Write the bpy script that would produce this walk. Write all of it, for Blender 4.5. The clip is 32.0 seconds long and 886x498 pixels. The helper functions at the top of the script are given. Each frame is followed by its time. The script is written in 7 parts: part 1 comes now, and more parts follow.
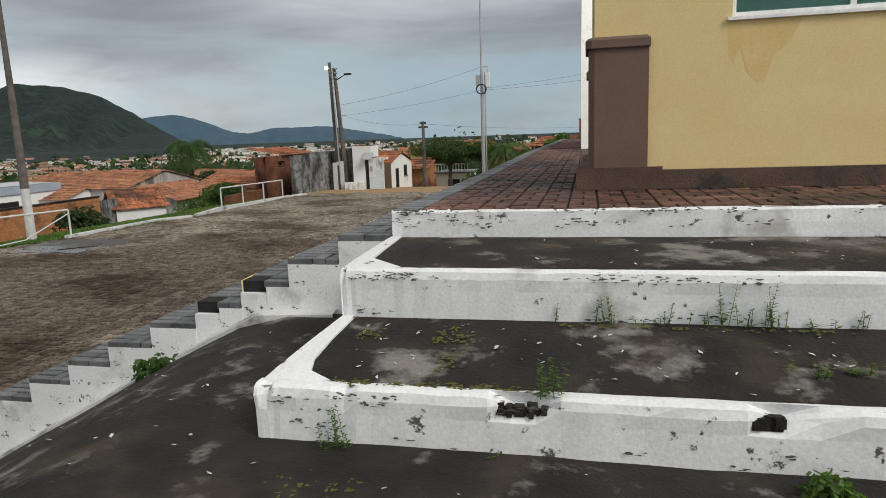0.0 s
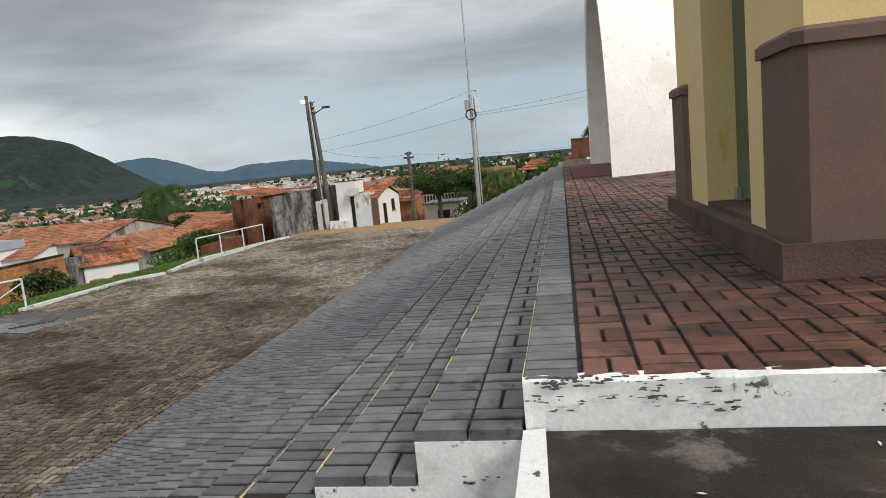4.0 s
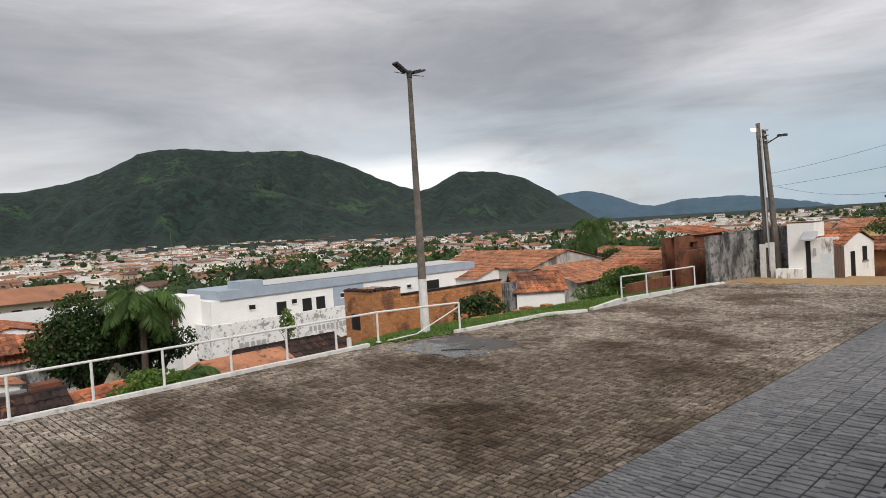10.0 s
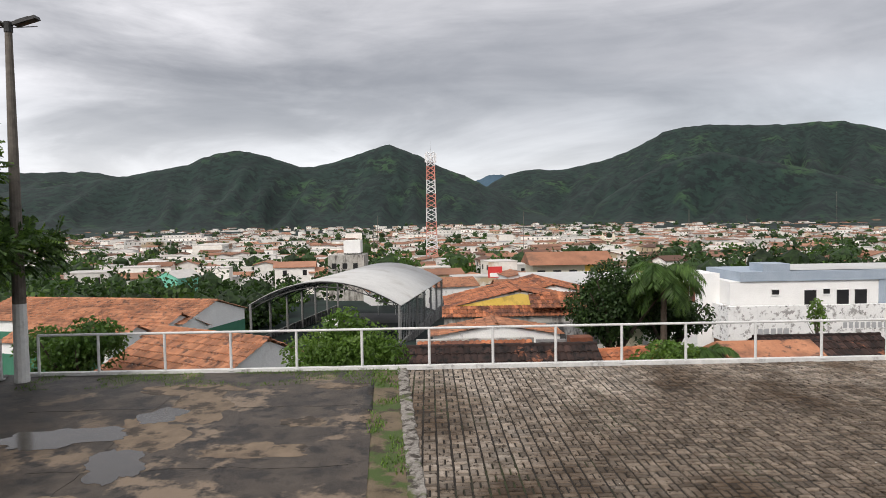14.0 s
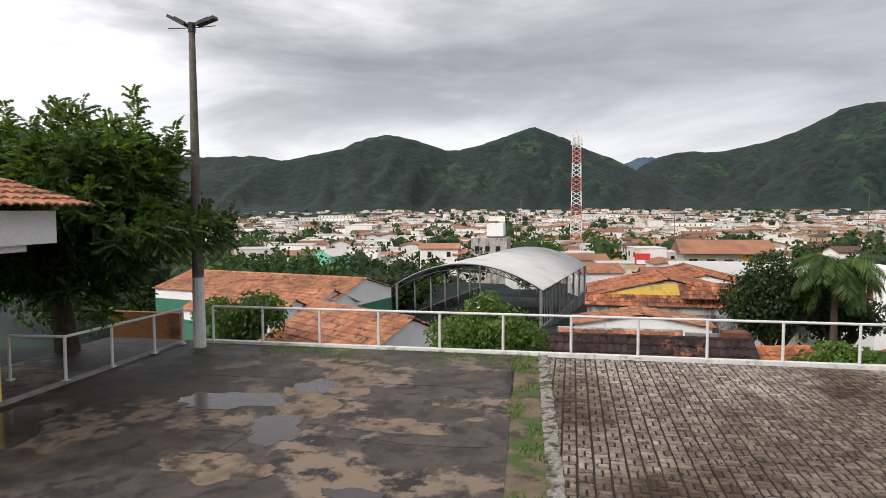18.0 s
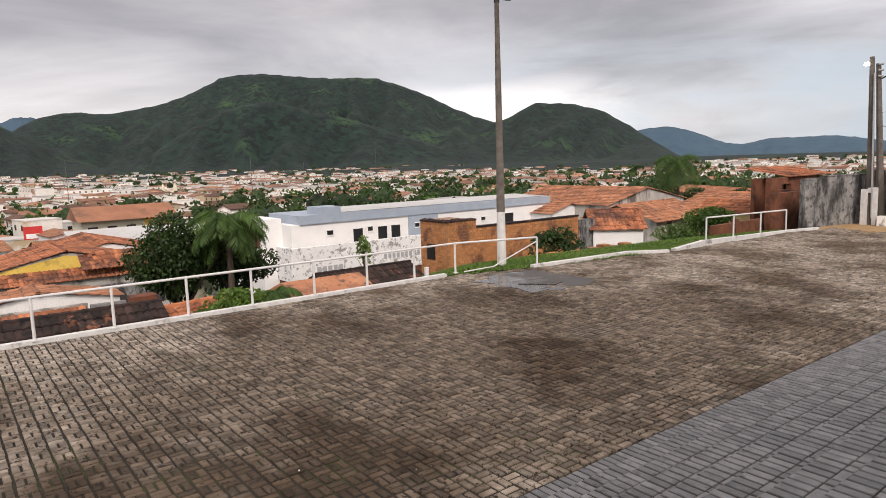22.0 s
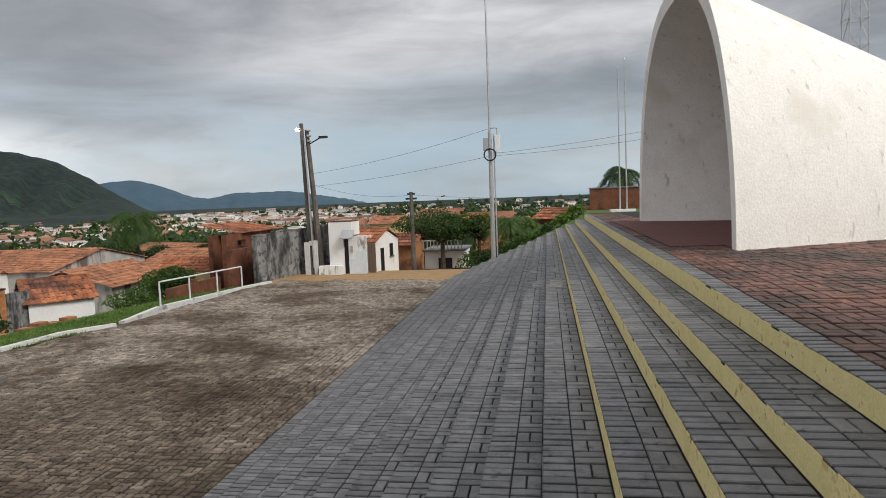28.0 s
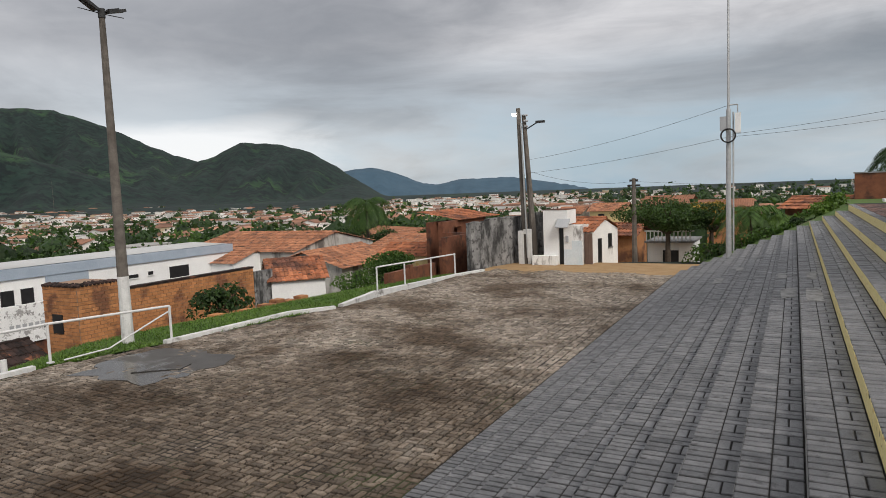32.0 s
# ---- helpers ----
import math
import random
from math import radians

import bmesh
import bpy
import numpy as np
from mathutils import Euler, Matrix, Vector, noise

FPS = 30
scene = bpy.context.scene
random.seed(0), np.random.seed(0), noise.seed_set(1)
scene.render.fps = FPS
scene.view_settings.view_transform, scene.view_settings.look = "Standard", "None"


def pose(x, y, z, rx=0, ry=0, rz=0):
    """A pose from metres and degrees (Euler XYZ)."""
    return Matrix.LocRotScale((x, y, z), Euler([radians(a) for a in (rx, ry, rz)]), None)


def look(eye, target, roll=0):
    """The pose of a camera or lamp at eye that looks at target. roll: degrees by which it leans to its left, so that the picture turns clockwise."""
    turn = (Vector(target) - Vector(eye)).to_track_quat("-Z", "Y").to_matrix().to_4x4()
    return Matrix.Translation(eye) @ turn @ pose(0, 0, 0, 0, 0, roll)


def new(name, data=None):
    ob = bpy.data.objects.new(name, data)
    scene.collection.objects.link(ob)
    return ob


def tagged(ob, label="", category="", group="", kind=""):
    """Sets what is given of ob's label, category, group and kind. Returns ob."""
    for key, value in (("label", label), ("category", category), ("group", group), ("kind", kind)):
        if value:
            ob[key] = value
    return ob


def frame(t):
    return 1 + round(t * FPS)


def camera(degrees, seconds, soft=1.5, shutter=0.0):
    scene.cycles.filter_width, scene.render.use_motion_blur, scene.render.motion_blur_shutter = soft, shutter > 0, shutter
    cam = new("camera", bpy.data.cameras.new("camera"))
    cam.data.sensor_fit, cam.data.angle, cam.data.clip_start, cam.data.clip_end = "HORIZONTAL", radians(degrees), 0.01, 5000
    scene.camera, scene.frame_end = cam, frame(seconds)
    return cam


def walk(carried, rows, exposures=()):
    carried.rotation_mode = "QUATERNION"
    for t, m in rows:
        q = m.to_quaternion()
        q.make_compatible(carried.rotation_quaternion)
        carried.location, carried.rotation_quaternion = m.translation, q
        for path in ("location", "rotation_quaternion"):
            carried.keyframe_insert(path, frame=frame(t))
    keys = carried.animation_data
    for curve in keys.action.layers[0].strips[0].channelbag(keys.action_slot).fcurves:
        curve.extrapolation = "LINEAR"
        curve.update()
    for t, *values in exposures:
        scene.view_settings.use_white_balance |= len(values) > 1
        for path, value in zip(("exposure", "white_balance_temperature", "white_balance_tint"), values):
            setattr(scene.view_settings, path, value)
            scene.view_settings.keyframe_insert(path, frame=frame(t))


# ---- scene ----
cam = camera(67.5, 32.0, soft=0.9)


def carried(t, x, y, z, yaw, pitch, roll):
    return t, pose(x, y, z, 90 + pitch, 0, yaw) @ pose(0, 0, 0, 0, 0, roll)


# seconds, place, yaw to the left of +y, pitch, roll
ROWS = [
    (0, 1.369, -4.527, 0.520, 12.52, -9.81, -2.05),
    (0.5, 1.243, -4.263, 0.507, 18.68, -8.93, -3.88),
    (1, 1.152, -3.958, 0.493, 17.55, -8.99, -3.26),
    (1.5, 1.005, -3.602, 0.488, 9.98, -8.52, -0.87),
    (2, 0.894, -3.261, 0.511, 11.70, -10.60, -2.58),
    (2.5, 0.822, -2.817, 0.652, 15.01, -5.71, 0.81),
    (3, 0.698, -2.632, 0.787, 16.77, -8.71, 0.10),
    (3.5, 0.458, -2.482, 0.798, 13.28, -7.43, -3.66),
    (5.5, -0.422, -1.638, 0.799, 6.51, -10.53, -4.60),
    (6, -0.516, -1.474, 0.810, 5.19, -8.80, -3.59),
    (6.5, -0.584, -1.143, 0.766, 3.80, -8.48, -1.77),
    (7, -0.664, -0.811, 0.806, 6.85, -9.68, -3.21),
    (7.5, -0.663, -0.580, 0.815, 11.65, -9.65, -2.40),
    (8, -0.743, -0.526, 0.834, 12.08, -8.00, -1.69),
    (8.5, -0.827, -0.286, 0.885, 15.72, -7.56, -1.91),
    (9, -0.871, -0.165, 0.965, 25.48, -5.54, -3.00),
    (9.5, -0.827, -0.080, 0.860, 37.40, -2.99, -2.94),
    (10, -0.973, -0.192, 0.879, 46.19, -1.94, -3.60),
    (10.5, -1.070, -0.213, 0.910, 53.18, -1.18, -3.41),
    (11, -1.127, -0.244, 0.902, 59.75, -1.05, -2.07),
    (11.5, -1.200, -0.296, 0.906, 64.69, -0.83, -1.00),
    (12, -1.216, -0.310, 0.905, 69.73, -0.99, -1.23),
    (12.5, -1.241, -0.323, 0.912, 73.59, -0.96, -0.79),
    (13, -1.215, -0.362, 0.917, 77.78, -1.29, -1.00),
    (13.5, -1.163, -0.396, 0.902, 83.26, -1.94, -0.86),
    (14, -1.193, -0.433, 0.893, 88.74, -2.21, -0.89),
    (14.5, -1.244, -0.499, 0.859, 95.43, -2.39, -0.98),
    (15, -1.243, -0.528, 0.854, 101.68, -2.65, -1.54),
    (15.5, -1.238, -0.533, 0.843, 104.16, -2.52, -0.19),
    (17.5, -1.174, -0.441, 0.940, 100.90, -3.90, -0.46),
    (18, -1.181, -0.446, 0.949, 101.04, -3.54, -0.16),
    (18.5, -1.179, -0.458, 0.935, 102.34, -4.04, -0.14),
    (19, -1.179, -0.460, 0.927, 104.42, -3.54, -0.57),
    (19.5, -1.187, -0.454, 0.946, 103.46, -4.15, -0.50),
    (20, -1.173, -0.436, 0.952, 98.35, -3.69, -0.36),
    (20.5, -1.120, -0.404, 0.962, 91.22, -3.25, 0.35),
    (21, -1.101, -0.362, 0.959, 79.71, -3.46, -0.06),
    (21.5, -1.160, -0.360, 0.935, 63.05, -4.90, -0.56),
    (22, -1.214, -0.314, 0.886, 52.56, -7.51, -1.82),
    (22.5, -1.296, -0.028, 0.878, 50.35, -7.89, -2.70),
    (23, -1.416, 0.202, 0.939, 46.04, -9.00, -2.15),
    (23.5, -1.542, 0.410, 0.922, 41.19, -5.65, 0.15),
    (24, -1.656, 0.690, 0.985, 34.94, -7.00, -2.78),
    (24.5, -1.596, 0.845, 1.009, 32.73, -5.08, -2.44),
    (25, -1.540, 1.017, 0.992, 29.34, -4.76, -1.46),
    (25.5, -1.538, 1.030, 0.970, 21.73, -4.73, -2.05),
    (26, -1.501, 0.928, 1.023, 14.76, -5.86, -2.41),
    (26.5, -1.568, 1.037, 1.034, 14.64, -3.22, -2.70),
    (28.5, -1.562, 2.020, 0.996, 7.65, -5.96, -1.74),
    (29, -1.552, 2.301, 0.953, 7.34, -7.77, -0.88),
    (29.5, -1.561, 2.569, 0.965, 5.41, -6.75, -0.75),
    (30, -1.567, 2.783, 0.970, 5.21, -6.76, -2.88),
    (30.5, -1.595, 2.929, 1.038, 12.79, -6.16, -2.89),
    (31, -1.690, 2.999, 1.125, 21.50, -4.29, -2.00),
    (31.5, -1.708, 3.000, 1.070, 25.12, -3.84, -2.42),
    (32, -1.722, 3.043, 1.078, 28.01, -4.96, -2.25),
]
walk(cam, [carried(*row) for row in ROWS], exposures=[(0, -0.40, 6500, 8), (1, -0.26, 6500, 8), (2, -0.16, 6500, 8), (5, -0.12, 6600, 11), (9, -0.1, 6650, 13), (12, -0.08, 6600, 12), (15, 0.12, 6550, 14),
                                                        (20, 0.15, 6600, 16), (22, 0.08, 6950, 19), (24, -0.04, 6950, 19), (26, -0.06, 6800, 16), (29, -0.25, 6500, 10), (32, -0.20, 6600, 12)])

# ---- world and sun ----
SUN_AZ, SUN_EL = radians(120), radians(42)   # clockwise from +y
world = bpy.data.worlds.new("world")
scene.world = world
world.use_nodes = True
wn, wl = world.node_tree.nodes, world.node_tree.links
wn.clear()


def wnode(kind, **values):
    n = wn.new(kind)
    for key, value in values.items():
        n.inputs[key].default_value = value
    return n


def wmath(op, a, b=None, c=None, clamp=False):
    n = wn.new("ShaderNodeMath")
    n.operation, n.use_clamp = op, clamp
    for i, v in enumerate((a, b, c)):
        if v is None:
            continue
        if isinstance(v, (int, float)):
            n.inputs[i].default_value = v
        else:
            wl.new(v, n.inputs[i])
    return n.outputs[0]


def wmix(f, a, b):
    n = wn.new("ShaderNodeMix")
    n.data_type = "RGBA"
    for i, v in ((0, f), (6, a), (7, b)):
        if isinstance(v, (int, float)):
            n.inputs[i].default_value = v
        elif isinstance(v, tuple):
            n.inputs[i].default_value = (*v, 1)
        else:
            wl.new(v, n.inputs[i])
    return n.outputs[2]


def wramp(v, *stops):
    n = wn.new("ShaderNodeValToRGB")
    while len(n.color_ramp.elements) < len(stops):
        n.color_ramp.elements.new(0.5)
    for e, (p, c) in zip(n.color_ramp.elements, stops):
        e.position, e.color = p, (*c, 1) if isinstance(c, tuple) else (c, c, c, 1)
    wl.new(v, n.inputs[0])
    return n.outputs[0]


coord = wn.new("ShaderNodeTexCoord")
sep = wn.new("ShaderNodeSeparateXYZ")
wl.new(coord.outputs["Generated"], sep.inputs[0])
dx, dy, dz = sep.outputs
up = wmath("MAXIMUM", dz, 0.0)
lift = wmath("ADD", up, 0.20)
comb = wn.new("ShaderNodeCombineXYZ")
wl.new(wmath("DIVIDE", dx, lift), comb.inputs[0])
wl.new(wmath("DIVIDE", dy, lift), comb.inputs[1])
comb.inputs[2].default_value = 3.7


def cloud(scale, detail, rough, off):
    m = wn.new("ShaderNodeMapping")
    m.inputs[1].default_value = (off, off * 0.7, 0)
    wl.new(comb.outputs[0], m.inputs[0])
    n = wnode("ShaderNodeTexNoise", Scale=scale, Detail=detail, Roughness=rough, Distortion=0.35)
    wl.new(m.outputs[0], n.inputs["Vector"])
    return n.outputs[0]


flat = wn.new("ShaderNodeCombineXYZ")            # long level bands, for the ragged undersides
wl.new(dx, flat.inputs[0])
wl.new(dy, flat.inputs[1])
wl.new(wmath("MULTIPLY", dz, 4.2), flat.inputs[2])


def band(scale, detail, rough, off, warp):
    m = wn.new("ShaderNodeMapping")
    m.inputs[1].default_value = (off, -off, off * 0.4)
    wl.new(flat.outputs[0], m.inputs[0])
    n = wnode("ShaderNodeTexNoise", Scale=scale, Detail=detail, Roughness=rough, Distortion=warp)
    wl.new(m.outputs[0], n.inputs["Vector"])
    return n.outputs[0]


big, fine, wisp = cloud(0.50, 3, 0.45, 2.2), band(2.1, 7, 0.56, 7.0, 0.5), band(6.5, 6, 0.6, 3.0, 0.8)
mass = wmath("ADD", wmath("ADD", wmath("MULTIPLY", big, 0.42), wmath("MULTIPLY", fine, 0.43)), wmath("MULTIPLY", wisp, 0.15))
deck = wramp(mass, (0.36, (0.225, 0.23, 0.242)), (0.45, (0.41, 0.415, 0.425)), (0.53, (0.615, 0.617, 0.625)), (0.64, (0.88, 0.875, 0.875)))
# the deck is brighter on the sun's side
side_light = wmath("ADD", wmath("ADD", wmath("SUBTRACT", 0.98, wmath("MULTIPLY", dy, 0.04)), wmath("MULTIPLY", wmath("MAXIMUM", wmath("MULTIPLY", dy, -1.0), 0.0), 0.50)), wmath("MULTIPLY", wmath("MAXIMUM", dx, 0.0), 0.45))
scaled = wn.new("ShaderNodeVectorMath")
scaled.operation = "SCALE"
wl.new(deck, scaled.inputs[0])
wl.new(side_light, scaled.inputs["Scale"])
deck = scaled.outputs[0]
# a heavier bank of cloud stands high over the hills
bank = wmath("ADD", wmath("MULTIPLY", dx, -0.88), wmath("MULTIPLY", dy, 0.47))
bank = wmath("MULTIPLY", wramp(bank, (0.60, 0.0), (0.92, 0.85)), wramp(wmath("ADD", up, wmath("MULTIPLY", wmath("SUBTRACT", fine, 0.5), 0.16)), (0.07, 0.0), (0.13, 1.0), (0.28, 0.95), (0.50, 0.35)))
bank = wmath("MULTIPLY", bank, wramp(big, (0.30, 1.0), (0.72, 0.35)))
deck = wmix(bank, deck, (0.23, 0.24, 0.255))
# a long dark shelf of cloud low over the hills
shelf_h = wmath("ADD", up, wmath("MULTIPLY", wmath("SUBTRACT", big, 0.5), 0.22))
shelf = wramp(shelf_h, (0.06, 0.0), (0.13, 0.55), (0.20, 0.30), (0.30, 0.0))
shelf = wmath("MULTIPLY", shelf, wramp(fine, (0.36, 1.0), (0.66, 0.35)))
deck = wmix(shelf, deck, (0.20, 0.21, 0.225))
# a clearer, bluer belt low over the plain in +y, a paler one over the hills in -x
toward = wmath("MULTIPLY", wmath("MAXIMUM", dy, 0.0), wmath("MAXIMUM", dy, 0.0))
belt_colour = wmix(toward, (0.72, 0.75, 0.77), (0.29, 0.41, 0.50))
belt = wramp(up, (0.0, 1.0), (0.10, 0.75), (0.21, 0.0))
gap = wramp(fine, (0.40, 0.35), (0.58, 1.0))
sky_clouds = wmix(wmath("MULTIPLY", belt, gap), deck, belt_colour)


def clear_gap(over, az, inner, outer, low, top):
    """A bright break in the cloud just over the ridge, at a bearing from +y towards -x."""
    aim = wmath("ADD", wmath("MULTIPLY", dx, -math.sin(radians(az))), wmath("MULTIPLY", dy, math.cos(radians(az))))
    near = wramp(wmath("ADD", aim, wmath("MULTIPLY", wmath("SUBTRACT", wisp, 0.5), 0.02)), (math.cos(radians(outer)), 0.0), (math.cos(radians(inner)), 1.0))
    high = wramp(wmath("ADD", up, wmath("MULTIPLY", wmath("SUBTRACT", fine, 0.5), 0.10)), (low, 1.0), (top, 0.0))
    return wmix(wmath("MULTIPLY", near, high), over, (0.80, 0.82, 0.83))


sky_clouds = clear_gap(sky_clouds, 48, 5, 12, 0.09, 0.125)
sky_clouds = clear_gap(sky_clouds, 96, 2, 6, 0.10, 0.13)
nishita = wn.new("ShaderNodeTexSky")
nishita.sky_type, nishita.sun_disc = "NISHITA", False
nishita.sun_elevation, nishita.sun_rotation = SUN_EL, SUN_AZ
blue = wn.new("ShaderNodeVectorMath")
blue.operation = "SCALE"
blue.inputs["Scale"].default_value = 0.10
wl.new(nishita.outputs[0], blue.inputs[0])
both = wmix(0.90, blue.outputs[0], sky_clouds)
bg = wnode("ShaderNodeBackground", Strength=1.35)
wl.new(both, bg.inputs[0])
wl.new(bg.outputs[0], wn.new("ShaderNodeOutputWorld").inputs[0])

sun = new("sun", bpy.data.lights.new("sun", "SUN"))
sun.data.energy, sun.data.angle, sun.data.color = 2.5, radians(22), (1.0, 0.95, 0.87)
sun_from = Vector((math.sin(SUN_AZ) * math.cos(SUN_EL), math.cos(SUN_AZ) * math.cos(SUN_EL), math.sin(SUN_EL)))
sun.matrix_world = look(sun_from * 60, (0, 0, 0))


# ---- materials ----
def material(name, c1, c2, rough=0.85, scale=3.0, bump=0.25, fine=60.0, metal=0.0, vary=0.0, stain=None, stain_scale=0.8,
             stain_at=(0.52, 0.62), wet=0.0, wet_scale=0.35, streak=False, spec=0.35, stain2=None, thin=0.0):
    """c1, c2: the two base colours mixed by grain; vary: how far single pieces differ; stain: a third colour in blotches;
    thin: how much light passes through, for leaves; streak: blotches drawn out downwards; wet: how much of the surface is wet."""
    m = bpy.data.materials.new(name)
    m.use_nodes = True
    nodes, links = m.node_tree.nodes, m.node_tree.links
    bsdf = nodes["Principled BSDF"]
    geo = nodes.new("ShaderNodeNewGeometry")

    def noise_at(sc, detail, rgh, stretch=None):
        n = nodes.new("ShaderNodeTexNoise")
        n.inputs["Scale"].default_value, n.inputs["Detail"].default_value, n.inputs["Roughness"].default_value = sc, detail, rgh
        src = geo.outputs["Position"]
        if stretch:
            mp = nodes.new("ShaderNodeMapping")
            mp.inputs["Scale"].default_value = stretch
            links.new(src, mp.inputs[0])
            src = mp.outputs[0]
        links.new(src, n.inputs["Vector"])
        return n.outputs[0]

    def ramp(v, a, b, ca=0.0, cb=1.0):
        r = nodes.new("ShaderNodeMapRange")
        r.inputs[1].default_value, r.inputs[2].default_value, r.inputs[3].default_value, r.inputs[4].default_value = a, b, ca, cb
        links.new(v, r.inputs[0])
        return r.outputs[0]

    def mix(f, a, b, blend="MIX"):
        n = nodes.new("ShaderNodeMix")
        n.data_type, n.blend_type = "RGBA", blend
        for i, v in ((0, f), (6, a), (7, b)):
            if isinstance(v, (int, float)):
                n.inputs[i].default_value = v
            elif isinstance(v, tuple):
                n.inputs[i].default_value = (*v, 1)
            else:
                links.new(v, n.inputs[i])
        return n.outputs[2]

    grain = noise_at(scale, 6, 0.62)
    colour = mix(ramp(grain, 0.33, 0.67), c1, c2)
    speck = noise_at(fine, 3, 0.6)
    colour = mix(1.0, colour, mix(ramp(speck, 0.3, 0.7), (0.90, 0.90, 0.90), (1.07, 1.07, 1.07)), "MULTIPLY")
    if stain:
        blot = noise_at(stain_scale, 8, 0.66, (1, 1, 0.30) if streak else None)
        colour = mix(ramp(blot, *stain_at), colour, stain)
    if stain2:
        colour2, scale2, at2 = stain2
        colour = mix(ramp(noise_at(scale2, 7, 0.62), *at2), colour, colour2)
    if vary:
        info = nodes.new("ShaderNodeObjectInfo")
        add = nodes.new("ShaderNodeMath")
        add.operation = "ADD"
        links.new(info.outputs["Random"], add.inputs[0])
        links.new(geo.outputs["Random Per Island"], add.inputs[1])
        frac = nodes.new("ShaderNodeMath")
        frac.operation = "FRACT"
        links.new(add.outputs[0], frac.inputs[0])
        lo, hi = 1 - vary, 1 + vary
        colour = mix(1.0, colour, mix(frac.outputs[0], (lo, lo, lo), (hi, hi * 0.98, hi * 0.96)), "MULTIPLY")
    links.new(colour, bsdf.inputs["Base Color"])
    bsdf.inputs["Metallic"].default_value = metal
    bsdf.inputs["Specular IOR Level"].default_value = spec
    if wet:
        pool = ramp(noise_at(wet_scale, 5, 0.55), 1 - wet, 1 - wet + 0.08)
        links.new(ramp(pool, 0, 1, rough, 0.05), bsdf.inputs["Roughness"])
    else:
        links.new(ramp(speck, 0.2, 0.8, max(rough - 0.1, 0.02), min(rough + 0.08, 1)), bsdf.inputs["Roughness"])
    if thin:
        through_leaf = nodes.new("ShaderNodeBsdfTranslucent")
        links.new(mix(1.0, colour, (1.5, 1.5, 0.8), "MULTIPLY"), through_leaf.inputs[0])
        blend = nodes.new("ShaderNodeMixShader")
        blend.inputs[0].default_value = thin
        links.new(bsdf.outputs[0], blend.inputs[1])
        links.new(through_leaf.outputs[0], blend.inputs[2])
        links.new(blend.outputs[0], nodes["Material Output"].inputs[0])
    if bump:
        b = nodes.new("ShaderNodeBump")
        b.inputs["Strength"].default_value, b.inputs["Distance"].default_value = bump, 0.02
        links.new(speck, b.inputs["Height"])
        links.new(b.outputs[0], bsdf.inputs["Normal"])
    return m


def glass(name, colour, rough=0.03):
    m = bpy.data.materials.new(name)
    m.use_nodes = True
    b = m.node_tree.nodes["Principled BSDF"]
    b.inputs["Base Color"].default_value = (*colour, 1)
    b.inputs["Roughness"].default_value = rough
    b.inputs["Transmission Weight"].default_value = 0.85
    b.inputs["IOR"].default_value = 1.45
    return m


def glow(name, colour, strength):
    m = bpy.data.materials.new(name)
    m.use_nodes = True
    b = m.node_tree.nodes["Principled BSDF"]
    b.inputs["Base Color"].default_value = (*colour, 1)
    b.inputs["Emission Color"].default_value = (*colour, 1)
    b.inputs["Emission Strength"].default_value = strength
    return m


GREY_PAVER = material("grey_paver", (0.098, 0.101, 0.108), (0.168, 0.172, 0.180), 0.46, 7, 0.35, 140, vary=0.30, stain=(0.050, 0.052, 0.056), stain_scale=2.2, stain_at=(0.56, 0.72), stain2=((0.048, 0.048, 0.050), 9.0, (0.57, 0.68)), spec=0.5)
RED_PAVER = material("red_paver", (0.155, 0.072, 0.055), (0.265, 0.130, 0.097), 0.6, 7, 0.35, 140, vary=0.32, stain=(0.055, 0.037, 0.031), stain_scale=0.5, stain_at=(0.42, 0.58), stain2=((0.045, 0.032, 0.028), 3.0, (0.52, 0.64)))
JOINT = material("joint_dirt", (0.014, 0.013, 0.012), (0.028, 0.026, 0.023), 0.95, 9, 0.2, 90)
COBBLE = material("worn_road_block", (0.190, 0.158, 0.126), (0.375, 0.335, 0.288), 0.8, 5.0, 0.5, 70, vary=0.38, stain=(0.115, 0.088, 0.065), stain_scale=0.33, stain_at=(0.46, 0.60), wet=0.24, spec=0.15, stain2=((0.050, 0.039, 0.030), 15.0, (0.56, 0.63)))


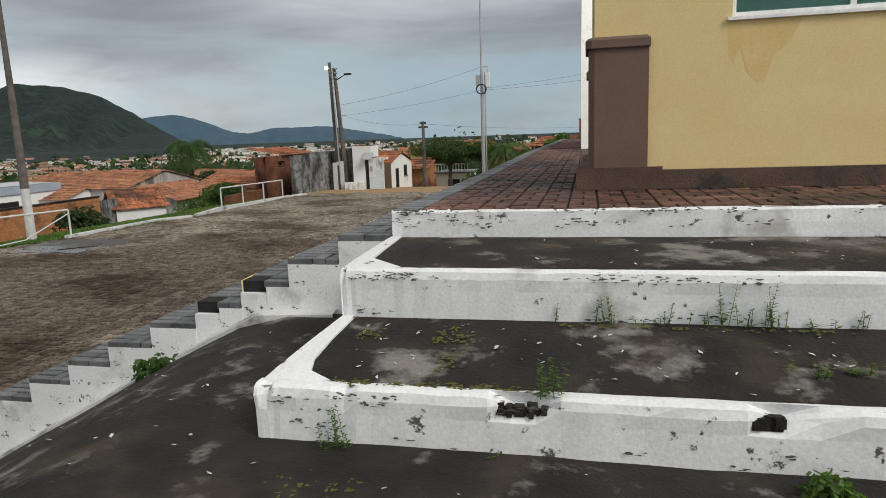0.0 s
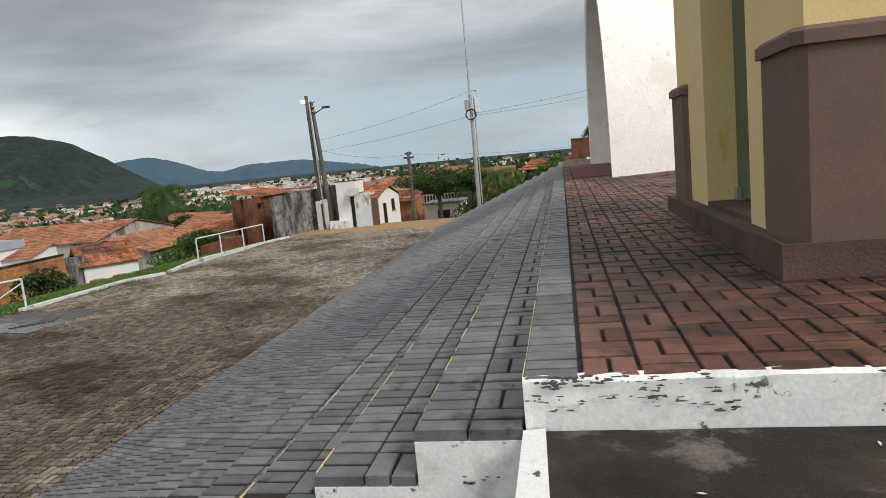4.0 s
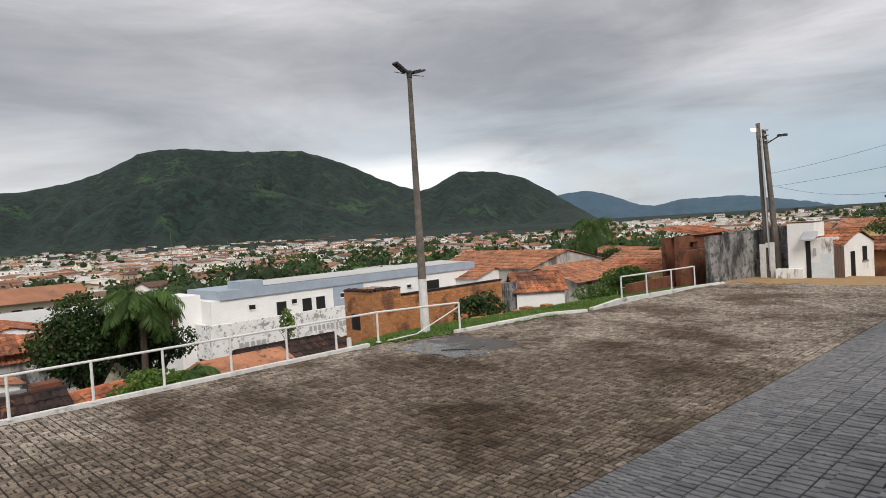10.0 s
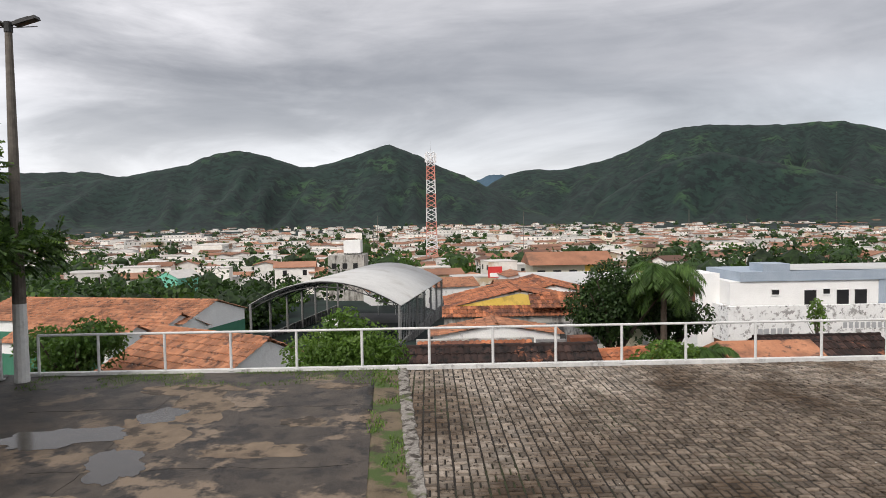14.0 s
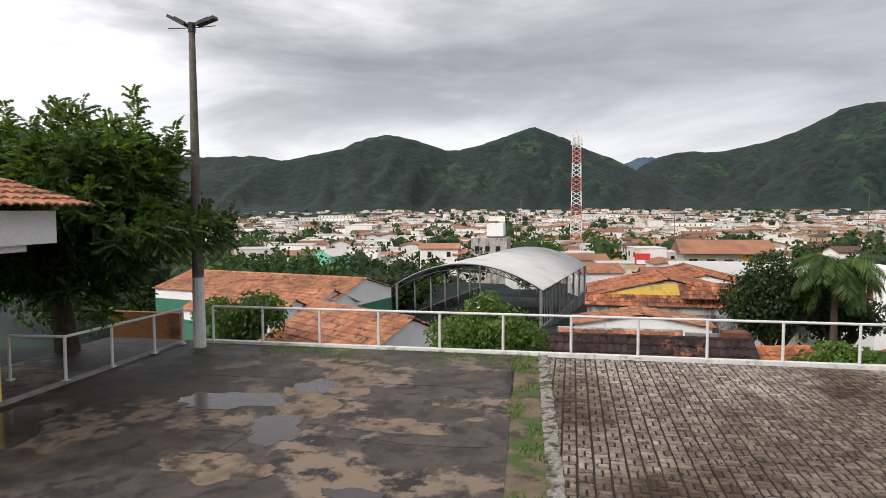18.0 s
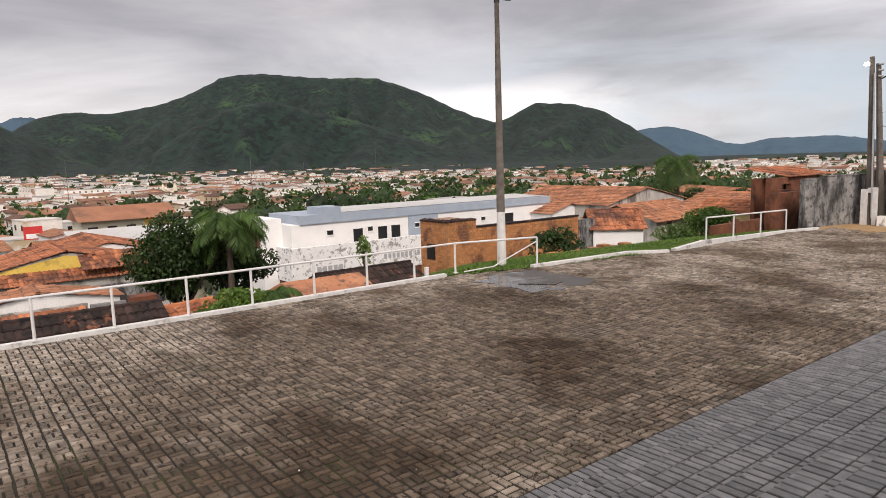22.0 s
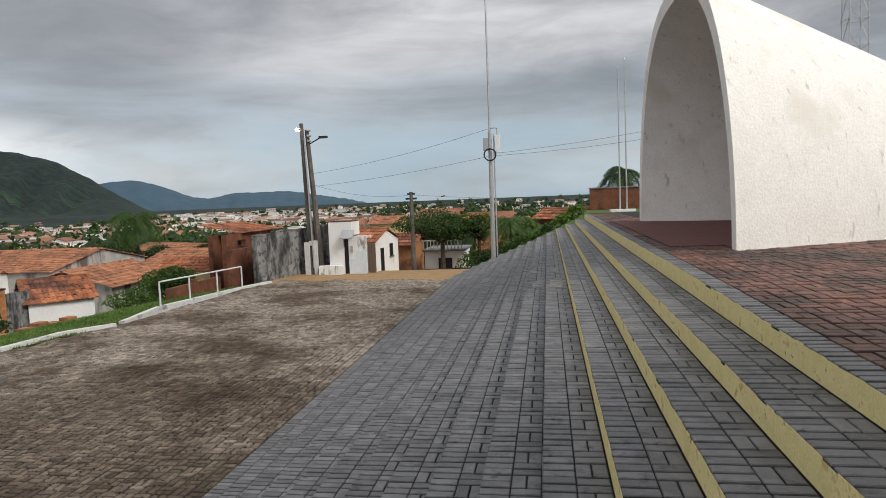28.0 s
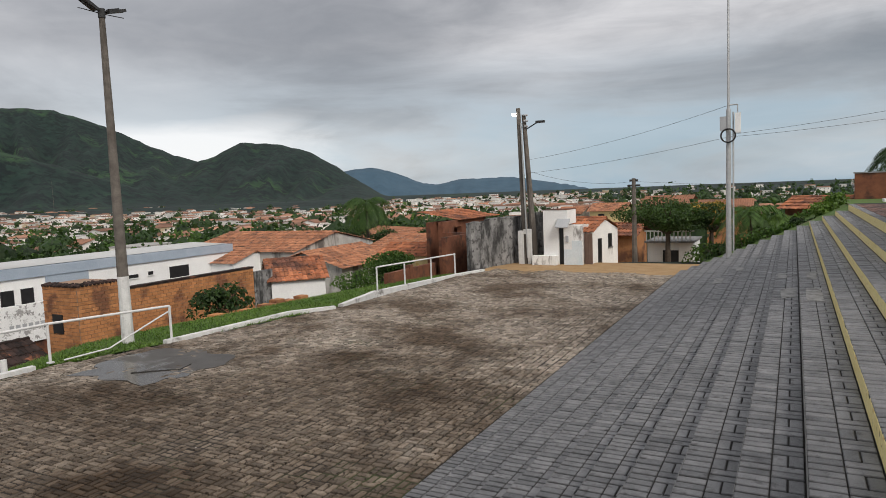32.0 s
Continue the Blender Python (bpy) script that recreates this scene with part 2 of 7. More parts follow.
def damp_zone(mat, centre, radii, colour):
    """Soaked dirt over part of a surface, with a ragged edge."""
    nodes, links = mat.node_tree.nodes, mat.node_tree.links
    bsdf = nodes["Principled BSDF"]
    was = bsdf.inputs["Base Color"].links[0].from_socket
    pos = nodes.new("ShaderNodeNewGeometry").outputs["Position"]
    place = nodes.new("ShaderNodeMapping")
    place.vector_type = "TEXTURE"
    place.inputs["Location"].default_value, place.inputs["Scale"].default_value = centre, radii
    links.new(pos, place.inputs[0])
    far = nodes.new("ShaderNodeVectorMath")
    far.operation = "LENGTH"
    links.new(place.outputs[0], far.inputs[0])
    rag = nodes.new("ShaderNodeTexNoise")
    rag.inputs["Scale"].default_value, rag.inputs["Detail"].default_value, rag.inputs["Roughness"].default_value = 0.55, 7, 0.62
    links.new(pos, rag.inputs["Vector"])
    add = nodes.new("ShaderNodeMath")
    add.operation, add.inputs[1].default_value = "MULTIPLY_ADD", 2.2
    links.new(rag.outputs[0], add.inputs[0])
    links.new(far.outputs["Value"], add.inputs[2])
    mask = nodes.new("ShaderNodeMapRange")
    mask.inputs[1].default_value, mask.inputs[2].default_value, mask.inputs[3].default_value, mask.inputs[4].default_value = 1.85, 2.25, 0.85, 0.0
    links.new(add.outputs[0], mask.inputs[0])
    mix = nodes.new("ShaderNodeMix")
    mix.data_type, mix.blend_type = "RGBA", "MULTIPLY"
    mix.inputs[7].default_value = (*colour, 1)
    links.new(mask.outputs[0], mix.inputs[0])
    links.new(was, mix.inputs[6])
    links.new(mix.outputs[2], bsdf.inputs["Base Color"])


damp_zone(COBBLE, (-9.4, 7.7, -2.4), (5.4, 8.3, 20.0), (0.46, 0.42, 0.385))
damp_zone(RED_PAVER, (1.1, 2.1, 0.0), (1.0, 2.3, 20.0), (0.50, 0.46, 0.44))
COBBLE_BED = material("road_bed", (0.014, 0.011, 0.009), (0.030, 0.025, 0.018), 0.9, 3, 0.3, 50, stain=(0.035, 0.045, 0.015), stain_scale=0.6)
YELLOW_LINE = material("yellow_line_paint", (0.76, 0.64, 0.28), (0.86, 0.75, 0.39), 0.75, 6, 0.18, 60, stain=(0.52, 0.34, 0.09), stain_scale=6, stain_at=(0.58, 0.66), stain2=((0.16, 0.13, 0.07), 14.0, (0.63, 0.68)))
CONCRETE = material("step_concrete", (0.17, 0.17, 0.17), (0.26, 0.26, 0.255), 0.9, 5, 0.4, 60)
PATCH = material("pale_cement", (0.24, 0.24, 0.235), (0.34, 0.34, 0.33), 0.9, 9, 0.4, 60, stain=(0.14, 0.14, 0.14), stain_scale=7, stain_at=(0.5, 0.62))
LIMEWASH = material("limewash", (0.76, 0.765, 0.77), (0.84, 0.84, 0.84), 0.9, 4, 0.12, 60, stain=(0.10, 0.097, 0.09), stain_scale=7.0, stain_at=(0.625, 0.66), stain2=((0.50, 0.49, 0.47), 2.2, (0.56, 0.68)))
MOULD = material("black_mould", (0.05, 0.048, 0.045), (0.16, 0.155, 0.15), 0.95, 30, 0.2, 90)
MOSS = material("moss", (0.075, 0.085, 0.018), (0.14, 0.14, 0.035), 0.95, 12, 0.5, 120)
PAD = material("wet_cement_pad", (0.050, 0.045, 0.040), (0.085, 0.078, 0.070), 0.5, 1.5, 0.1, 40, wet=0.55, wet_scale=0.6, spec=0.35, stain=(0.035, 0.028, 0.022), stain_scale=1.4, stain_at=(0.50, 0.66))
TERRACE = material("terrace_cement", (0.012, 0.011, 0.010), (0.036, 0.029, 0.023), 0.9, 2.2, 0.7, 50, stain=(0.22, 0.205, 0.185), stain_scale=2.1, stain_at=(0.535, 0.63), stain2=((0.058, 0.042, 0.028), 1.1, (0.52, 0.66)))
EDGING = material("crumbling_edging", (0.15, 0.135, 0.115), (0.34, 0.32, 0.29), 0.95, 16, 0.7, 50, stain=(0.050, 0.042, 0.034), stain_scale=5.0, stain_at=(0.50, 0.58), stain2=((0.08, 0.095, 0.035), 2.0, (0.58, 0.64)))
WHITE_KERB = material("kerb_paint", (0.56, 0.56, 0.55), (0.70, 0.70, 0.68), 0.85, 4, 0.4, 40, stain=(0.22, 0.21, 0.2), stain_scale=1.6, stain_at=(0.55, 0.66))
LOT = material("lot_concrete", (0.034, 0.028, 0.023), (0.080, 0.064, 0.050), 0.62, 2.2, 0.35, 60, stain=(0.185, 0.140, 0.098), stain_scale=0.42, stain_at=(0.545, 0.585), wet=0.30, wet_scale=0.4, spec=0.35, stain2=((0.020, 0.017, 0.015), 2.6, (0.50, 0.60)))
damp_zone(LOT, (-11.0, -9.0, -2.4), (5.0, 3.4, 20.0), (0.42, 0.40, 0.38))
BARE_SLAB = material("bare_tan_slab", (0.125, 0.094, 0.066), (0.205, 0.155, 0.108), 0.85, 3.0, 0.4, 60, stain=(0.050, 0.040, 0.031), stain_scale=2.2, stain_at=(0.50, 0.58))
PUDDLE = material("rain_puddle", (0.024, 0.020, 0.016), (0.040, 0.033, 0.026), 0.17, 2.0, 0, 30, spec=0.5)
GRASS_GROUND = material("grass_ground", (0.060, 0.115, 0.024), (0.095, 0.155, 0.034), 0.95, 1.5, 0.6, 30, stain=(0.13, 0.10, 0.06), stain_scale=1.1, stain_at=(0.57, 0.65))
DIRT = material("orange_dirt", (0.30, 0.19, 0.09), (0.38, 0.25, 0.13), 0.95, 2, 0.5, 30)
SHELL_WHITE = material("shell_plaster", (0.85, 0.835, 0.79), (0.90, 0.885, 0.85), 0.9, 2, 0.45, 26, stain=(0.60, 0.57, 0.51), stain_scale=5.0, stain_at=(0.61, 0.68), streak=True, stain2=((0.77, 0.74, 0.67), 0.6, (0.54, 0.66)))
SHELL_FLOOR = material("red_floor", (0.125, 0.048, 0.042), (0.165, 0.068, 0.058), 0.85, 3, 0.2, 60)
YELLOW_WALL = material("yellow_wall", (0.72, 0.555, 0.27), (0.76, 0.60, 0.31), 0.85, 2.5, 0.06, 90, stain=(0.66, 0.47, 0.17), stain_scale=0.7, stain_at=(0.60, 0.62), streak=True)
WATER_STAIN = material("water_stain", (0.68, 0.49, 0.20), (0.74, 0.57, 0.28), 0.85, 3, 0.05, 90)
BROWN_DADO = material("brown_dado", (0.145, 0.094, 0.074), (0.170, 0.112, 0.089), 0.85, 3, 0.15, 60)
BROWN_BASE = material("brown_base", (0.085, 0.050, 0.038), (0.125, 0.080, 0.060), 0.85, 4, 0.4, 50, stain=(0.04, 0.035, 0.03), stain_scale=2)
GREEN_GLASS = glass("green_tinted_glass", (0.20, 0.48, 0.42))
GREEN_PANEL = material("dark_green_glass", (0.022, 0.085, 0.060), (0.026, 0.095, 0.068), 0.12, 2, 0, 30, spec=0.5)
GREEN_FRAME = material("green_frame", (0.02, 0.075, 0.055), (0.03, 0.09, 0.065), 0.4, 3, 0.05, 60)
STEEL = material("galvanised_steel", (0.42, 0.43, 0.43), (0.52, 0.53, 0.53), 0.5, 8, 0.1, 80, metal=0.6)
RAIL_PAINT = material("rail_paint", (0.58, 0.585, 0.58), (0.68, 0.68, 0.67), 0.6, 6, 0.15, 60, stain=(0.20, 0.12, 0.07), stain_scale=5, stain_at=(0.66, 0.70))
POLE_CONCRETE = material("pole_concrete", (0.10, 0.088, 0.076), (0.17, 0.15, 0.13), 0.9, 5, 0.3, 50, streak=True, stain=(0.07, 0.06, 0.05))
DARK_METAL = material("dark_metal", (0.03, 0.03, 0.03), (0.05, 0.05, 0.05), 0.5, 6, 0.1, 60, metal=0.3)
WHITE_PAINT = material("white_wall_paint", (0.78, 0.78, 0.765), (0.84, 0.84, 0.825), 0.9, 1.5, 0.3, 20, stain=(0.48, 0.465, 0.44), stain_scale=0.9, stain_at=(0.62, 0.80), streak=True)
OLD_WHITE = material("peeling_white_wall", (0.76, 0.76, 0.745), (0.84, 0.84, 0.82), 0.9, 1.5, 0.3, 20, stain=(0.26, 0.25, 0.235), stain_scale=2.0, stain_at=(0.60, 0.68), streak=True)
PEELING = material("peeling_terrace_paint", (0.76, 0.76, 0.75), (0.84, 0.84, 0.83), 0.9, 2, 0.3, 20, stain=(0.33, 0.32, 0.31), stain_scale=3.2, stain_at=(0.54, 0.60), stain2=((0.12, 0.12, 0.115), 5.0, (0.62, 0.66)))
GREY_WALL = material("mouldy_grey_wall", (0.17, 0.17, 0.17), (0.31, 0.307, 0.30), 0.95, 2.2, 0.4, 20, stain=(0.040, 0.040, 0.040), stain_scale=1.9, stain_at=(0.47, 0.60), streak=True, stain2=((0.075, 0.074, 0.072), 5.0, (0.52, 0.62)))
BARE_PLASTER = material("bare_plaster", (0.34, 0.325, 0.295), (0.48, 0.465, 0.43), 0.95, 1.6, 0.3, 14, stain=(0.12, 0.11, 0.10), stain_scale=1.0, stain_at=(0.50, 0.62), streak=True)
CREAM = material("cream_wall", (0.62, 0.57, 0.44), (0.68, 0.63, 0.50), 0.9, 0.6, 0.1, 10)
STRIP_GROUND = material("tan_strip", (0.10, 0.078, 0.05), (0.17, 0.13, 0.085), 0.95, 2.5, 0.5, 40, stain=(0.055, 0.085, 0.022), stain_scale=1.3, stain_at=(0.49, 0.55), stain2=((0.05, 0.04, 0.028), 2.8, (0.54, 0.62)))
BLUE_GREY = material("blue_grey_wall", (0.30, 0.36, 0.43), (0.36, 0.42, 0.49), 0.85, 1.5, 0.2, 20)
PALE_BLUE = material("pale_blue_wall", (0.60, 0.68, 0.72), (0.70, 0.75, 0.77), 0.85, 1.5, 0.3, 20)
BRICK = material("hollow_brick", (0.41, 0.18, 0.072), (0.50, 0.235, 0.10), 0.9, 4, 0.4, 30, vary=0.18, stain=(0.20, 0.09, 0.05), stain_scale=0.8)
MORTAR = material("brick_mortar", (0.26, 0.17, 0.115), (0.33, 0.22, 0.15), 0.95, 6, 0.4, 40)
DARK_BRICK = material("dark_brick", (0.13, 0.048, 0.028), (0.21, 0.085, 0.045), 0.95, 2, 0.4, 20, stain=(0.04, 0.025, 0.02), stain_scale=0.9, stain_at=(0.48, 0.62))
CLAY = material("clay_tile", (0.32, 0.135, 0.072), (0.45, 0.215, 0.120), 0.9, 0.9, 0.3, 14, vary=0.26, stain=(0.20, 0.095, 0.058), stain_scale=0.7, stain_at=(0.50, 0.64), stain2=((0.10, 0.058, 0.044), 2.4, (0.55, 0.64)))
OLD_CLAY = material("sooty_clay_tile", (0.022, 0.016, 0.015), (0.055, 0.030, 0.024), 0.92, 0.9, 0.4, 14, vary=0.55, stain=(0.20, 0.080, 0.045), stain_scale=0.45, stain_at=(0.57, 0.60), stain2=((0.009, 0.008, 0.008), 5.0, (0.52, 0.60)))
RED_CLAY = material("weathered_clay_tile", (0.30, 0.105, 0.05), (0.42, 0.165, 0.08), 0.92, 0.9, 0.3, 14, vary=0.38, stain=(0.13, 0.058, 0.04), stain_scale=0.5, stain_at=(0.50, 0.62), stain2=((0.07, 0.038, 0.030), 4.5, (0.55, 0.64)))
TOWN_CLAY = material("brown_roof_tiles", (0.26, 0.12, 0.07), (0.36, 0.17, 0.10), 0.9, 0.5, 0.2, 6, stain=(0.16, 0.09, 0.06), stain_scale=0.2)
SHEET = material("pale_sheet_roof", (0.46, 0.465, 0.46), (0.54, 0.545, 0.535), 0.7, 0.5, 0.1, 8, stain=(0.38, 0.375, 0.36), stain_scale=0.25, stain_at=(0.50, 0.66))
COURT = material("court_floor", (0.055, 0.057, 0.06), (0.085, 0.087, 0.09), 0.8, 0.4, 0.1, 8)
# near-black colour standing for the shade inside windows and doors
OPENING_SHADE = material("opening_shade", (0.012, 0.012, 0.013), (0.02, 0.02, 0.021), 0.4, 3, 0.05, 20)
BARK = material("bark", (0.055, 0.042, 0.032), (0.10, 0.078, 0.06), 0.95, 6, 0.6, 30)
LEAF_DEEP = material("deep_green_leaves", (0.014, 0.036, 0.010), (0.040, 0.078, 0.021), 0.6, 1.2, 0, 12, vary=0.5, thin=0.3)
LEAF_TREE = material("feathery_tree_leaves", (0.024, 0.056, 0.014), (0.060, 0.110, 0.030), 0.55, 1.2, 0, 12, vary=0.5, thin=0.35)
LEAF_MID = material("mid_green_leaves", (0.034, 0.080, 0.016), (0.078, 0.145, 0.032), 0.6, 0.8, 0, 12, vary=0.4, thin=0.35)
LEAF_LIGHT = material("light_green_leaves", (0.065, 0.135, 0.022), (0.12, 0.20, 0.042), 0.6, 1.0, 0, 12, vary=0.35, thin=0.35)
LEAF_YELLOW = material("yellow_flowers", (0.30, 0.18, 0.02), (0.42, 0.26, 0.04), 0.7, 1.0, 0, 12, vary=0.3)
YELLOW_BAND = material("bright_yellow_paint", (0.72, 0.55, 0.07), (0.78, 0.60, 0.10), 0.8, 2, 0.3, 40, stain=(0.60, 0.42, 0.06), stain_scale=1.2)
YELLOW_GABLE = material("yellow_gable", (0.66, 0.47, 0.09), (0.74, 0.54, 0.13), 0.85, 1.0, 0.3, 14, stain=(0.40, 0.28, 0.08), stain_scale=0.8)
GREY_BOARD = material("grey_board", (0.36, 0.37, 0.38), (0.42, 0.43, 0.44), 0.7, 1.5, 0.1, 30)
MINT = material("mint_wall", (0.18, 0.55, 0.40), (0.22, 0.60, 0.45), 0.85, 1, 0.1, 10)
GREEN_STRIPE = material("green_stripe", (0.04, 0.16, 0.10), (0.055, 0.19, 0.12), 0.85, 1, 0.1, 10)
TOWER_RED = material("tower_red", (0.55, 0.22, 0.17), (0.62, 0.27, 0.21), 0.6, 1, 0, 10)
TOWER_WHITE = material("tower_white", (0.70, 0.70, 0.70), (0.76, 0.76, 0.76), 0.6, 1, 0, 10)
SIGN_RED = material("red_sign", (0.55, 0.04, 0.04), (0.6, 0.06, 0.05), 0.5, 1, 0, 10)
LAMP_GLOW = glow("lit_lamp", (1.0, 0.98, 0.92), 6.0)
CABLE = material("black_cable", (0.02, 0.02, 0.02), (0.03, 0.03, 0.03), 0.7, 3, 0, 30)
LITTER = material("litter", (0.55, 0.55, 0.53), (0.68, 0.67, 0.64), 0.8, 9, 0, 60)


# ---- mesh helpers ----
class Geo:
    """Collects vertices and faces for one mesh."""

    def __init__(self):
        self.v, self.f = [], []

    def add(self, verts, faces):
        n = len(self.v)
        self.v.extend(verts)
        self.f.extend([tuple(i + n for i in f) for f in faces])
        return self

    def box(self, x0, y0, z0, x1, y1, z1, m=None, bottom=True):
        vs = [(x0, y0, z0), (x1, y0, z0), (x1, y1, z0), (x0, y1, z0), (x0, y0, z1), (x1, y0, z1), (x1, y1, z1), (x0, y1, z1)]
        if m is not None:
            vs = [tuple(m @ Vector(v)) for v in vs]
        fs = [(4, 5, 6, 7), (0, 1, 5, 4), (1, 2, 6, 5), (2, 3, 7, 6), (3, 0, 4, 7)] + ([(3, 2, 1, 0)] if bottom else [])
        return self.add(vs, fs)

    def brick(self, x0, y0, z0, x1, y1, z1, b=0.006):
        """A block with its upper edges rounded off, no underside."""
        vs = [(x0, y0, z0), (x1, y0, z0), (x1, y1, z0), (x0, y1, z0),
              (x0, y0, z1 - b), (x1, y0, z1 - b), (x1, y1, z1 - b), (x0, y1, z1 - b),
              (x0 + b, y0 + b, z1), (x1 - b, y0 + b, z1), (x1 - b, y1 - b, z1), (x0 + b, y1 - b, z1)]
        fs = [(8, 9, 10, 11)]
        for a, c in ((0, 1), (1, 2), (2, 3), (3, 0)):
            fs += [(a, c, c + 4, a + 4), (a + 4, c + 4, c + 8, a + 8)]
        return self.add(vs, fs)

    def tube(self, p0, p1, r0, r1=None, n=8, caps=True):
        p0, p1 = Vector(p0), Vector(p1)
        r1 = r0 if r1 is None else r1
        q = (p1 - p0).to_track_quat("Z", "Y")
        a = [p0 + q @ Vector((math.cos(2 * math.pi * i / n) * r0, math.sin(2 * math.pi * i / n) * r0, 0)) for i in range(n)]
        b = [p1 + q @ Vector((math.cos(2 * math.pi * i / n) * r1, math.sin(2 * math.pi * i / n) * r1, 0)) for i in range(n)]
        fs = [(i, (i + 1) % n, n + (i + 1) % n, n + i) for i in range(n)]
        if caps:
            fs += [tuple(range(n - 1, -1, -1)), tuple(range(n, 2 * n))]
        return self.add([tuple(v) for v in a + b], fs)

    def path(self, points, r, n=6):
        """A bent tube along the points, in one piece."""
        pts = [Vector(p) for p in points]
        base = len(self.v)
        for i, p in enumerate(pts):
            d = (pts[min(i + 1, len(pts) - 1)] - pts[max(i - 1, 0)]).normalized()
            side = d.cross(Vector((0.13, 0.27, 1))).normalized()
            rise_ = side.cross(d)
            for j in range(n):
                a = 2 * math.pi * j / n
                self.v.append(tuple(p + (side * math.cos(a) + rise_ * math.sin(a)) * r))
        for i in range(len(pts) - 1):
            for j in range(n):
                k = (j + 1) % n
                self.f.append((base + i * n + j, base + i * n + k, base + (i + 1) * n + k, base + (i + 1) * n + j))
        return self

    def prism(self, outline, y0, y1, m=None):
        """An outline in (x, z), drawn out along y."""
        n = len(outline)
        vs = [(x, y0, z) for x, z in outline] + [(x, y1, z) for x, z in outline]
        if m is not None:
            vs = [tuple(m @ Vector(v)) for v in vs]
        fs = [tuple(range(n)), tuple(range(2 * n - 1, n - 1, -1))] + [(i, i + n, (i + 1) % n + n, (i + 1) % n) for i in range(n)]
        return self.add(vs, fs)

    def mesh(self, name, mat, smooth=False):
        me = bpy.data.meshes.new(name)
        me.from_pydata(self.v, [], self.f)
        me.materials.append(mat)
        me.update()
        bm = bmesh.new()
        bm.from_mesh(me)
        bmesh.ops.recalc_face_normals(bm, faces=bm.faces)
        bm.to_mesh(me)
        bm.free()
        if smooth:
            for p in me.polygons:
                p.use_smooth = True
        return me

    def raw(self, name, mat):
        me = bpy.data.meshes.new(name)
        me.from_pydata(self.v, [], self.f)
        me.materials.append(mat)
        me.update()
        return me


def thing(name, label, category, at=None, group="", kind=""):
    """An empty at a thing's base."""
    ob = new(name)
    if at is not None:
        ob.matrix_basis = at if isinstance(at, Matrix) else Matrix.Translation(at)
    ob.empty_display_size = 0.1
    return tagged(ob, label, category, group, kind)


def part(name, geo, mat, parent, label="", smooth=False, kind=""):
    ob = new(name, geo.mesh(name, mat, smooth) if isinstance(geo, Geo) else geo)
    ob.parent = parent
    return tagged(ob, label, kind=kind)


def solid(name, geo, mat, label, category, kind="", group="", smooth=False):
    return tagged(new(name, geo.mesh(name, mat, smooth)), label, category, group, kind)


def stuff_mesh(name, geo, mat, parent, label=""):
    ob = new(name, geo.raw(name, mat))
    ob.parent = parent
    return tagged(ob, label, kind="stuff")

# ---- the large structure ----
TREAD, RISE, STEPS, STAIR_END = 0.41, 0.1746, 14, 31.0
ROAD_Z, RAIL_X = -2.444, -16.4


def lerp_table(x, table):
    for (a, va), (b, vb) in zip(table, table[1:]):
        if x <= b:
            return va + (vb - va) * max(0.0, (x - a) / (b - a))
    return table[-1][1]


FALL = [(0, -2.75), (1.2, -4.6), (10, -7.5), (30, -9.6), (70, -14), (250, -19), (550, -22), (900, -17), (1300, -8), (1600, -8), (5000, -28)]


def ground_z(x, y):
    """The natural ground: a hilltop that falls away to the town and the plain."""
    d = max(-16.9 - x, (y - 38) * 0.8 if x < -1 else (y - 48) * 0.8, -30 - y, x - 60, 0.0)
    return lerp_table(d, FALL) + 0.25 * noise.noise((x * 0.05, y * 0.05, 0)) * min(1, d / 10)


# ridges: distance of the crest, of its foot, run behind the crest, and the crest as (azimuth left of +y, height angle)
RIDGES = [
    (2600, 1480, 900, [(40, 0.8), (45, 2.3), (48.8, 3.45), (50.6, 4.1), (54, 5.75), (56.4, 6.7), (58.5, 7.15), (62, 7.1), (67.3, 7.5), (69.7, 7.35), (72.7, 5.9), (74.8, 5.1), (78.6, 4.33), (81.3, 4.5), (83.2, 4.05), (86, 2.6), (90, 1.0)]),
    (1750, 1320, 500, [(51, 0.6), (55, 2.1), (60, 3.8), (63.5, 4.6), (66.5, 5.45), (69.5, 4.9), (73, 3.2), (76, 1.2)]),
    (2300, 1430, 700, [(32.6, -0.3), (34.4, 0.8), (36.6, 2.35), (39.1, 3.85), (41.4, 4.45), (44.6, 4.68), (46.4, 3.6), (48.2, 3.1), (50.5, 1.4)]),
    (2000, 1290, 700, [(79, 0.2), (82, 1.5), (84.6, 3.0), (86.9, 4.1), (89.1, 4.95), (91, 5.95), (93.4, 6.85), (95.6, 6.05), (98.5, 5.15), (100.6, 4.85), (103.8, 5.9), (105.3, 6.2), (107.2, 6.05), (109.7, 5.0), (113, 4.25), (118, 3.4), (124, 2.4)]),
    (3000, 1600, 900, [(106, 2.0), (112, 3.6), (117, 4.35), (121, 4.1), (128, 4.6), (134, 5.2), (140, 5.0)]),
]


def crest(az, knots):
    """The height angle of a crest, its bends rounded off."""
    return sum(lerp_table(az + 0.22 * k, knots) for k in range(-2, 3)) / 5


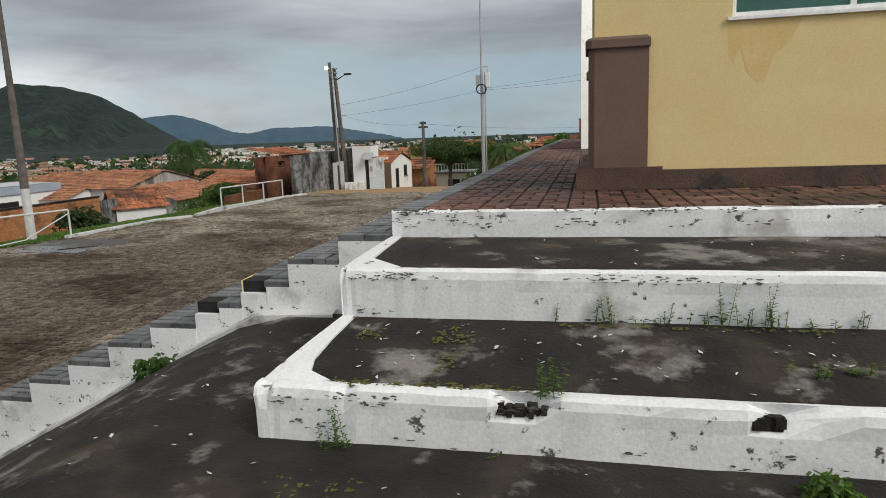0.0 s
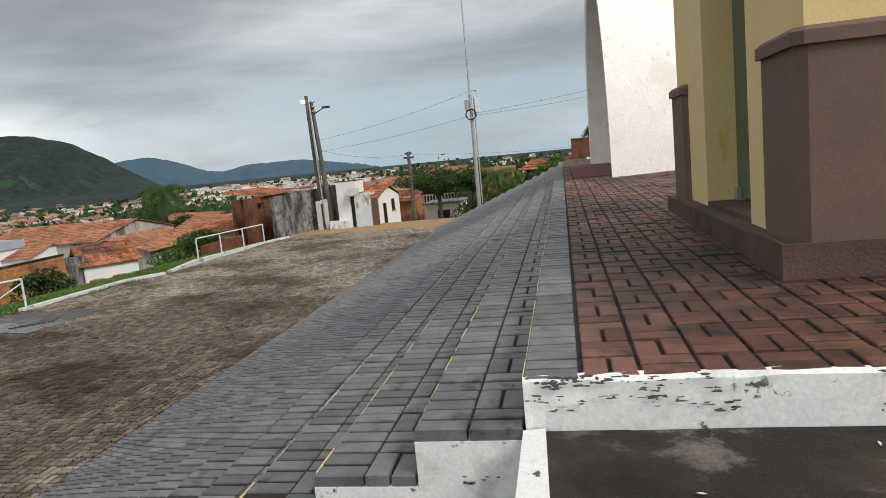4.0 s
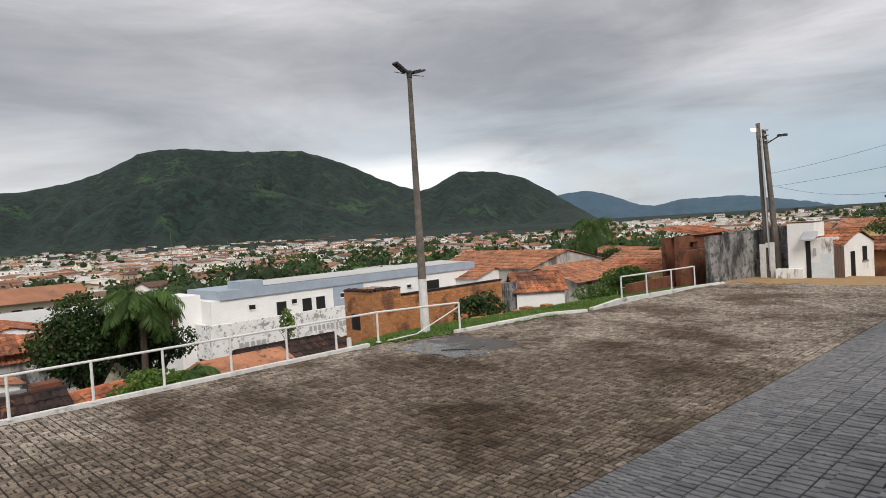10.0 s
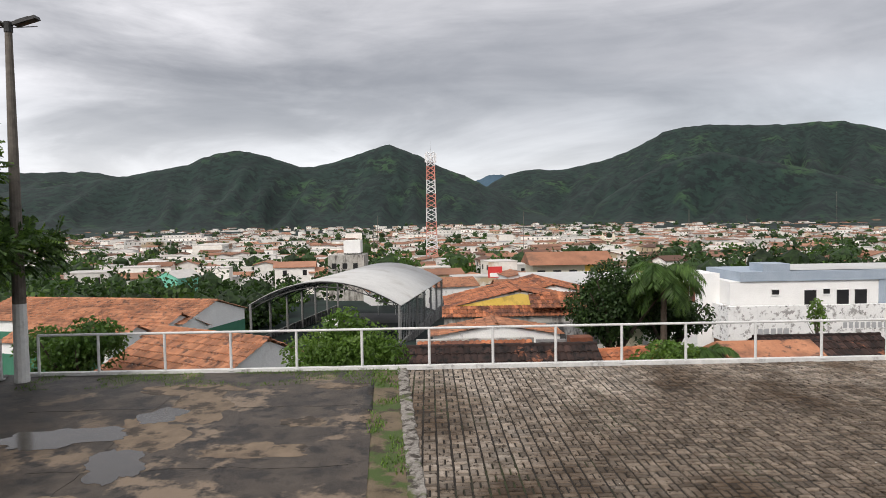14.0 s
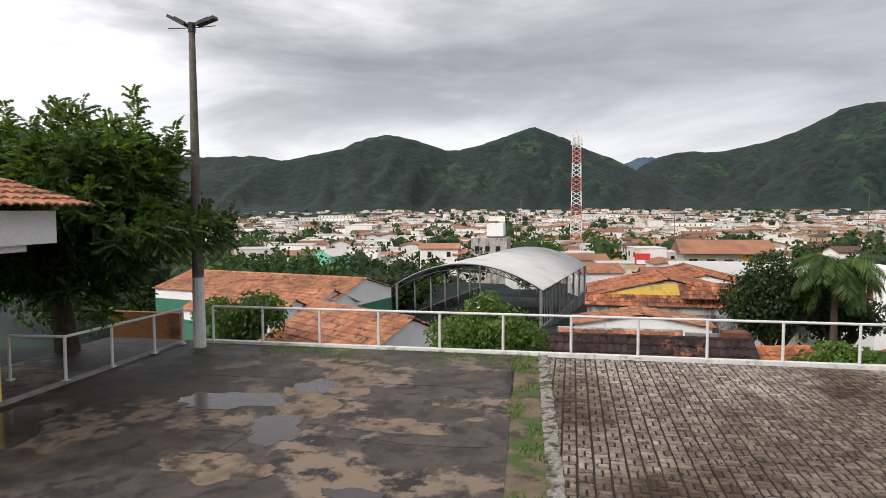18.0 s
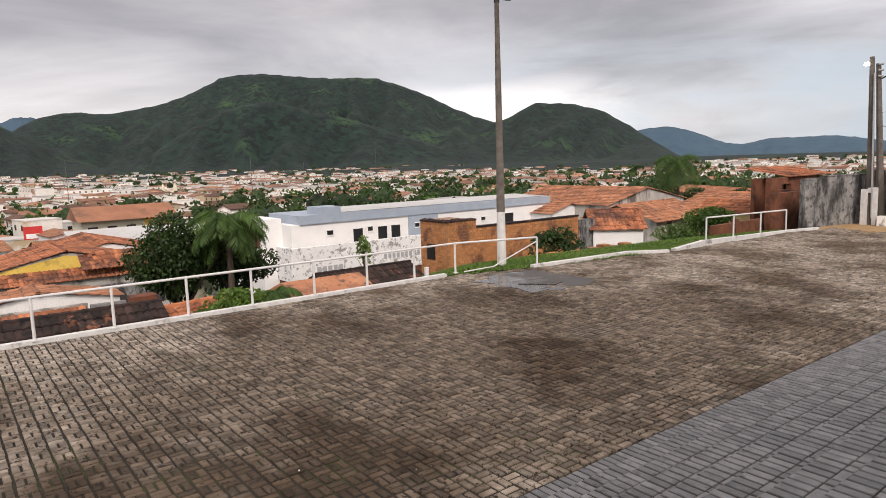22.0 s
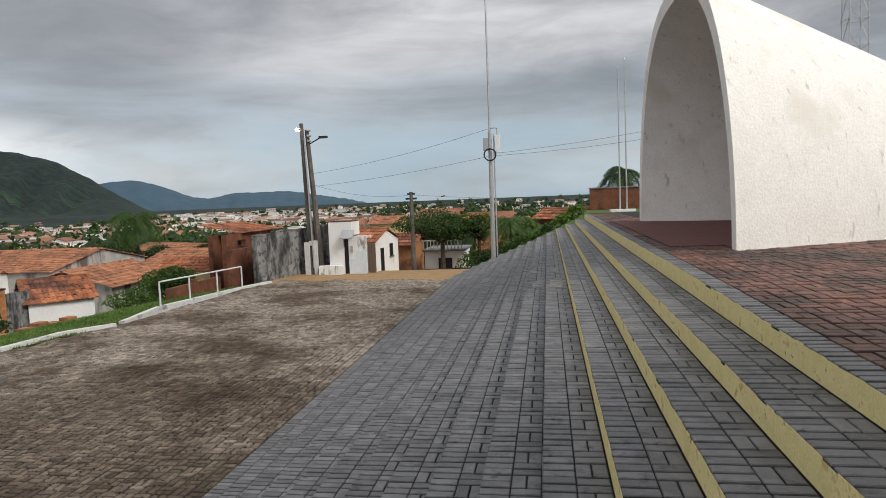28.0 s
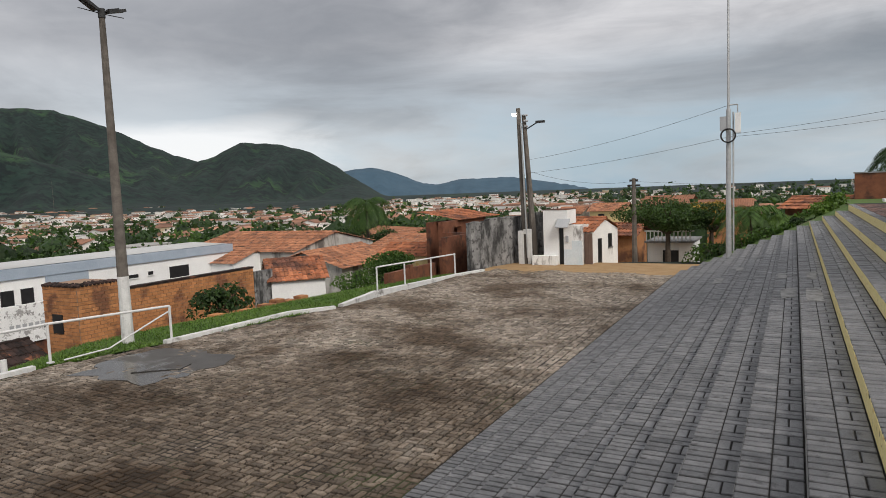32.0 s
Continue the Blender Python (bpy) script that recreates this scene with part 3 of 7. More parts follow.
def hill_z(az, rr):
    best = -60.0
    rough = noise.noise((az * 1.1, 0, 4)) * 0.14 + noise.noise((az * 3.3, 2, 9)) * 0.06
    for n, (rc, foot, run, knots) in enumerate(RIDGES):
        if not knots[0][0] < az < knots[-1][0]:
            continue
        top = math.tan(radians(crest(az, knots) + rough)) * rc + 9
        if rr <= rc:
            u = max(0.0, (rr - foot) / (rc - foot))
            gully = noise.ridged_multi_fractal((az * 0.34 + n * 7 + 0.8 * u, u * 0.9, n), 0.9, 2.1, 4, 1.0, 2.0)
            v = top * u ** 1.2 - top * math.sin(math.pi * min(1, u)) * (0.34 - 0.20 * min(gully, 2.0))
        else:
            v = top * math.exp(-((rr - rc) / run) ** 2)
        best = max(best, v - 8)
    return best


def ground_sheet():
    """One sheet in rings round the hilltop, from the steps out to the horizon."""
    g = Geo()
    radii = [0, 8, 14, 17, 18, 19.5, 22, 26, 31, 37, 45, 55, 68, 85, 110, 150, 200, 270, 360, 500, 700, 950, 1150] + [1200 + 40 * i for i in range(1, 55)] + [3450 + 90 * i for i in range(16)]
    az_list = [-180 + 4 * i for i in range(41)] + [-16 + 0.4 * i for i in range(370)] + [134 + 5 * i for i in range(10)]
    az_list = [a for a in az_list if a < 180]
    n = len(az_list)
    for rr in radii:
        for a in az_list:
            x, y = -rr * math.sin(radians(a)), rr * math.cos(radians(a))
            z = ground_z(x, y)
            if rr > 1000:
                k = min(1, (rr - 1000) / 150)
                z = max(z, hill_z(a, rr)) * k + z * (1 - k)
            g.v.append((x, y, z))
    for i in range(len(radii) - 1):
        for j in range(n):
            k = (j + 1) % n
            g.f.append((i * n + j, i * n + k, (i + 1) * n + k, (i + 1) * n + j))
    return g


GROUND_MAT = material("wooded_ground", (0.0045, 0.0148, 0.0130), (0.0132, 0.0340, 0.0250), 0.95, 0.024, 0, 0.16,
                      stain=(0.034, 0.080, 0.028), stain_scale=0.0055, stain_at=(0.56, 0.72), stain2=((0.0035, 0.0095, 0.0095), 0.045, (0.49, 0.56)))
ground = tagged(new("ground", ground_sheet().mesh("ground", GROUND_MAT, True)), "green hillside, plain and wooded mountains", "ground", kind="structure")

# the blue in this base colour is the haze of distance, painted in
HAZE_WOODS = material("haze_woods", (0.042, 0.084, 0.122), (0.054, 0.100, 0.142), 0.95, 0.01, 0, 0.05)


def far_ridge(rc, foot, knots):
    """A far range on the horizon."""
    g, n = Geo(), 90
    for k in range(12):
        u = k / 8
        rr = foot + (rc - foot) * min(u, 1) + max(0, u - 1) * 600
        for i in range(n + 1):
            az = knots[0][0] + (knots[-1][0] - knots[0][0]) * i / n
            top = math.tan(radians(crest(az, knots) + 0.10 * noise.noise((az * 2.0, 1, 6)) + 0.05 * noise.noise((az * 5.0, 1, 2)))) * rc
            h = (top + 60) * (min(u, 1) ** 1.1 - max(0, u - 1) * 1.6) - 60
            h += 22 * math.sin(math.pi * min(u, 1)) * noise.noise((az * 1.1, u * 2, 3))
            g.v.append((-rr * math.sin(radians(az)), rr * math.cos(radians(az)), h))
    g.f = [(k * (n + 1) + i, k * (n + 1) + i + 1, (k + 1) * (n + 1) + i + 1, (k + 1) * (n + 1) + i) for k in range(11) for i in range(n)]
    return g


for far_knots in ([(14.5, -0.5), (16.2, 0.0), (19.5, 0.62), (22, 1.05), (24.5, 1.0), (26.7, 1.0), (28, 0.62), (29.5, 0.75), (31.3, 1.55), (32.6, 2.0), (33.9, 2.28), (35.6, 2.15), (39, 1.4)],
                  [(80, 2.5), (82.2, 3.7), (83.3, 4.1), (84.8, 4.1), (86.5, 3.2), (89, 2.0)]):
    solid("backdrop", far_ridge(4200, 3600, far_knots), HAZE_WOODS, "range of wooded hills on the horizon, coloured blue for haze", "hills", kind="structure", smooth=True)


def plaza_z(y):
    k = max(0.0, min(1.0, (y - 4) / 7))
    return 0.05 * k * k * (3 - 2 * k)


# --- stairway ---
stair = thing("stairway", "long flight of grey paver steps with yellow painted edges", "stairs", kind="structure")
body = Geo()
for k in range(STEPS):
    top = -RISE * (k + 1) - 0.011
    body.box(-TREAD * (k + 1) + 0.0015, 0.02, -3.2, -TREAD * k, STAIR_END, top)
body.box(0.0, 0.02, -3.2, 0.22, 4.0, -0.012)
for i in range(14):
    body.box(0.0, 4.0 + 0.5 * i, -3.2, 0.22, 4.5 + 0.5 * i, plaza_z(4.0 + 0.5 * i) - 0.012)
body.box(0.0, 11.0, -3.2, 0.22, STAIR_END, 0.038)
part("step_core", body, JOINT, stair, "dark sandy bed under the pavers")
for k in range(STEPS):
    g = Geo()
    x, y, rng = -TREAD * k, 0.0, random.Random(k)
    while y < STAIR_END:                      # the edge wavers a little
        y2 = min(y + rng.uniform(0.06, 0.22), STAIR_END)
        w = max(0.0, rng.uniform(-0.006, 0.012))
        rise_top = plaza_z(y) if k == 0 else -RISE * k
        g.box(x - 0.001 - w * 0.1, y, -RISE * (k + 1) + 0.001, x + 0.001, y2, rise_top - rng.uniform(0.001, 0.012) - (0.014 if rng.random() < 0.06 else 0))
        y = y2
    part("riser", g, YELLOW_LINE if k < 4 else CONCRETE, stair, "yellow painted step edge" if k < 4 else "grey mortared step edge")
stair_white = Geo()
for k in range(STEPS):
    if k in (2, 3):
        stair_white.box(-TREAD * (k + 1) + 0.22, -0.035, -3.2, -TREAD * k, 0.021, -RISE * (k + 1) - 0.046)
        stair_white.box(-TREAD * (k + 1), -0.03, -3.2, -TREAD * (k + 1) + 0.22, 0.021, -RISE * (k + 1) - 0.10)
        continue
    stair_white.box(-TREAD * (k + 1), -0.035, -3.2, -TREAD * k, 0.021, -RISE * (k + 1) - 0.046)
part("end_wall", stair_white, LIMEWASH, stair, "whitewashed stepped end wall")

PAVER_L = TREAD / 2


def paver_sites():
    """Corner, size and height of each grey paver: a plain front row and a basket-weave back row on every tread."""
    for k in range(STEPS + 1):
        z = -RISE * k
        x0 = -TREAD * k
        for i in range(int(STAIR_END / 0.1025)):
            if k in (3, 4) and i < 2:
                continue                      # broken out at the end
            yield k, x0 + 0.003, 0.1025 * i - (0.032 if k else -0.003), PAVER_L, 0.1025, z if k else plaza_z(0.1025 * i)
        if k == 0:
            continue
        y, flip = -0.032, k % 2
        while y < STAIR_END - 0.21:
            if flip:
                for j in range(2):
                    yield k, x0 + PAVER_L, y + 0.1025 * j, PAVER_L, 0.1025, z
            else:
                for j in range(2):
                    yield k, x0 + PAVER_L + PAVER_L / 2 * j, y, PAVER_L / 2, 0.205, z
            y, flip = y + 0.205, not flip


def lay(sites, near, name, mat, parent, thick, gap=0.012, gap_y=0.023, bevel=0.005, wob=0.003):
    """Lays blocks: those for which near() holds as parts of their own, the rest in one mesh."""
    rng, rest, shared, made = random.Random(11), Geo(), {}, 0
    for tag, x, y, w, d, z in sites:
        dz = rng.uniform(-wob, wob)
        if made < 300 and near(tag, x, y):
            key = (round(w, 3), round(d, 3))
            if key not in shared:
                shared[key] = Geo().brick(0, 0, -thick, w - gap, d - gap_y, 0, bevel).mesh(name, mat)
            ob = new(name, shared[key])
            ob.parent, ob.location = parent, (x, y, z + dz)
            made += 1
        else:
            rest.brick(x, y, z - thick + dz, x + w - gap, y + d - gap_y, z + dz, bevel)
    stuff_mesh(name + "s", rest, mat, parent, "the further pavers of the same kind")


lay(paver_sites(), lambda k, x, y: 1 <= k <= 4 and 1.6 < y < 5.2, "paver", GREY_PAVER, stair, 0.05)

for k, y0, y1, xa, xb in ((4, 13.7, 15.2, 0.06, 0.34), (4, 16.1, 17.3, 0.10, 0.30), (5, 15.0, 16.2, 0.10, 0.40), (5, 17.4, 18.3, 0.02, 0.22), (9, 21.2, 22.4, 0.06, 0.36), (8, 22.6, 23.5, 0.12, 0.40)):
    z, x = -RISE * k, -TREAD * k
    rng = random.Random(k + int(y0 * 10))
    out = []
    for i in range(16):
        a = 2 * math.pi * i / 16
        s = rng.uniform(0.75, 1.0)
        out.append((x + (xa + xb) / 2 + (xb - xa) / 2 * s * max(-0.9, min(0.9, 1.4 * math.cos(a))), (y0 + y1) / 2 + (y1 - y0) / 2 * s * max(-0.95, min(0.95, 1.4 * math.sin(a))), z + 0.006))
    pg = Geo()
    pg.v = out + [(a, b, c - 0.006) for a, b, c in out]
    pg.f = [tuple(range(16))] + [(i, (i + 1) % 16, 16 + (i + 1) % 16, 16 + i) for i in range(16)]
    part("cement_patch", pg, PATCH, stair, "pale cement patch smeared on the step")

# --- plaza ---
plaza = thing("plaza_floor", "red block paving with dark stains on the upper plaza", "floor", kind="structure")
plaza_bed = Geo().box(0.225, 0.02, -3.0, 14, 4, -0.014)
for i in range(14):
    plaza_bed.box(0.225, 4.0 + 0.5 * i, -3.0, 14, 4.5 + 0.5 * i, plaza_z(4.0 + 0.5 * i) - 0.014)
plaza_bed.box(0.225, 11.0, -3.0, 14, 32, 0.036)
part("bed", plaza_bed, JOINT, plaza, "dark sandy joints")


def red_sites():
    col = 0
    x = 0.215
    while x < 7.6:
        y, flip = 0.01, col % 2
        end = 30.5 if x < 1.4 else 25.5 if x < 7.4 else 12.0
        while y < end:
            if not (x > 1.45 and 1.45 < y < 5.1) and not (x > 1.5 and y > 12.3 and y - 12.3 > (x - 1.2) * 0.56 + 0.1):
                if flip:
                    for j in range(2):
                        yield col, x, y + 0.1025 * j, 0.205, 0.1025, plaza_z(y)
                else:
                    for j in range(2):
                        yield col, x + 0.1025 * j, y, 0.1025, 0.205, plaza_z(y)
            y, flip = y + 0.205, not flip
        x, col = x + 0.205, col + 1


lay(red_sites(), lambda c, x, y: c < 5 and y < 5, "paver", RED_PAVER, plaza, 0.045, gap=0.016, gap_y=0.02, wob=0.005)

# --- terraces at the end of the stairs ---
terr = thing("terraces", "whitewashed low terrace walls with dark mossy cement tops", "terrace", kind="structure")
XE = 16.0


def terrace(front, corner, back, z_back, z_top, z_foot, edge):
    """One level: a dark top, a white front with a chipped rounded lip, and a white slanting end rim.
    corner: the outer front corner; back: the outer back corner; edge: the end of the dark top, from back to front."""
    x0, y0 = corner
    (xa, ya), (xe, ye) = edge[0], edge[-1]
    top = Geo()
    nx_ = 40
    for i in range(nx_ + 1):
        x = xe + (XE - xe) * (i / nx_) ** 1.6
        for j in range(5):
            y = ye + (ya - ye) * j / 4
            top.v.append((x, y, z_top + (z_back - z_top) * j / 4 - 0.004 + 0.010 * noise.noise((x * 1.3, y * 1.3, front))))
    for i in range(nx_):
        for j in range(4):
            top.f.append((i * 5 + j, (i + 1) * 5 + j, (i + 1) * 5 + j + 1, i * 5 + j + 1))
    n = len(top.v)
    slope = (z_back - z_top) / (ya - ye)
    top.v.extend([(px, py, z_top + slope * (py - ye) - 0.004) for px, py in edge] + [(xe, ya, z_back - 0.004)])
    top.f.append(tuple(range(n, n + len(edge) + 1)))
    part("top", top, TERRACE, terr, "dark stained cement top", smooth=True)
    w, rng = Geo(), random.Random(int(front * 7))
    n, lip = 90, ye - y0
    prof = [(0.0, z_foot - 0.3), (-0.010, z_top - 0.11), (-0.016, z_top - 0.045), (-0.006, z_top - 0.006), (0.018, z_top + 0.006), (lip * 0.6, z_top + 0.008), (lip, z_top + 0.002), (lip + 0.01, z_top - 0.1)]
    for i in range(n + 1):
        x = x0 + (XE - x0) * (i / n) ** 1.8
        chip = 0.055 if front == 2.0 and (1.0 < x < 1.2 or 2.0 < x < 2.13) else 0.022 if rng.random() < 0.10 else 0.0
        for q, (dy, z) in enumerate(prof):
            w.v.append((x, y0 + dy + rng.uniform(-0.004, 0.004) + chip * (2 <= q <= 4), z + rng.uniform(-0.003, 0.003) - chip * (3 <= q <= 4)))
    m = len(prof)
    for i in range(n):
        for j in range(m - 1):
            w.f.append((i * m + j, (i + 1) * m + j, (i + 1) * m + j + 1, i * m + j + 1))
    part("front_wall", w, LIMEWASH, terr, "whitewashed front wall with chipped edge", smooth=False)
    e = Geo()
    zr = z_top + 0.007
    outer_ = [back, ((back[0] * 0.6 + x0 * 0.4) - 0.01, back[1] * 0.6 + y0 * 0.4), ((back[0] * 0.25 + x0 * 0.75) - 0.012, back[1] * 0.25 + y0 * 0.75), (x0, y0 + 0.01)]
    k = len(outer_)
    e.v = [(px, py, zr - 0.006 + slope * (py - ye)) for px, py in outer_] + [(px - 0.004, py, z_foot - 0.5) for px, py in outer_] + [(px, py, zr + slope * (py - ye)) for px, py in edge] + [(px, py, zr - 0.08 + slope * (py - ye)) for px, py in edge]
    h = len(edge)
    e.f = [(i, i + 1, k + i + 1, k + i) for i in range(k - 1)] + [tuple(range(k)) + tuple(range(2 * k + h - 1, 2 * k - 1, -1))] + [(2 * k + i, 2 * k + i + 1, 2 * k + h + i + 1, 2 * k + h + i) for i in range(h - 1)]
    part("end_rim", e, LIMEWASH, terr, "whitewashed slanting rim")


upper = Geo()
rng = random.Random(3)
xs = [0.0 + (XE) * (i / 70) ** 1.5 for i in range(71)]
for x in xs:
    for dy, z in ((-0.004, -0.5), (-0.012, -0.10), (-0.008, -0.018), (0.01, -0.002), (0.03, -0.004), (0.03, -0.1)):
        upper.v.append((x, dy + rng.uniform(-0.006, 0.006), z + rng.uniform(-0.006, 0.004)))
for i in range(70):
    for j in range(5):
        upper.f.append((i * 6 + j, (i + 1) * 6 + j, (i + 1) * 6 + j + 1, i * 6 + j + 1))
part("top_wall", upper, LIMEWASH, terr, "whitewashed plaza edge with black mould specks")
terrace(1.0, (0.02, -1.11), (-0.01, -0.02), -0.19, -0.205, -0.47, [(0.07, -0.02), (0.09, -0.45), (0.11, -0.80), (0.36, -1.05)])
terrace(2.0, (-0.12, -1.90), (0.02, -1.12), -0.465, -0.577, -0.84, [(0.10, -1.12), (0.07, -1.40), (0.06, -1.62), (0.09, -1.74), (0.22, -1.82)])


def ramp_z(x, y):
    base = lerp_table(-x, [(-40, -0.84), (1.0, -0.77), (1.5, -1.0), (3.9, -2.27), (4.8, -2.43), (9, -2.45), (30, -2.45)])
    return base - 0.10 * max(0.0, min(1.0, (-y - 0.2) / 3)) * (1 if x > -4 else max(0, (x + 5)))


rg = Geo()
xs = [-6.4 + 0.4 * i for i in range(20)] + [1.8 + 1.0 * i for i in range(16)]
ys = [-14 + 1.0 * i for i in range(11)] + [-3.0 + 0.25 * i for i in range(12)] + [-0.02]
for x in xs:
    for y in ys:
        rg.v.append((x, y, ramp_z(x, y) + 0.02 * noise.noise((x * 2, y * 2, 1))))
for i in range(len(xs) - 1):
    for j in range(len(ys) - 1):
        a = i * len(ys) + j
        rg.f.append((a, a + len(ys), a + len(ys) + 1, a + 1))
solid("ramp_ground", rg, TERRACE, "dark stained cement apron sloping beside the steps", "ground", kind="structure", smooth=True)
kerb = Geo()
for (xa, xb) in zip([-0.45, -1.05, -1.5, -2.2, -3.0, -3.9], [-1.05, -1.5, -2.2, -3.0, -3.9, -4.8]):
    za, zb = ramp_z(xa, 0), ramp_z(xb, 0)
    kerb.add([(xa, -0.13, za - 0.1), (xa, -0.13, za + 0.025), (xa, 0.0, za + 0.05), (xb, -0.13, zb - 0.1), (xb, -0.13, zb + 0.025), (xb, 0.0, zb + 0.05)],
             [(0, 3, 4, 1), (1, 4, 5, 2)])
solid("wall_foot_trim", kerb, WHITE_KERB, "whitewashed kerb at the foot of the stepped wall", "trim", kind="structure")

# --- road ---
road = thing("road", "road of worn tan paving blocks with damp dark patches", "road", kind="structure")
ROAD_L = -5.74


def road_left(y):
    return lerp_table(y, [(-2, -16.35), (11.5, -16.35), (14.4, -15.6), (20.2, -14.45), (27.3, -14.1), (30.5, -13.3), (40, -12)])


def road_near(x):
    return -0.6 - 0.5 * (-8.8 - x) / 7.8 if x < -8.8 else -0.6


bed = Geo()
for i in range(34):
    y0, y1 = -1.2 + i, -0.2 + i
    bed.add([(road_left(y0), y0, ROAD_Z - 0.021), (ROAD_L + 0.3, y0, ROAD_Z - 0.021), (ROAD_L + 0.3, y1, ROAD_Z - 0.021), (road_left(y1), y1, ROAD_Z - 0.021)], [(0, 1, 2, 3)])
part("bed", bed, COBBLE_BED, road, "dark mossy joints between the blocks")


def cobble_sites():
    """Basket weave of worn blocks, a little out of line."""
    rng = random.Random(5)
    col = 0
    x = ROAD_L - 0.215
    while x > -16.4:
        y, flip = -1.2, col % 2
        while y < 30.6:
            if x > road_left(y) - 0.05 and y > road_near(x) - 0.05 and y < 29.6 + 1.2 * noise.noise((x * 0.4, 0, 3)):
                z = ROAD_Z + 0.018 * noise.noise((x * 0.8, y * 0.8, 0))
                ex, ey = rng.uniform(-0.005, 0.005), rng.uniform(-0.005, 0.005)
                for j in range(2):
                    s = rng.uniform(0.95, 1.0)
                    if flip:
                        yield col, x + ex, y + ey + 0.1075 * j, 0.215 * s, 0.1075, z
                    else:
                        yield col, x + ex + 0.1075 * j, y + ey, 0.1075, 0.215 * s, z
            y, flip = y + 0.215, not flip
        x, col = x - 0.215, col + 1


lay(cobble_sites(), lambda r_, x, y: -8.3 < x and 2.6 < y < 4.6, "road_block", COBBLE, road, 0.06, gap=0.028, gap_y=0.028, bevel=0.008, wob=0.006)

# --- concrete lot, grass strip, verges ---
lot = Geo()
nx, ny = 34, 36
for i in range(nx + 1):
    for j in range(ny + 1):
        x, y = -16.6 + 10.3 * i / nx, -12.5 + 11.4 * j / ny
        y = min(y, road_near(x) - 0.62)
        lot.v.append((x, y, ROAD_Z - 0.0015 + 0.001 * noise.noise((x, y, 0))))
for i in range(nx):
    for j in range(ny):
        a = i * (ny + 1) + j
        lot.f.append((a, a + ny + 1, a + ny + 2, a + 1))
lot_floor = solid("lot_floor", lot, LOT, "worn concrete lot with puddles and pale patches", "pavement", kind="structure", smooth=True)


def spill(name, mat, x, y, rx, ry, turn, z, seed, label):
    """A thin ragged patch lying on the lot."""
    g, n, c, d = Geo(), 110, math.cos(radians(turn)), math.sin(radians(turn))
    for lift in (z, ROAD_Z - 0.03):
        for i in range(n):
            a = 2 * math.pi * i / n
            u, v = math.cos(a), math.sin(a)
            q = 1 + 0.5 * noise.noise((u * 1.6, v * 1.6, seed)) + 0.17 * noise.noise((u * 4.0, v * 4.0, seed + 4)) + 0.09 * noise.noise((u * 11.0, v * 11.0, seed + 9))
            u, v = rx * u * q, ry * v * q
            g.v.append((x + u * c - v * d, y + u * d + v * c, lift))
    g.f = [tuple(range(n))] + [(i, (i + 1) % n, n + (i + 1) % n, n + i) for i in range(n)]
    part(name, g, mat, lot_floor, label)


for k, (x, y, rx, ry, turn) in enumerate(((-11.8, -5.0, 1.2, 0.50, 25), (-11.0, -3.1, 0.36, 0.78, 0), (-9.0, -5.1, 0.45, 0.75, -10), (-13.6, -4.7, 1.3, 0.5, 15), (-14.9, -5.4, 0.4, 1.15, 0), (-14.9, -2.3, 0.3, 0.5, 0), (-12.4, -2.6, 0.3, 0.34, 0))):
    spill("bare_patch", BARE_SLAB, x, y, rx, ry, turn, ROAD_Z + 0.0006 + 0.0003 * k, k, "bare tan patch where the dark skin has worn off")
for k, (x, y, rx, ry, turn) in enumerate(((-10.5, -4.9, 0.72, 0.42, 30), (-13.0, -5.2, 0.5, 0.36, 0), (-11.9, -6.4, 0.55, 0.85, 10), (-9.6, -9.2, 1.35, 0.7, 0), (-8.5, -3.0, 0.16, 0.4, 0))):
    spill("puddle", PUDDLE, x, y, rx, ry, turn, ROAD_Z + 0.0030 + 0.0003 * k, 20 + k, "shallow rain puddle that mirrors the sky")
rng = random.Random(17)
for pts in ([(-16.0 + 0.4 * i, -5.7 + 0.03 * i + rng.uniform(-0.05, 0.05)) for i in range(18)], [(-13.4 + rng.uniform(-0.05, 0.05), -1.8 - 0.4 * i) for i in range(16)], [(-10.3 + rng.uniform(-0.06, 0.06), -1.6 - 0.4 * i) for i in range(12)]):
    part("crack", Geo().path([(x, y, ROAD_Z - 0.003) for x, y in pts], 0.006, 4), JOINT, lot_floor, "ragged crack in the concrete")
strip = Geo()
for i in range(23):
    x0, x1 = -16.6 + 0.46 * i, -16.6 + 0.46 * (i + 1)
    strip.add([(x0, road_near(x0) - 0.66, ROAD_Z - 0.012), (x1, road_near(x1) - 0.66, ROAD_Z - 0.012), (x1, road_near(x1) - 0.05, ROAD_Z - 0.008), (x0, road_near(x0) - 0.05, ROAD_Z - 0.008)], [(0, 1, 2, 3)])
solid("grass_strip", strip, STRIP_GROUND, "narrow grassy joint between lot and road", "ground", kind="structure")
edging = Geo()
for i in range(180):
    x = -16.35 + 0.043 * i
    for dy, dz in ((-0.11, -0.03), (-0.10, 0.016), (-0.04, 0.026), (0.05, 0.030), (0.11, 0.026), (0.13, -0.03)):
        wob = noise.noise((x * 5, dy * 20, 2)) + 0.6 * noise.noise((x * 17, dy * 30, 5))
        edging.v.append((x, road_near(x) + dy + 0.030 * wob, ROAD_Z + dz + 0.010 * noise.noise((x * 14, dy * 40, 9))))
for i in range(179):
    for j in range(5):
        edging.f.append((i * 6 + j, i * 6 + 6 + j, i * 6 + 7 + j, i * 6 + 1 + j))
solid("road_edging", edging, EDGING, "crumbling pale cement edging between grass strip and road blocks", "kerb", kind="structure")
verge = Geo()
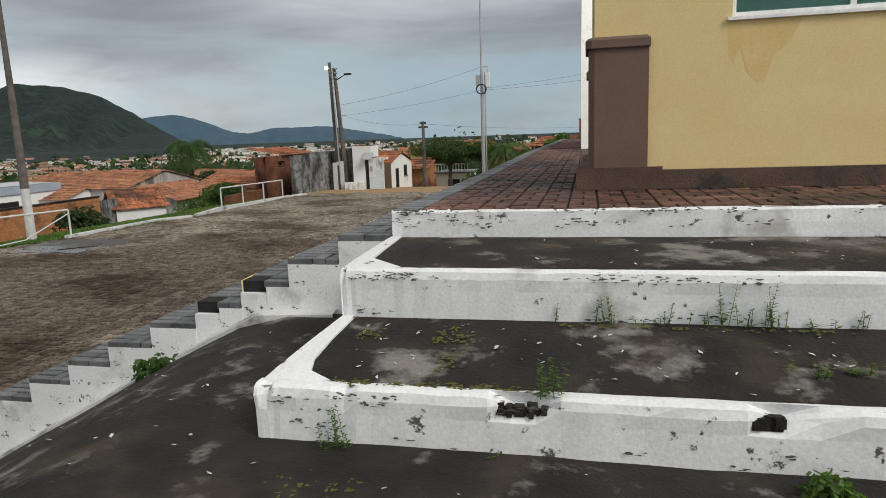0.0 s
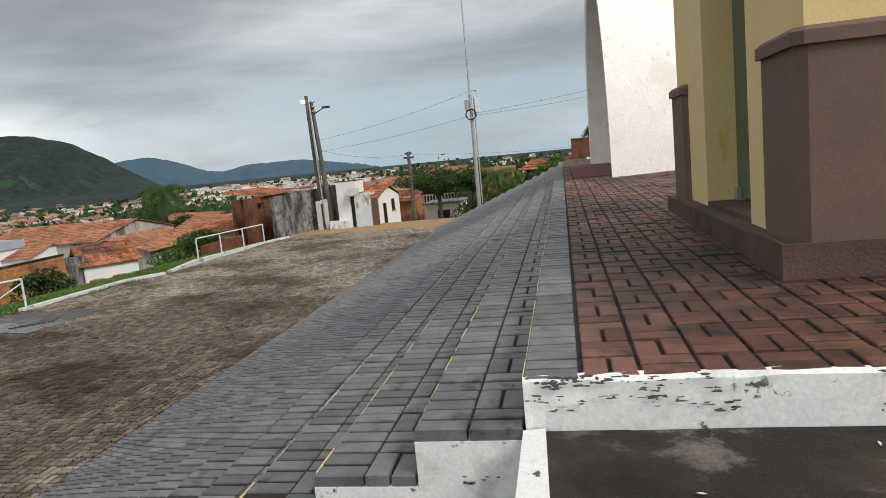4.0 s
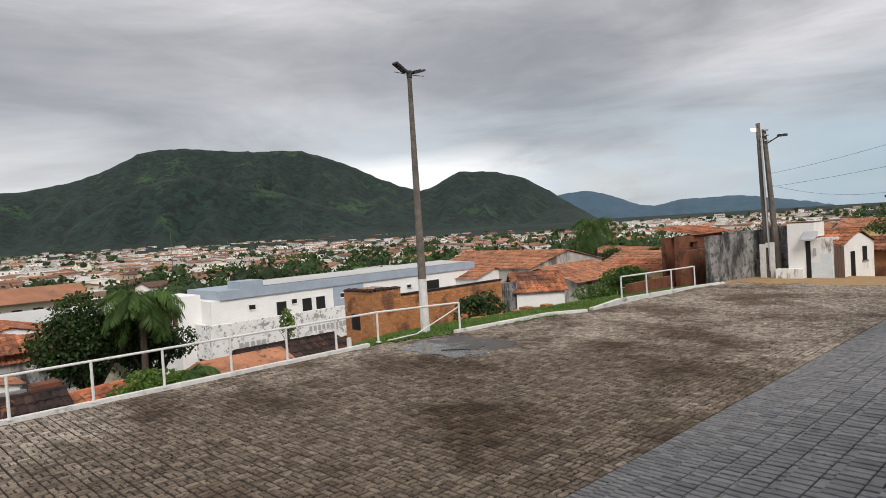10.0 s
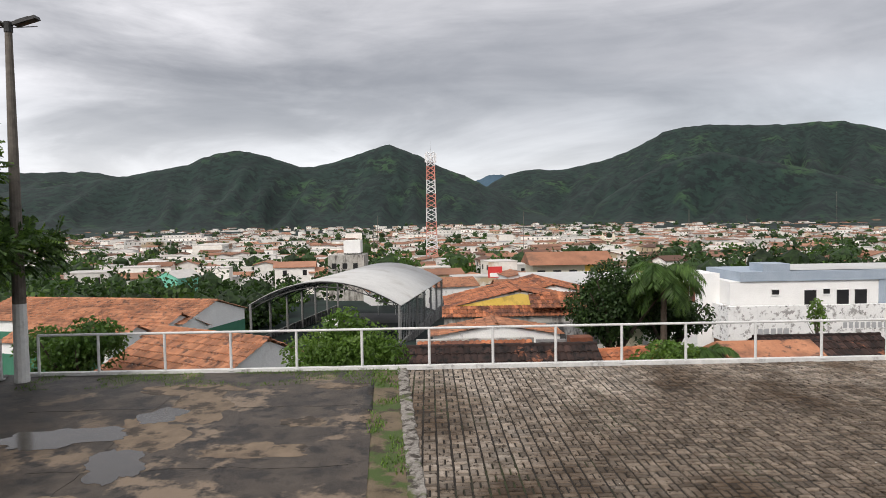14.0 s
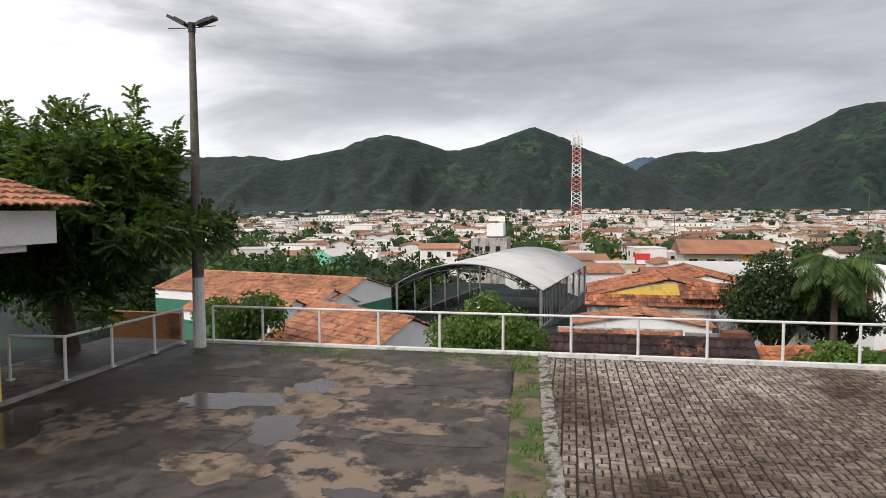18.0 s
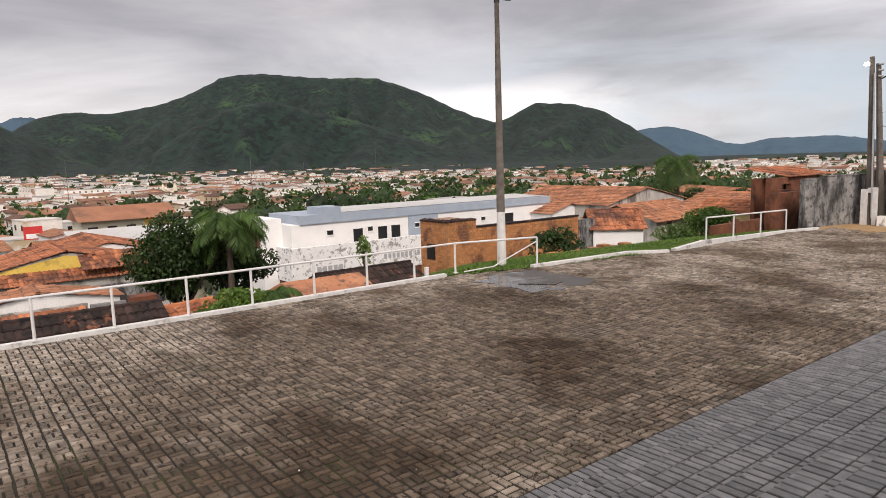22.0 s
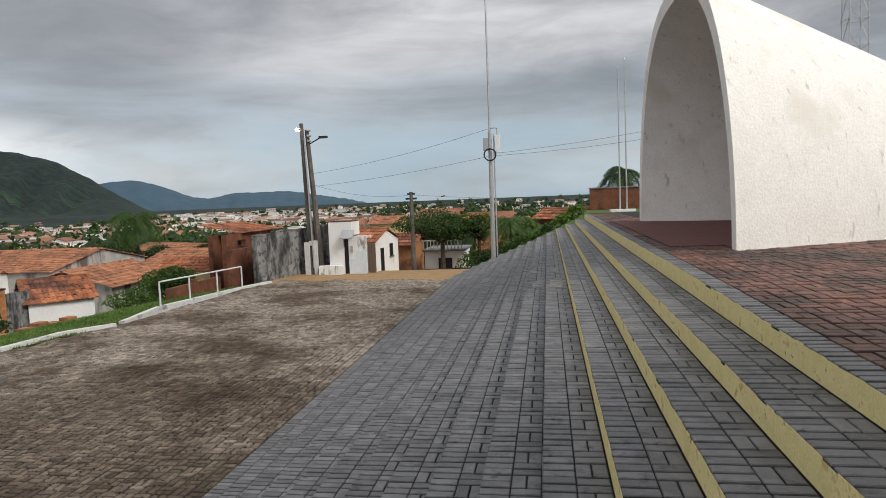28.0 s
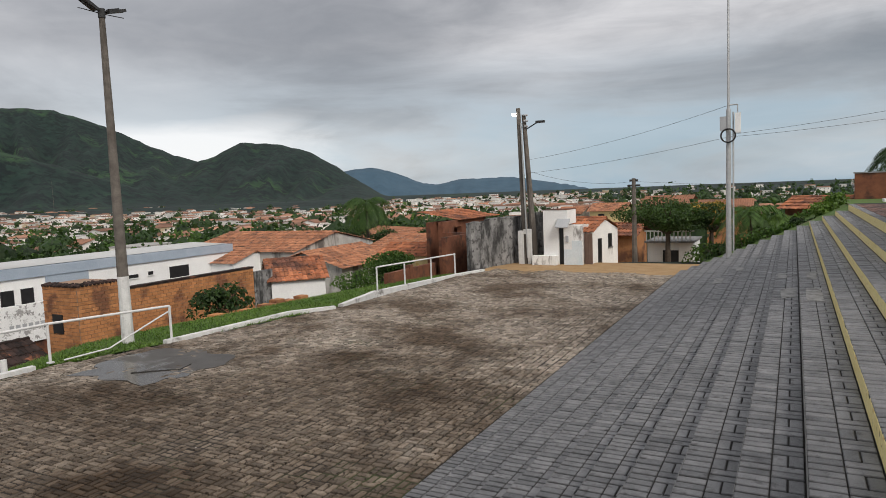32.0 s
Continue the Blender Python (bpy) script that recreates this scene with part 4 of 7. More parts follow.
VERGE = [(11.2, -16.4, -19.0), (13, -16.1, -20.5), (14.4, -15.65, -21.5), (17, -15.2, -21.5), (20.2, -14.6, -21), (23, -14.95, -20), (26, -14.5, -19), (29, -14.0, -17)]
for y, xa, xb in VERGE:
    for f in (0, 0.33, 0.66, 1):
        verge.v.append((xa + (xb - xa) * f, y, ROAD_Z - 0.02 - 0.9 * f * f - (0 if f < 1 else 1.5)))
for i in range(len(VERGE) - 1):
    for j in range(3):
        verge.f.append((i * 4 + j, i * 4 + j + 1, i * 4 + j + 5, i * 4 + j + 4))
solid("verge", verge, GRASS_GROUND, "bright green grass bank below the road edge", "ground", kind="structure", smooth=True)
dirt = Geo()
for i in range(13):
    x0, x1 = -14.0 + 0.75 * i, -13.25 + 0.75 * i
    z0 = ROAD_Z - 0.018
    dirt.add([(x0, 28.8, z0), (x1, 28.8, z0), (x1, 33.0, z0 + 0.02), (x0, 33.0, z0 + 0.02), (x1, 40.0, z0 - 0.8), (x0, 40.0, z0 - 0.8)], [(0, 1, 2, 3), (3, 2, 4, 5)])
solid("dirt_ground", dirt, DIRT, "orange dirt at the end of the cobbles", "ground", kind="structure")
grass_top = Geo()
for i in range(12):
    y0, y1 = 31.0 + i * 1.3, 32.3 + i * 1.3
    for xa, xb, za, zb in ((-5.2, -3.2, -2.40, -1.6), (-3.2, 0.2, -1.6, -0.10), (0.2, 15, -0.06, -0.02)):
        drop = 0.55 * max(0, y0 - 34) if xb < 0.1 else 0
        drop2 = 0.55 * max(0, y1 - 34) if xb < 0.1 else 0
        grass_top.add([(xa, y0, za - drop), (xb, y0, zb - (drop if xb < 0.1 else 0)), (xb, y1, zb - (drop2 if xb < 0.1 else 0)), (xa, y1, za - drop2)], [(0, 1, 2, 3)])
solid("grass_bank", grass_top, GRASS_GROUND, "grass beyond the far end of the steps", "ground", kind="structure")

# --- retaining kerb under the railing ---
kg = Geo()
kg.box(RAIL_X - 0.12, -9.6, -5.2, RAIL_X + 0.04, 11.4, ROAD_Z + 0.07)
part_kerb = solid("kerb", kg, WHITE_KERB, "whitewashed kerb along the road edge", "kerb", kind="structure")
kg = Geo()
for a, b in (((-15.65, 14.2), (-15.25, 18.4)), ((-15.25, 18.4), (-14.45, 19.6)), ((-14.45, 19.9), (-14.95, 22.6)), ((-14.95, 22.6), (-14.15, 27.6)), ((-14.15, 27.6), (-13.7, 29.2))):
    va, vb = Vector((*a, 0)), Vector((*b, 0))
    n = (vb - va).normalized().cross(Vector((0, 0, 1))) * 0.09
    z0, z1 = ROAD_Z - 0.3, ROAD_Z + 0.08
    kg.add([tuple((p + s * n)[:2]) + (z,) for p in (va, vb) for s in (-1, 1) for z in (z0, z1)], [(1, 3, 7, 5), (0, 1, 5, 4), (2, 3, 7, 6), (0, 1, 3, 2), (4, 5, 7, 6)])
solid("kerb", kg, WHITE_KERB, "low whitewashed kerb on the grass side of the road", "kerb", kind="structure")
lk = Geo()
lk.box(-16.4, -10.2, -4.0, -10.7, -10.05, ROAD_Z + 0.05)
solid("kerb", lk, CONCRETE, "grey concrete kerb under the side railing", "kerb", kind="structure")


# --- yellow building ---
bld = thing("yellow_building", "pale yellow rendered building with brown corner dados and green glass door", "building", kind="structure")
BX, BY0, BY1, BH = 1.42, 1.42, 5.12, 3.6
w = Geo()
w.box(BX, BY0, 0.12, BX + 0.35, 2.48, BH)
w.box(BX, 3.84, 0.12, BX + 0.35, BY1, BH)
w.box(BX, 2.48, 2.35, BX + 0.35, 3.84, BH)
w.box(BX + 0.35, BY1 - 0.25, 0.12, 9, BY1, BH)
part("front_wall", w, YELLOW_WALL, bld, "pale yellow rendered wall")
w = Geo()
w.box(BX + 0.35, BY0, 0.12, 2.5, BY0 + 0.25, BH)
w.box(2.5, BY0, 0.12, 4.3, BY0 + 0.25, 1.36)
w.box(2.5, BY0, 2.5, 4.3, BY0 + 0.25, BH)
w.box(4.3, BY0, 0.12, 9, BY0 + 0.25, BH)
w.box(8.7, BY0 + 0.25, 0.12, 9, BY1 - 0.25, BH)
part("side_wall", w, YELLOW_WALL, bld, "pale yellow rendered side wall with a water stain")
part("roof_slab", Geo().box(BX - 0.1, BY0 - 0.1, BH, 9.1, BY1 + 0.1, BH + 0.15), CONCRETE, bld)
part("inner_floor", Geo().box(BX + 0.35, BY0 + 0.25, 0.1, 8.7, BY1 - 0.25, 0.15), CONCRETE, bld)
b = Geo()
b.box(1.29, 1.36, 0, 9.1, BY0 + 0.02, 0.16)
b.box(1.29, BY0 + 0.02, 0, BX + 0.02, 5.25, 0.16)
b.box(1.27, 1.34, 0, 1.98, 1.36, 0.19).box(1.27, 1.36, 0, 1.29, 1.98, 0.19)
part("plinth", b, BROWN_BASE, bld, "worn brown plinth")
part("threshold", Geo().box(BX, 2.48, 0.1, BX + 0.36, 3.84, 0.2), BROWN_BASE, bld, "stone door threshold")
for ya, yb, xb in ((1.37, 1.98, 1.86), (4.55, 5.18, 1.86)):
    d = Geo()
    c = 0.05
    out = [(BX - 0.05 + c, ya), (xb, ya), (xb, yb), (BX - 0.05, yb), (BX - 0.05, ya + c)]
    vs = [(x, y, z) for z in (0.16, 1.20) for x, y in out]
    d.add(vs, [tuple(range(5)), tuple(range(5, 10))] + [(i, (i + 1) % 5, (i + 1) % 5 + 5, i + 5) for i in range(5)])
    o2 = [(BX - 0.075 + c, ya - 0.025), (xb + 0.01, ya - 0.025), (xb + 0.01, yb + 0.025), (BX - 0.075, yb + 0.025), (BX - 0.075, ya + c - 0.025)]
    vs = [(x, y, z) for z in (1.18, 1.245) for x, y in o2] + [((x - BX) * 0.96 + BX, y, 1.27) for x, y in out]
    d.add(vs, [tuple(range(5)), tuple(range(10, 15))] + [(i + 5 * s, (i + 1) % 5 + 5 * s, (i + 1) % 5 + 5 + 5 * s, i + 5 + 5 * s) for s in (0, 1) for i in range(5)])
    part("dado", d, BROWN_DADO, bld, "chocolate brown corner dado with moulded cap")
door = part("door", Geo().box(1.66, 2.48, 2.26, 1.70, 3.84, 2.34).box(1.66, 2.48, 0.2, 1.70, 2.51, 2.26), GREEN_FRAME, bld, "closed green tinted glass door")
part("fixed_panel", Geo().box(1.672, 3.06, 0.21, 1.682, 3.84, 2.26), GREEN_PANEL, door, "dark green fixed glass panel")
part("pane", Geo().box(1.673, 2.51, 0.22, 1.683, 3.045, 2.26), GREEN_GLASS, door).visible_shadow = False
part("handle", Geo().box(1.64, 3.0, 1.12, 1.66, 3.08, 1.24).tube((1.62, 3.04, 1.18), (1.62, 2.92, 1.20), 0.014).tube((1.62, 3.04, 1.18), (1.66, 3.04, 1.18), 0.012), STEEL, door, "chrome handle and lock")
for y in (3.79, 3.06):
    part("floor_clamp", Geo().box(1.64, y - 0.04, 0.2, 1.72, y + 0.04, 0.31), STEEL, door, "steel floor clamp")
win = part("window", Geo().box(2.5, BY0 + 0.06, 1.36, 4.3, BY0 + 0.12, 1.41).box(2.5, BY0 + 0.06, 2.45, 4.3, BY0 + 0.12, 2.5).box(2.5, BY0 + 0.06, 1.41, 2.54, BY0 + 0.12, 2.45).box(3.38, BY0 + 0.06, 1.41, 3.42, BY0 + 0.12, 2.45).box(4.26, BY0 + 0.06, 1.41, 4.3, BY0 + 0.12, 2.45), WHITE_PAINT, bld, "white framed window with green glass")
for xa, xb in ((2.54, 3.38), (3.42, 4.26)):
    part("pane", Geo().box(xa, BY0 + 0.085, 1.41, xb, BY0 + 0.095, 2.45), GREEN_GLASS, win).visible_shadow = False
part("sill", Geo().box(2.46, BY0 - 0.03, 1.34, 4.34, BY0 + 0.06, 1.365), WHITE_PAINT, win, "thin white sill")

wst = Geo()
wst.v = [(x, BY0 - 0.0015, z) for x, z in ((2.47, 1.335), (2.48, 1.06), (2.52, 1.00), (2.57, 1.12), (2.63, 0.92), (2.70, 0.86), (2.76, 0.84), (2.82, 1.05), (2.95, 1.16), (3.02, 1.335))]
wst.f = [tuple(range(10))]
part("water_stain", wst, WATER_STAIN, bld, "orange water stain run down the wall")

# --- white shell arch ---
shell = thing("shell_arch", "big whitewashed concrete shell with a tall open arch", "arch", kind="structure")
AY, AW, AH = 17.4, 5.25, 5.3


def arch_section(dx, thick=0.0, n=44):
    """The outline of the shell dx metres behind its mouth, from the near foot over the top to the far foot."""
    half, high = AW - 0.50 * dx - thick, AH - 0.49 * dx - thick
    out = []
    for i in range(n + 1):
        a = math.pi * i / n
        c, s = math.cos(a), math.sin(a)
        u = math.copysign(abs(c) ** 0.80, c)
        out.append((1.2 + dx, AY - half * u, high * s + (0.05 if s > 1e-6 else 0.0)))
    return out


def loft(sections):
    g = Geo()
    n = len(sections[0])
    for s in sections:
        g.v.extend(s)
    for i in range(len(sections) - 1):
        for j in range(n - 1):
            g.f.append((i * n + j, i * n + j + 1, (i + 1) * n + j + 1, (i + 1) * n + j))
    return g


outer = [arch_section(0.6 * i) for i in range(14)]
inner = [arch_section(0.02 + 0.6 * i, 0.32) for i in range(9)]
part("outer_shell", loft(outer), SHELL_WHITE, shell, "white rough plaster shell", smooth=True)
part("inner_shell", loft(inner), SHELL_WHITE, shell, "shaded white inner vault", smooth=True)
part("rim", loft([arch_section(0.0), arch_section(0.02, 0.32)]), SHELL_WHITE, shell, "thick plaster rim of the mouth")
back = Geo()
back.v = list(inner[-1])
back.f = [tuple(range(len(inner[-1])))]
part("back_wall", back, SHELL_WHITE, shell, "white back wall inside the vault")
back = Geo()
back.v = list(outer[-1])
back.f = [tuple(range(len(outer[-1])))]
part("rear_wall", back, SHELL_WHITE, shell)
part("floor", Geo().box(0.42, AY - 4.3, 0.02, 1.25, AY + 5.6, 0.063).add([(1.25, AY - 4.95, 0.063), (1.25, AY + 4.95, 0.063), (6.2, AY + 2.6, 0.063), (6.2, AY - 2.6, 0.063)], [(0, 1, 2, 3)]), SHELL_FLOOR, shell, "dark red painted floor")


# ---- makers of things ----
def tile_slope(length, run, drop, pitch_tile=0.21, row=0.36, amp=0.035):
    """A slope of clay tiles: along x from 0 to length, from the ridge at y 0 down to y = run, falling by drop; rows of half-round tiles."""
    g = Geo()
    ncol, nrow = max(2, int(length / pitch_tile)), max(2, int(run / row))
    prof = [(-0.04, -0.2), (0.16, 0.55), (0.35, 0.95), (0.5, 1.0), (0.65, 0.95), (0.84, 0.55), (1.04, -0.2)]
    rng, n, wide = random.Random(int(length * 100 + run * 7)), len(prof), length / ncol
    for r in range(nrow):
        for c in range(ncol):
            slip, skew, tip = rng.gauss(0, 0.016), rng.gauss(0, 0.010), abs(rng.gauss(0, 0.008))
            a = len(g.v)
            for end, lift, sx in ((r, 0.0, 0.0), (r + 1, 0.030 + tip, skew), (r + 1, 0.004, skew)):
                y = run * end / nrow + (slip if end > r else 0.0)
                z = -drop * end / nrow + lift
                g.v.extend([((c + p) * wide + sx, y, z + amp * h) for p, h in prof])
            for q in (a, a + n):
                g.f.extend([(q + i, q + i + 1, q + n + i + 1, q + n + i) for i in range(n - 1)])
    return g


def moved(geo, m):
    out = Geo()
    out.v, out.f = [tuple(m @ Vector(v)) for v in geo.v], geo.f
    return out


def plain_slope(length, run, drop):
    return Geo().add([(0, 0, 0), (length, 0, 0), (length, run, -drop), (0, run, -drop), (0, 0, -0.12), (length, 0, -0.12), (length, run, -drop - 0.12), (0, run, -drop - 0.12)],
                     [(0, 1, 2, 3), (4, 5, 6, 7), (0, 1, 5, 4), (1, 2, 6, 5), (2, 3, 7, 6), (3, 0, 4, 7)])


def house(x, y, top, rot, w, l, roof_h, base, wall_mat, roof_mat, label, tiles=True, openings=(), band=None, over=0.35, group="", gable_mat=None):
    """A gabled house. top: height of the ridge; the ridge runs along the house's own y, l long; w: width across; openings: (face, along, z, width, height)."""
    ob = thing("house", label, "house", pose(x, y, 0, 0, 0, rot), group)
    eave = top - roof_h
    walls = Geo().prism([(-w / 2, base), (w / 2, base), (w / 2, eave), (0, top - 0.06), (-w / 2, eave)], -l / 2, l / 2)
    wl_ = part("wall", walls, wall_mat, ob)
    if band:
        zb, mat = band
        part("wall_band", Geo().box(-w / 2 - 0.012, -l / 2 - 0.012, base, w / 2 + 0.012, l / 2 + 0.012, zb), mat, ob)
    if gable_mat:
        part("gable", Geo().prism([(-w / 2 + 0.2, eave + 0.05), (w / 2 - 0.2, eave + 0.05), (0, top - 0.2)], -l / 2 - 0.02, l / 2 + 0.02), gable_mat, ob)
    run, drop = w / 2 + over, roof_h * (w / 2 + over) / (w / 2)
    for s in (1, -1):
        base_g = tile_slope(l + 2 * over, run, drop) if tiles else plain_slope(l + 2 * over, run, drop)
        m = pose(0, -s * (l / 2 + over), top + 0.02, 0, 0, 90 if s > 0 else -90)
        part("roof", moved(base_g, m @ pose(0, 0, 0, 0, 0, 0)), roof_mat, ob, "clay tiled roof slope")
    if tiles:
        n = max(3, int((l + 2 * over) / 0.19))
        ridge = Geo().path([(0, -l / 2 - over + (l + 2 * over) * i / n, top + 0.0 + 0.018 * (i % 2)) for i in range(n + 1)], 0.095, 7)
        part("ridge", ridge, roof_mat, ob, "ridge tiles")
    # each opening is a near-black slab, its inner shade given by colour
    for face, along, z, ow, oh in openings:
        f = Geo()
        if face in ("+x", "-x"):
            sx = w / 2 if face == "+x" else -w / 2
            s = 1 if sx > 0 else -1
            f.box(sx - 0.05 * s, along - ow / 2, z, sx + 0.02 * s, along + ow / 2, z + oh)
            fr = Geo().box(sx, along - ow / 2 - 0.06, z - 0.06, sx + 0.05 * s, along + ow / 2 + 0.06, z)
        else:
            sy = l / 2 if face == "+y" else -l / 2
            s = 1 if sy > 0 else -1
            f.box(along - ow / 2, sy - 0.05 * s, z, along + ow / 2, sy + 0.02 * s, z + oh)
            fr = Geo().box(along - ow / 2 - 0.06, sy, z - 0.06, along + ow / 2 + 0.06, sy + 0.05 * s, z)
        wn_ = part("window" if oh < 1.6 else "door", f, OPENING_SHADE, ob, "near-black panel for the unlit opening")
        part("sill", fr, CONCRETE, wn_)
    return ob


def leaf_cloud(g, centre, radii, count, size, rng, droop=0.3):
    """Many small folded leaves in an uneven cloud."""
    cx, cy, cz = centre
    lumps = []
    for _ in range(max(14, min(46, count // 500))):
        u, v, s = rng.gauss(0, 1), rng.gauss(0, 1), rng.gauss(0, 1)
        k = rng.uniform(0.25, 0.78) / (math.sqrt(u * u + v * v + s * s) + 1e-6)
        lumps.append((u * k, v * k, s * k, rng.uniform(0.24, 0.40)))
    for _ in range(count):
        lx, ly, lz, lr = rng.choice(lumps)
        u, v, s = rng.gauss(0, 1), rng.gauss(0, 1), rng.gauss(0, 1)
        k = lr * (0.75 + 0.45 * rng.random()) / (math.sqrt(u * u + v * v + s * s) + 1e-6)
        p = Vector((cx + (lx + u * k) * radii[0], cy + (ly + v * k) * radii[1], cz + (lz + s * k) * radii[2]))
        d = Vector((rng.uniform(-1, 1), rng.uniform(-1, 1), rng.uniform(-1.1, 0.5) - droop)).normalized()
        side = d.cross(Vector((rng.uniform(-1, 1), rng.uniform(-1, 1), rng.uniform(-1, 1)))).normalized()
        ln, wd = size * rng.uniform(0.6, 1.3), size * rng.uniform(0.22, 0.36)
        mid = p + d * ln * 0.5
        n = len(g.v)
        g.v.extend([tuple(p), tuple(mid + side * wd), tuple(p + d * ln), tuple(mid - side * wd)])
        g.f.append((n, n + 1, n + 2, n + 3))


def sprig(g, p, d, ln, rng, leaf=0.09):
    """A feathery leaf: a stalk with leaflets on both sides."""
    d = d.normalized()
    side = d.cross(Vector((0, 0, 1)))
    side = side.normalized() if side.length > 0.05 else Vector((1, 0, 0))
    n = 7
    for i in range(n):
        q = p + d * ln * (i + 0.6) / n + Vector((0, 0, -0.25 * ln * (i / n) ** 2))
        for s in (1, -1):
            e = (side * s * 0.8 + d * 0.5 + Vector((0, 0, rng.uniform(-1.0, -0.25)))).normalized()
            w = d * leaf * 0.34
            k = len(g.v)
            g.v.extend([tuple(q - w), tuple(q + e * leaf * 0.5 - w * 1.1), tuple(q + e * leaf * 1.25), tuple(q + e * leaf * 0.5 + w * 1.1)])
            g.f.append((k, k + 1, k + 2, k + 3))


def limbs(g, base, tips, r, rng):
    for t in tips:
        mid = base.lerp(t, 0.5) + Vector((rng.uniform(-1.4, 1.4) * r, rng.uniform(-1.4, 1.4) * r, r))
        g.tube(base, mid, r, r * 0.65, 6, False)
        g.tube(mid, t, r * 0.65, r * 0.2, 6, False)


def tree(name, label, at, height, trunk_r, crown, leaves, size, mat, seed, crown_at=None, accent=None):
    """A tree: tapered trunk, limbs, a crown of leaves. crown: its half sizes; crown_at: its middle over the base."""
    rng = random.Random(seed)
    ob = thing(name, label, "tree" if name != "shrub" else "shrub", at)
    c = Vector(crown_at or (0, 0, height))
    g = Geo()
    fork = Vector((c.x * 0.4, c.y * 0.4, max(min(0.3, c.z * 0.4), (c.z - crown[2]) * 0.9)))
    g.tube((0, 0, -0.3 if c.z > 0.5 else -0.02), fork, trunk_r * 1.2, trunk_r * 0.8, 8, False)
    tips = [c + Vector((rng.uniform(-0.7, 0.7) * crown[0], rng.uniform(-0.7, 0.7) * crown[1], rng.uniform(-0.4, 0.6) * crown[2])) for _ in range(9)]
    limbs(g, fork, tips, trunk_r * 0.55, rng)
    part("trunk", g, BARK, ob)
    lv = Geo()
    leaf_cloud(lv, c, crown, leaves, size, rng)
    stuff_mesh("crown", lv, mat, ob)
    if accent:
        lv = Geo()
        leaf_cloud(lv, c + Vector((0, 0, crown[2] * 0.45)), (crown[0] * 0.9, crown[1] * 0.9, crown[2] * 0.55), leaves // 4, size, rng)
        stuff_mesh("blossom", lv, accent, ob)
    return ob


def palm(label, at, height, frond, n, mat, seed):
    rng = random.Random(seed)
    ob = thing("palm_tree", label, "palm tree", at)
    g = Geo()
    pts = [Vector((0.15 * math.sin(i * 0.5), 0.1 * i / 6, height * i / 6)) for i in range(7)]
    for i in range(6):
        g.tube(pts[i], pts[i + 1], 0.17 - 0.012 * i, 0.158 - 0.012 * i, 8, False)
    part("trunk", g, BARK, ob)
    lv = Geo()
    for i in range(n):
        a, lift = 2 * math.pi * i / n + rng.uniform(-0.2, 0.2), rng.uniform(-0.5, 1.1)
        out = Vector((math.cos(a), math.sin(a), 0))
        p, v = pts[-1].copy(), (out + Vector((0, 0, lift))).normalized()
        seg = frond / 14
        for s in range(14):
            q = p + v * seg
            side = v.cross(Vector((0, 0, 1))).normalized()
            wl2 = frond * 0.22 * math.sin(math.pi * (s + 1.5) / 16) + 0.04
            for e in (1, -1):
                for h in (0.0, 0.33, 0.67):
                    b = p.lerp(q, h)
                    tip = b + side * e * wl2 + v * wl2 * 0.45 + Vector((0, 0, -wl2 * rng.uniform(0.5, 1.1)))
                    k = len(lv.v)
                    lv.v.extend([tuple(b), tuple(b.lerp(tip, 0.5) + v * 0.027), tuple(tip), tuple(b.lerp(tip, 0.5) - v * 0.027)])
                    lv.f.append((k, k + 1, k + 2, k + 3))
            p = q
            v = (v + Vector((0, 0, -0.17))).normalized()
    stuff_mesh("fronds", lv, mat, ob)
    return ob


def weed(at, height, seed, n=3, mat=None):
    """A weed: a few upright stalks with pairs of small pointed leaves."""
    rng = random.Random(seed)
    ob = thing("weed", "small green weed growing from the wall foot", "plant", at, "weeds")
    g = Geo()
    for _ in range(n):
        lean = Vector((rng.uniform(-0.18, 0.18), rng.uniform(-0.22, 0.08), 1)) * height * rng.uniform(0.45, 1.0)
        foot = Vector((rng.uniform(-0.05, 0.05), rng.uniform(-0.03, 0.0), 0))
        g.tube(foot, foot + lean, 0.0022, 0.001, 4, False)
        m = max(4, int(lean.z / 0.020))
        for i in range(m):
            p = foot + lean * (0.15 + 0.85 * i / (m - 1))
            a = rng.uniform(0, 6.28)
            for h in (0, math.pi):
                e = Vector((math.cos(a + h), math.sin(a + h), rng.uniform(-0.1, 0.5))).normalized()
                s = e.cross(Vector((0, 0, 1))).normalized()
                ln = rng.uniform(0.018, 0.036) * (1.15 - 0.5 * i / m)
                k = len(g.v)
                g.v.extend([tuple(p), tuple(p + e * ln * 0.5 + s * ln * 0.24), tuple(p + e * ln), tuple(p + e * ln * 0.5 - s * ln * 0.24)])
                g.f.append((k, k + 1, k + 2, k + 3))
    part("foliage", g.raw("foliage", mat or LEAF_LIGHT), None, ob, kind="stuff")
    return ob


def rail_run(points, label, top=0.87, posts=None, group="railings"):
    """A railing of round tube: a top rail along the points, with a post at each of them."""
    ob = thing("railing", label, "railing", (0, 0, 0), group)
    part("top_rail", Geo().path([(x, y, z + top) for x, y, z in points], 0.03, 8), RAIL_PAINT, ob)
    for x, y, z in points:
        p = part("post", Geo().tube((x, y, z - 0.02), (x, y, z + top), 0.032, 0.032, 8), RAIL_PAINT, ob)
        part("foot_plate", Geo().box(x - 0.06, y - 0.06, z - 0.02, x + 0.06, y + 0.06, z + 0.012), RAIL_PAINT, p)
    return ob


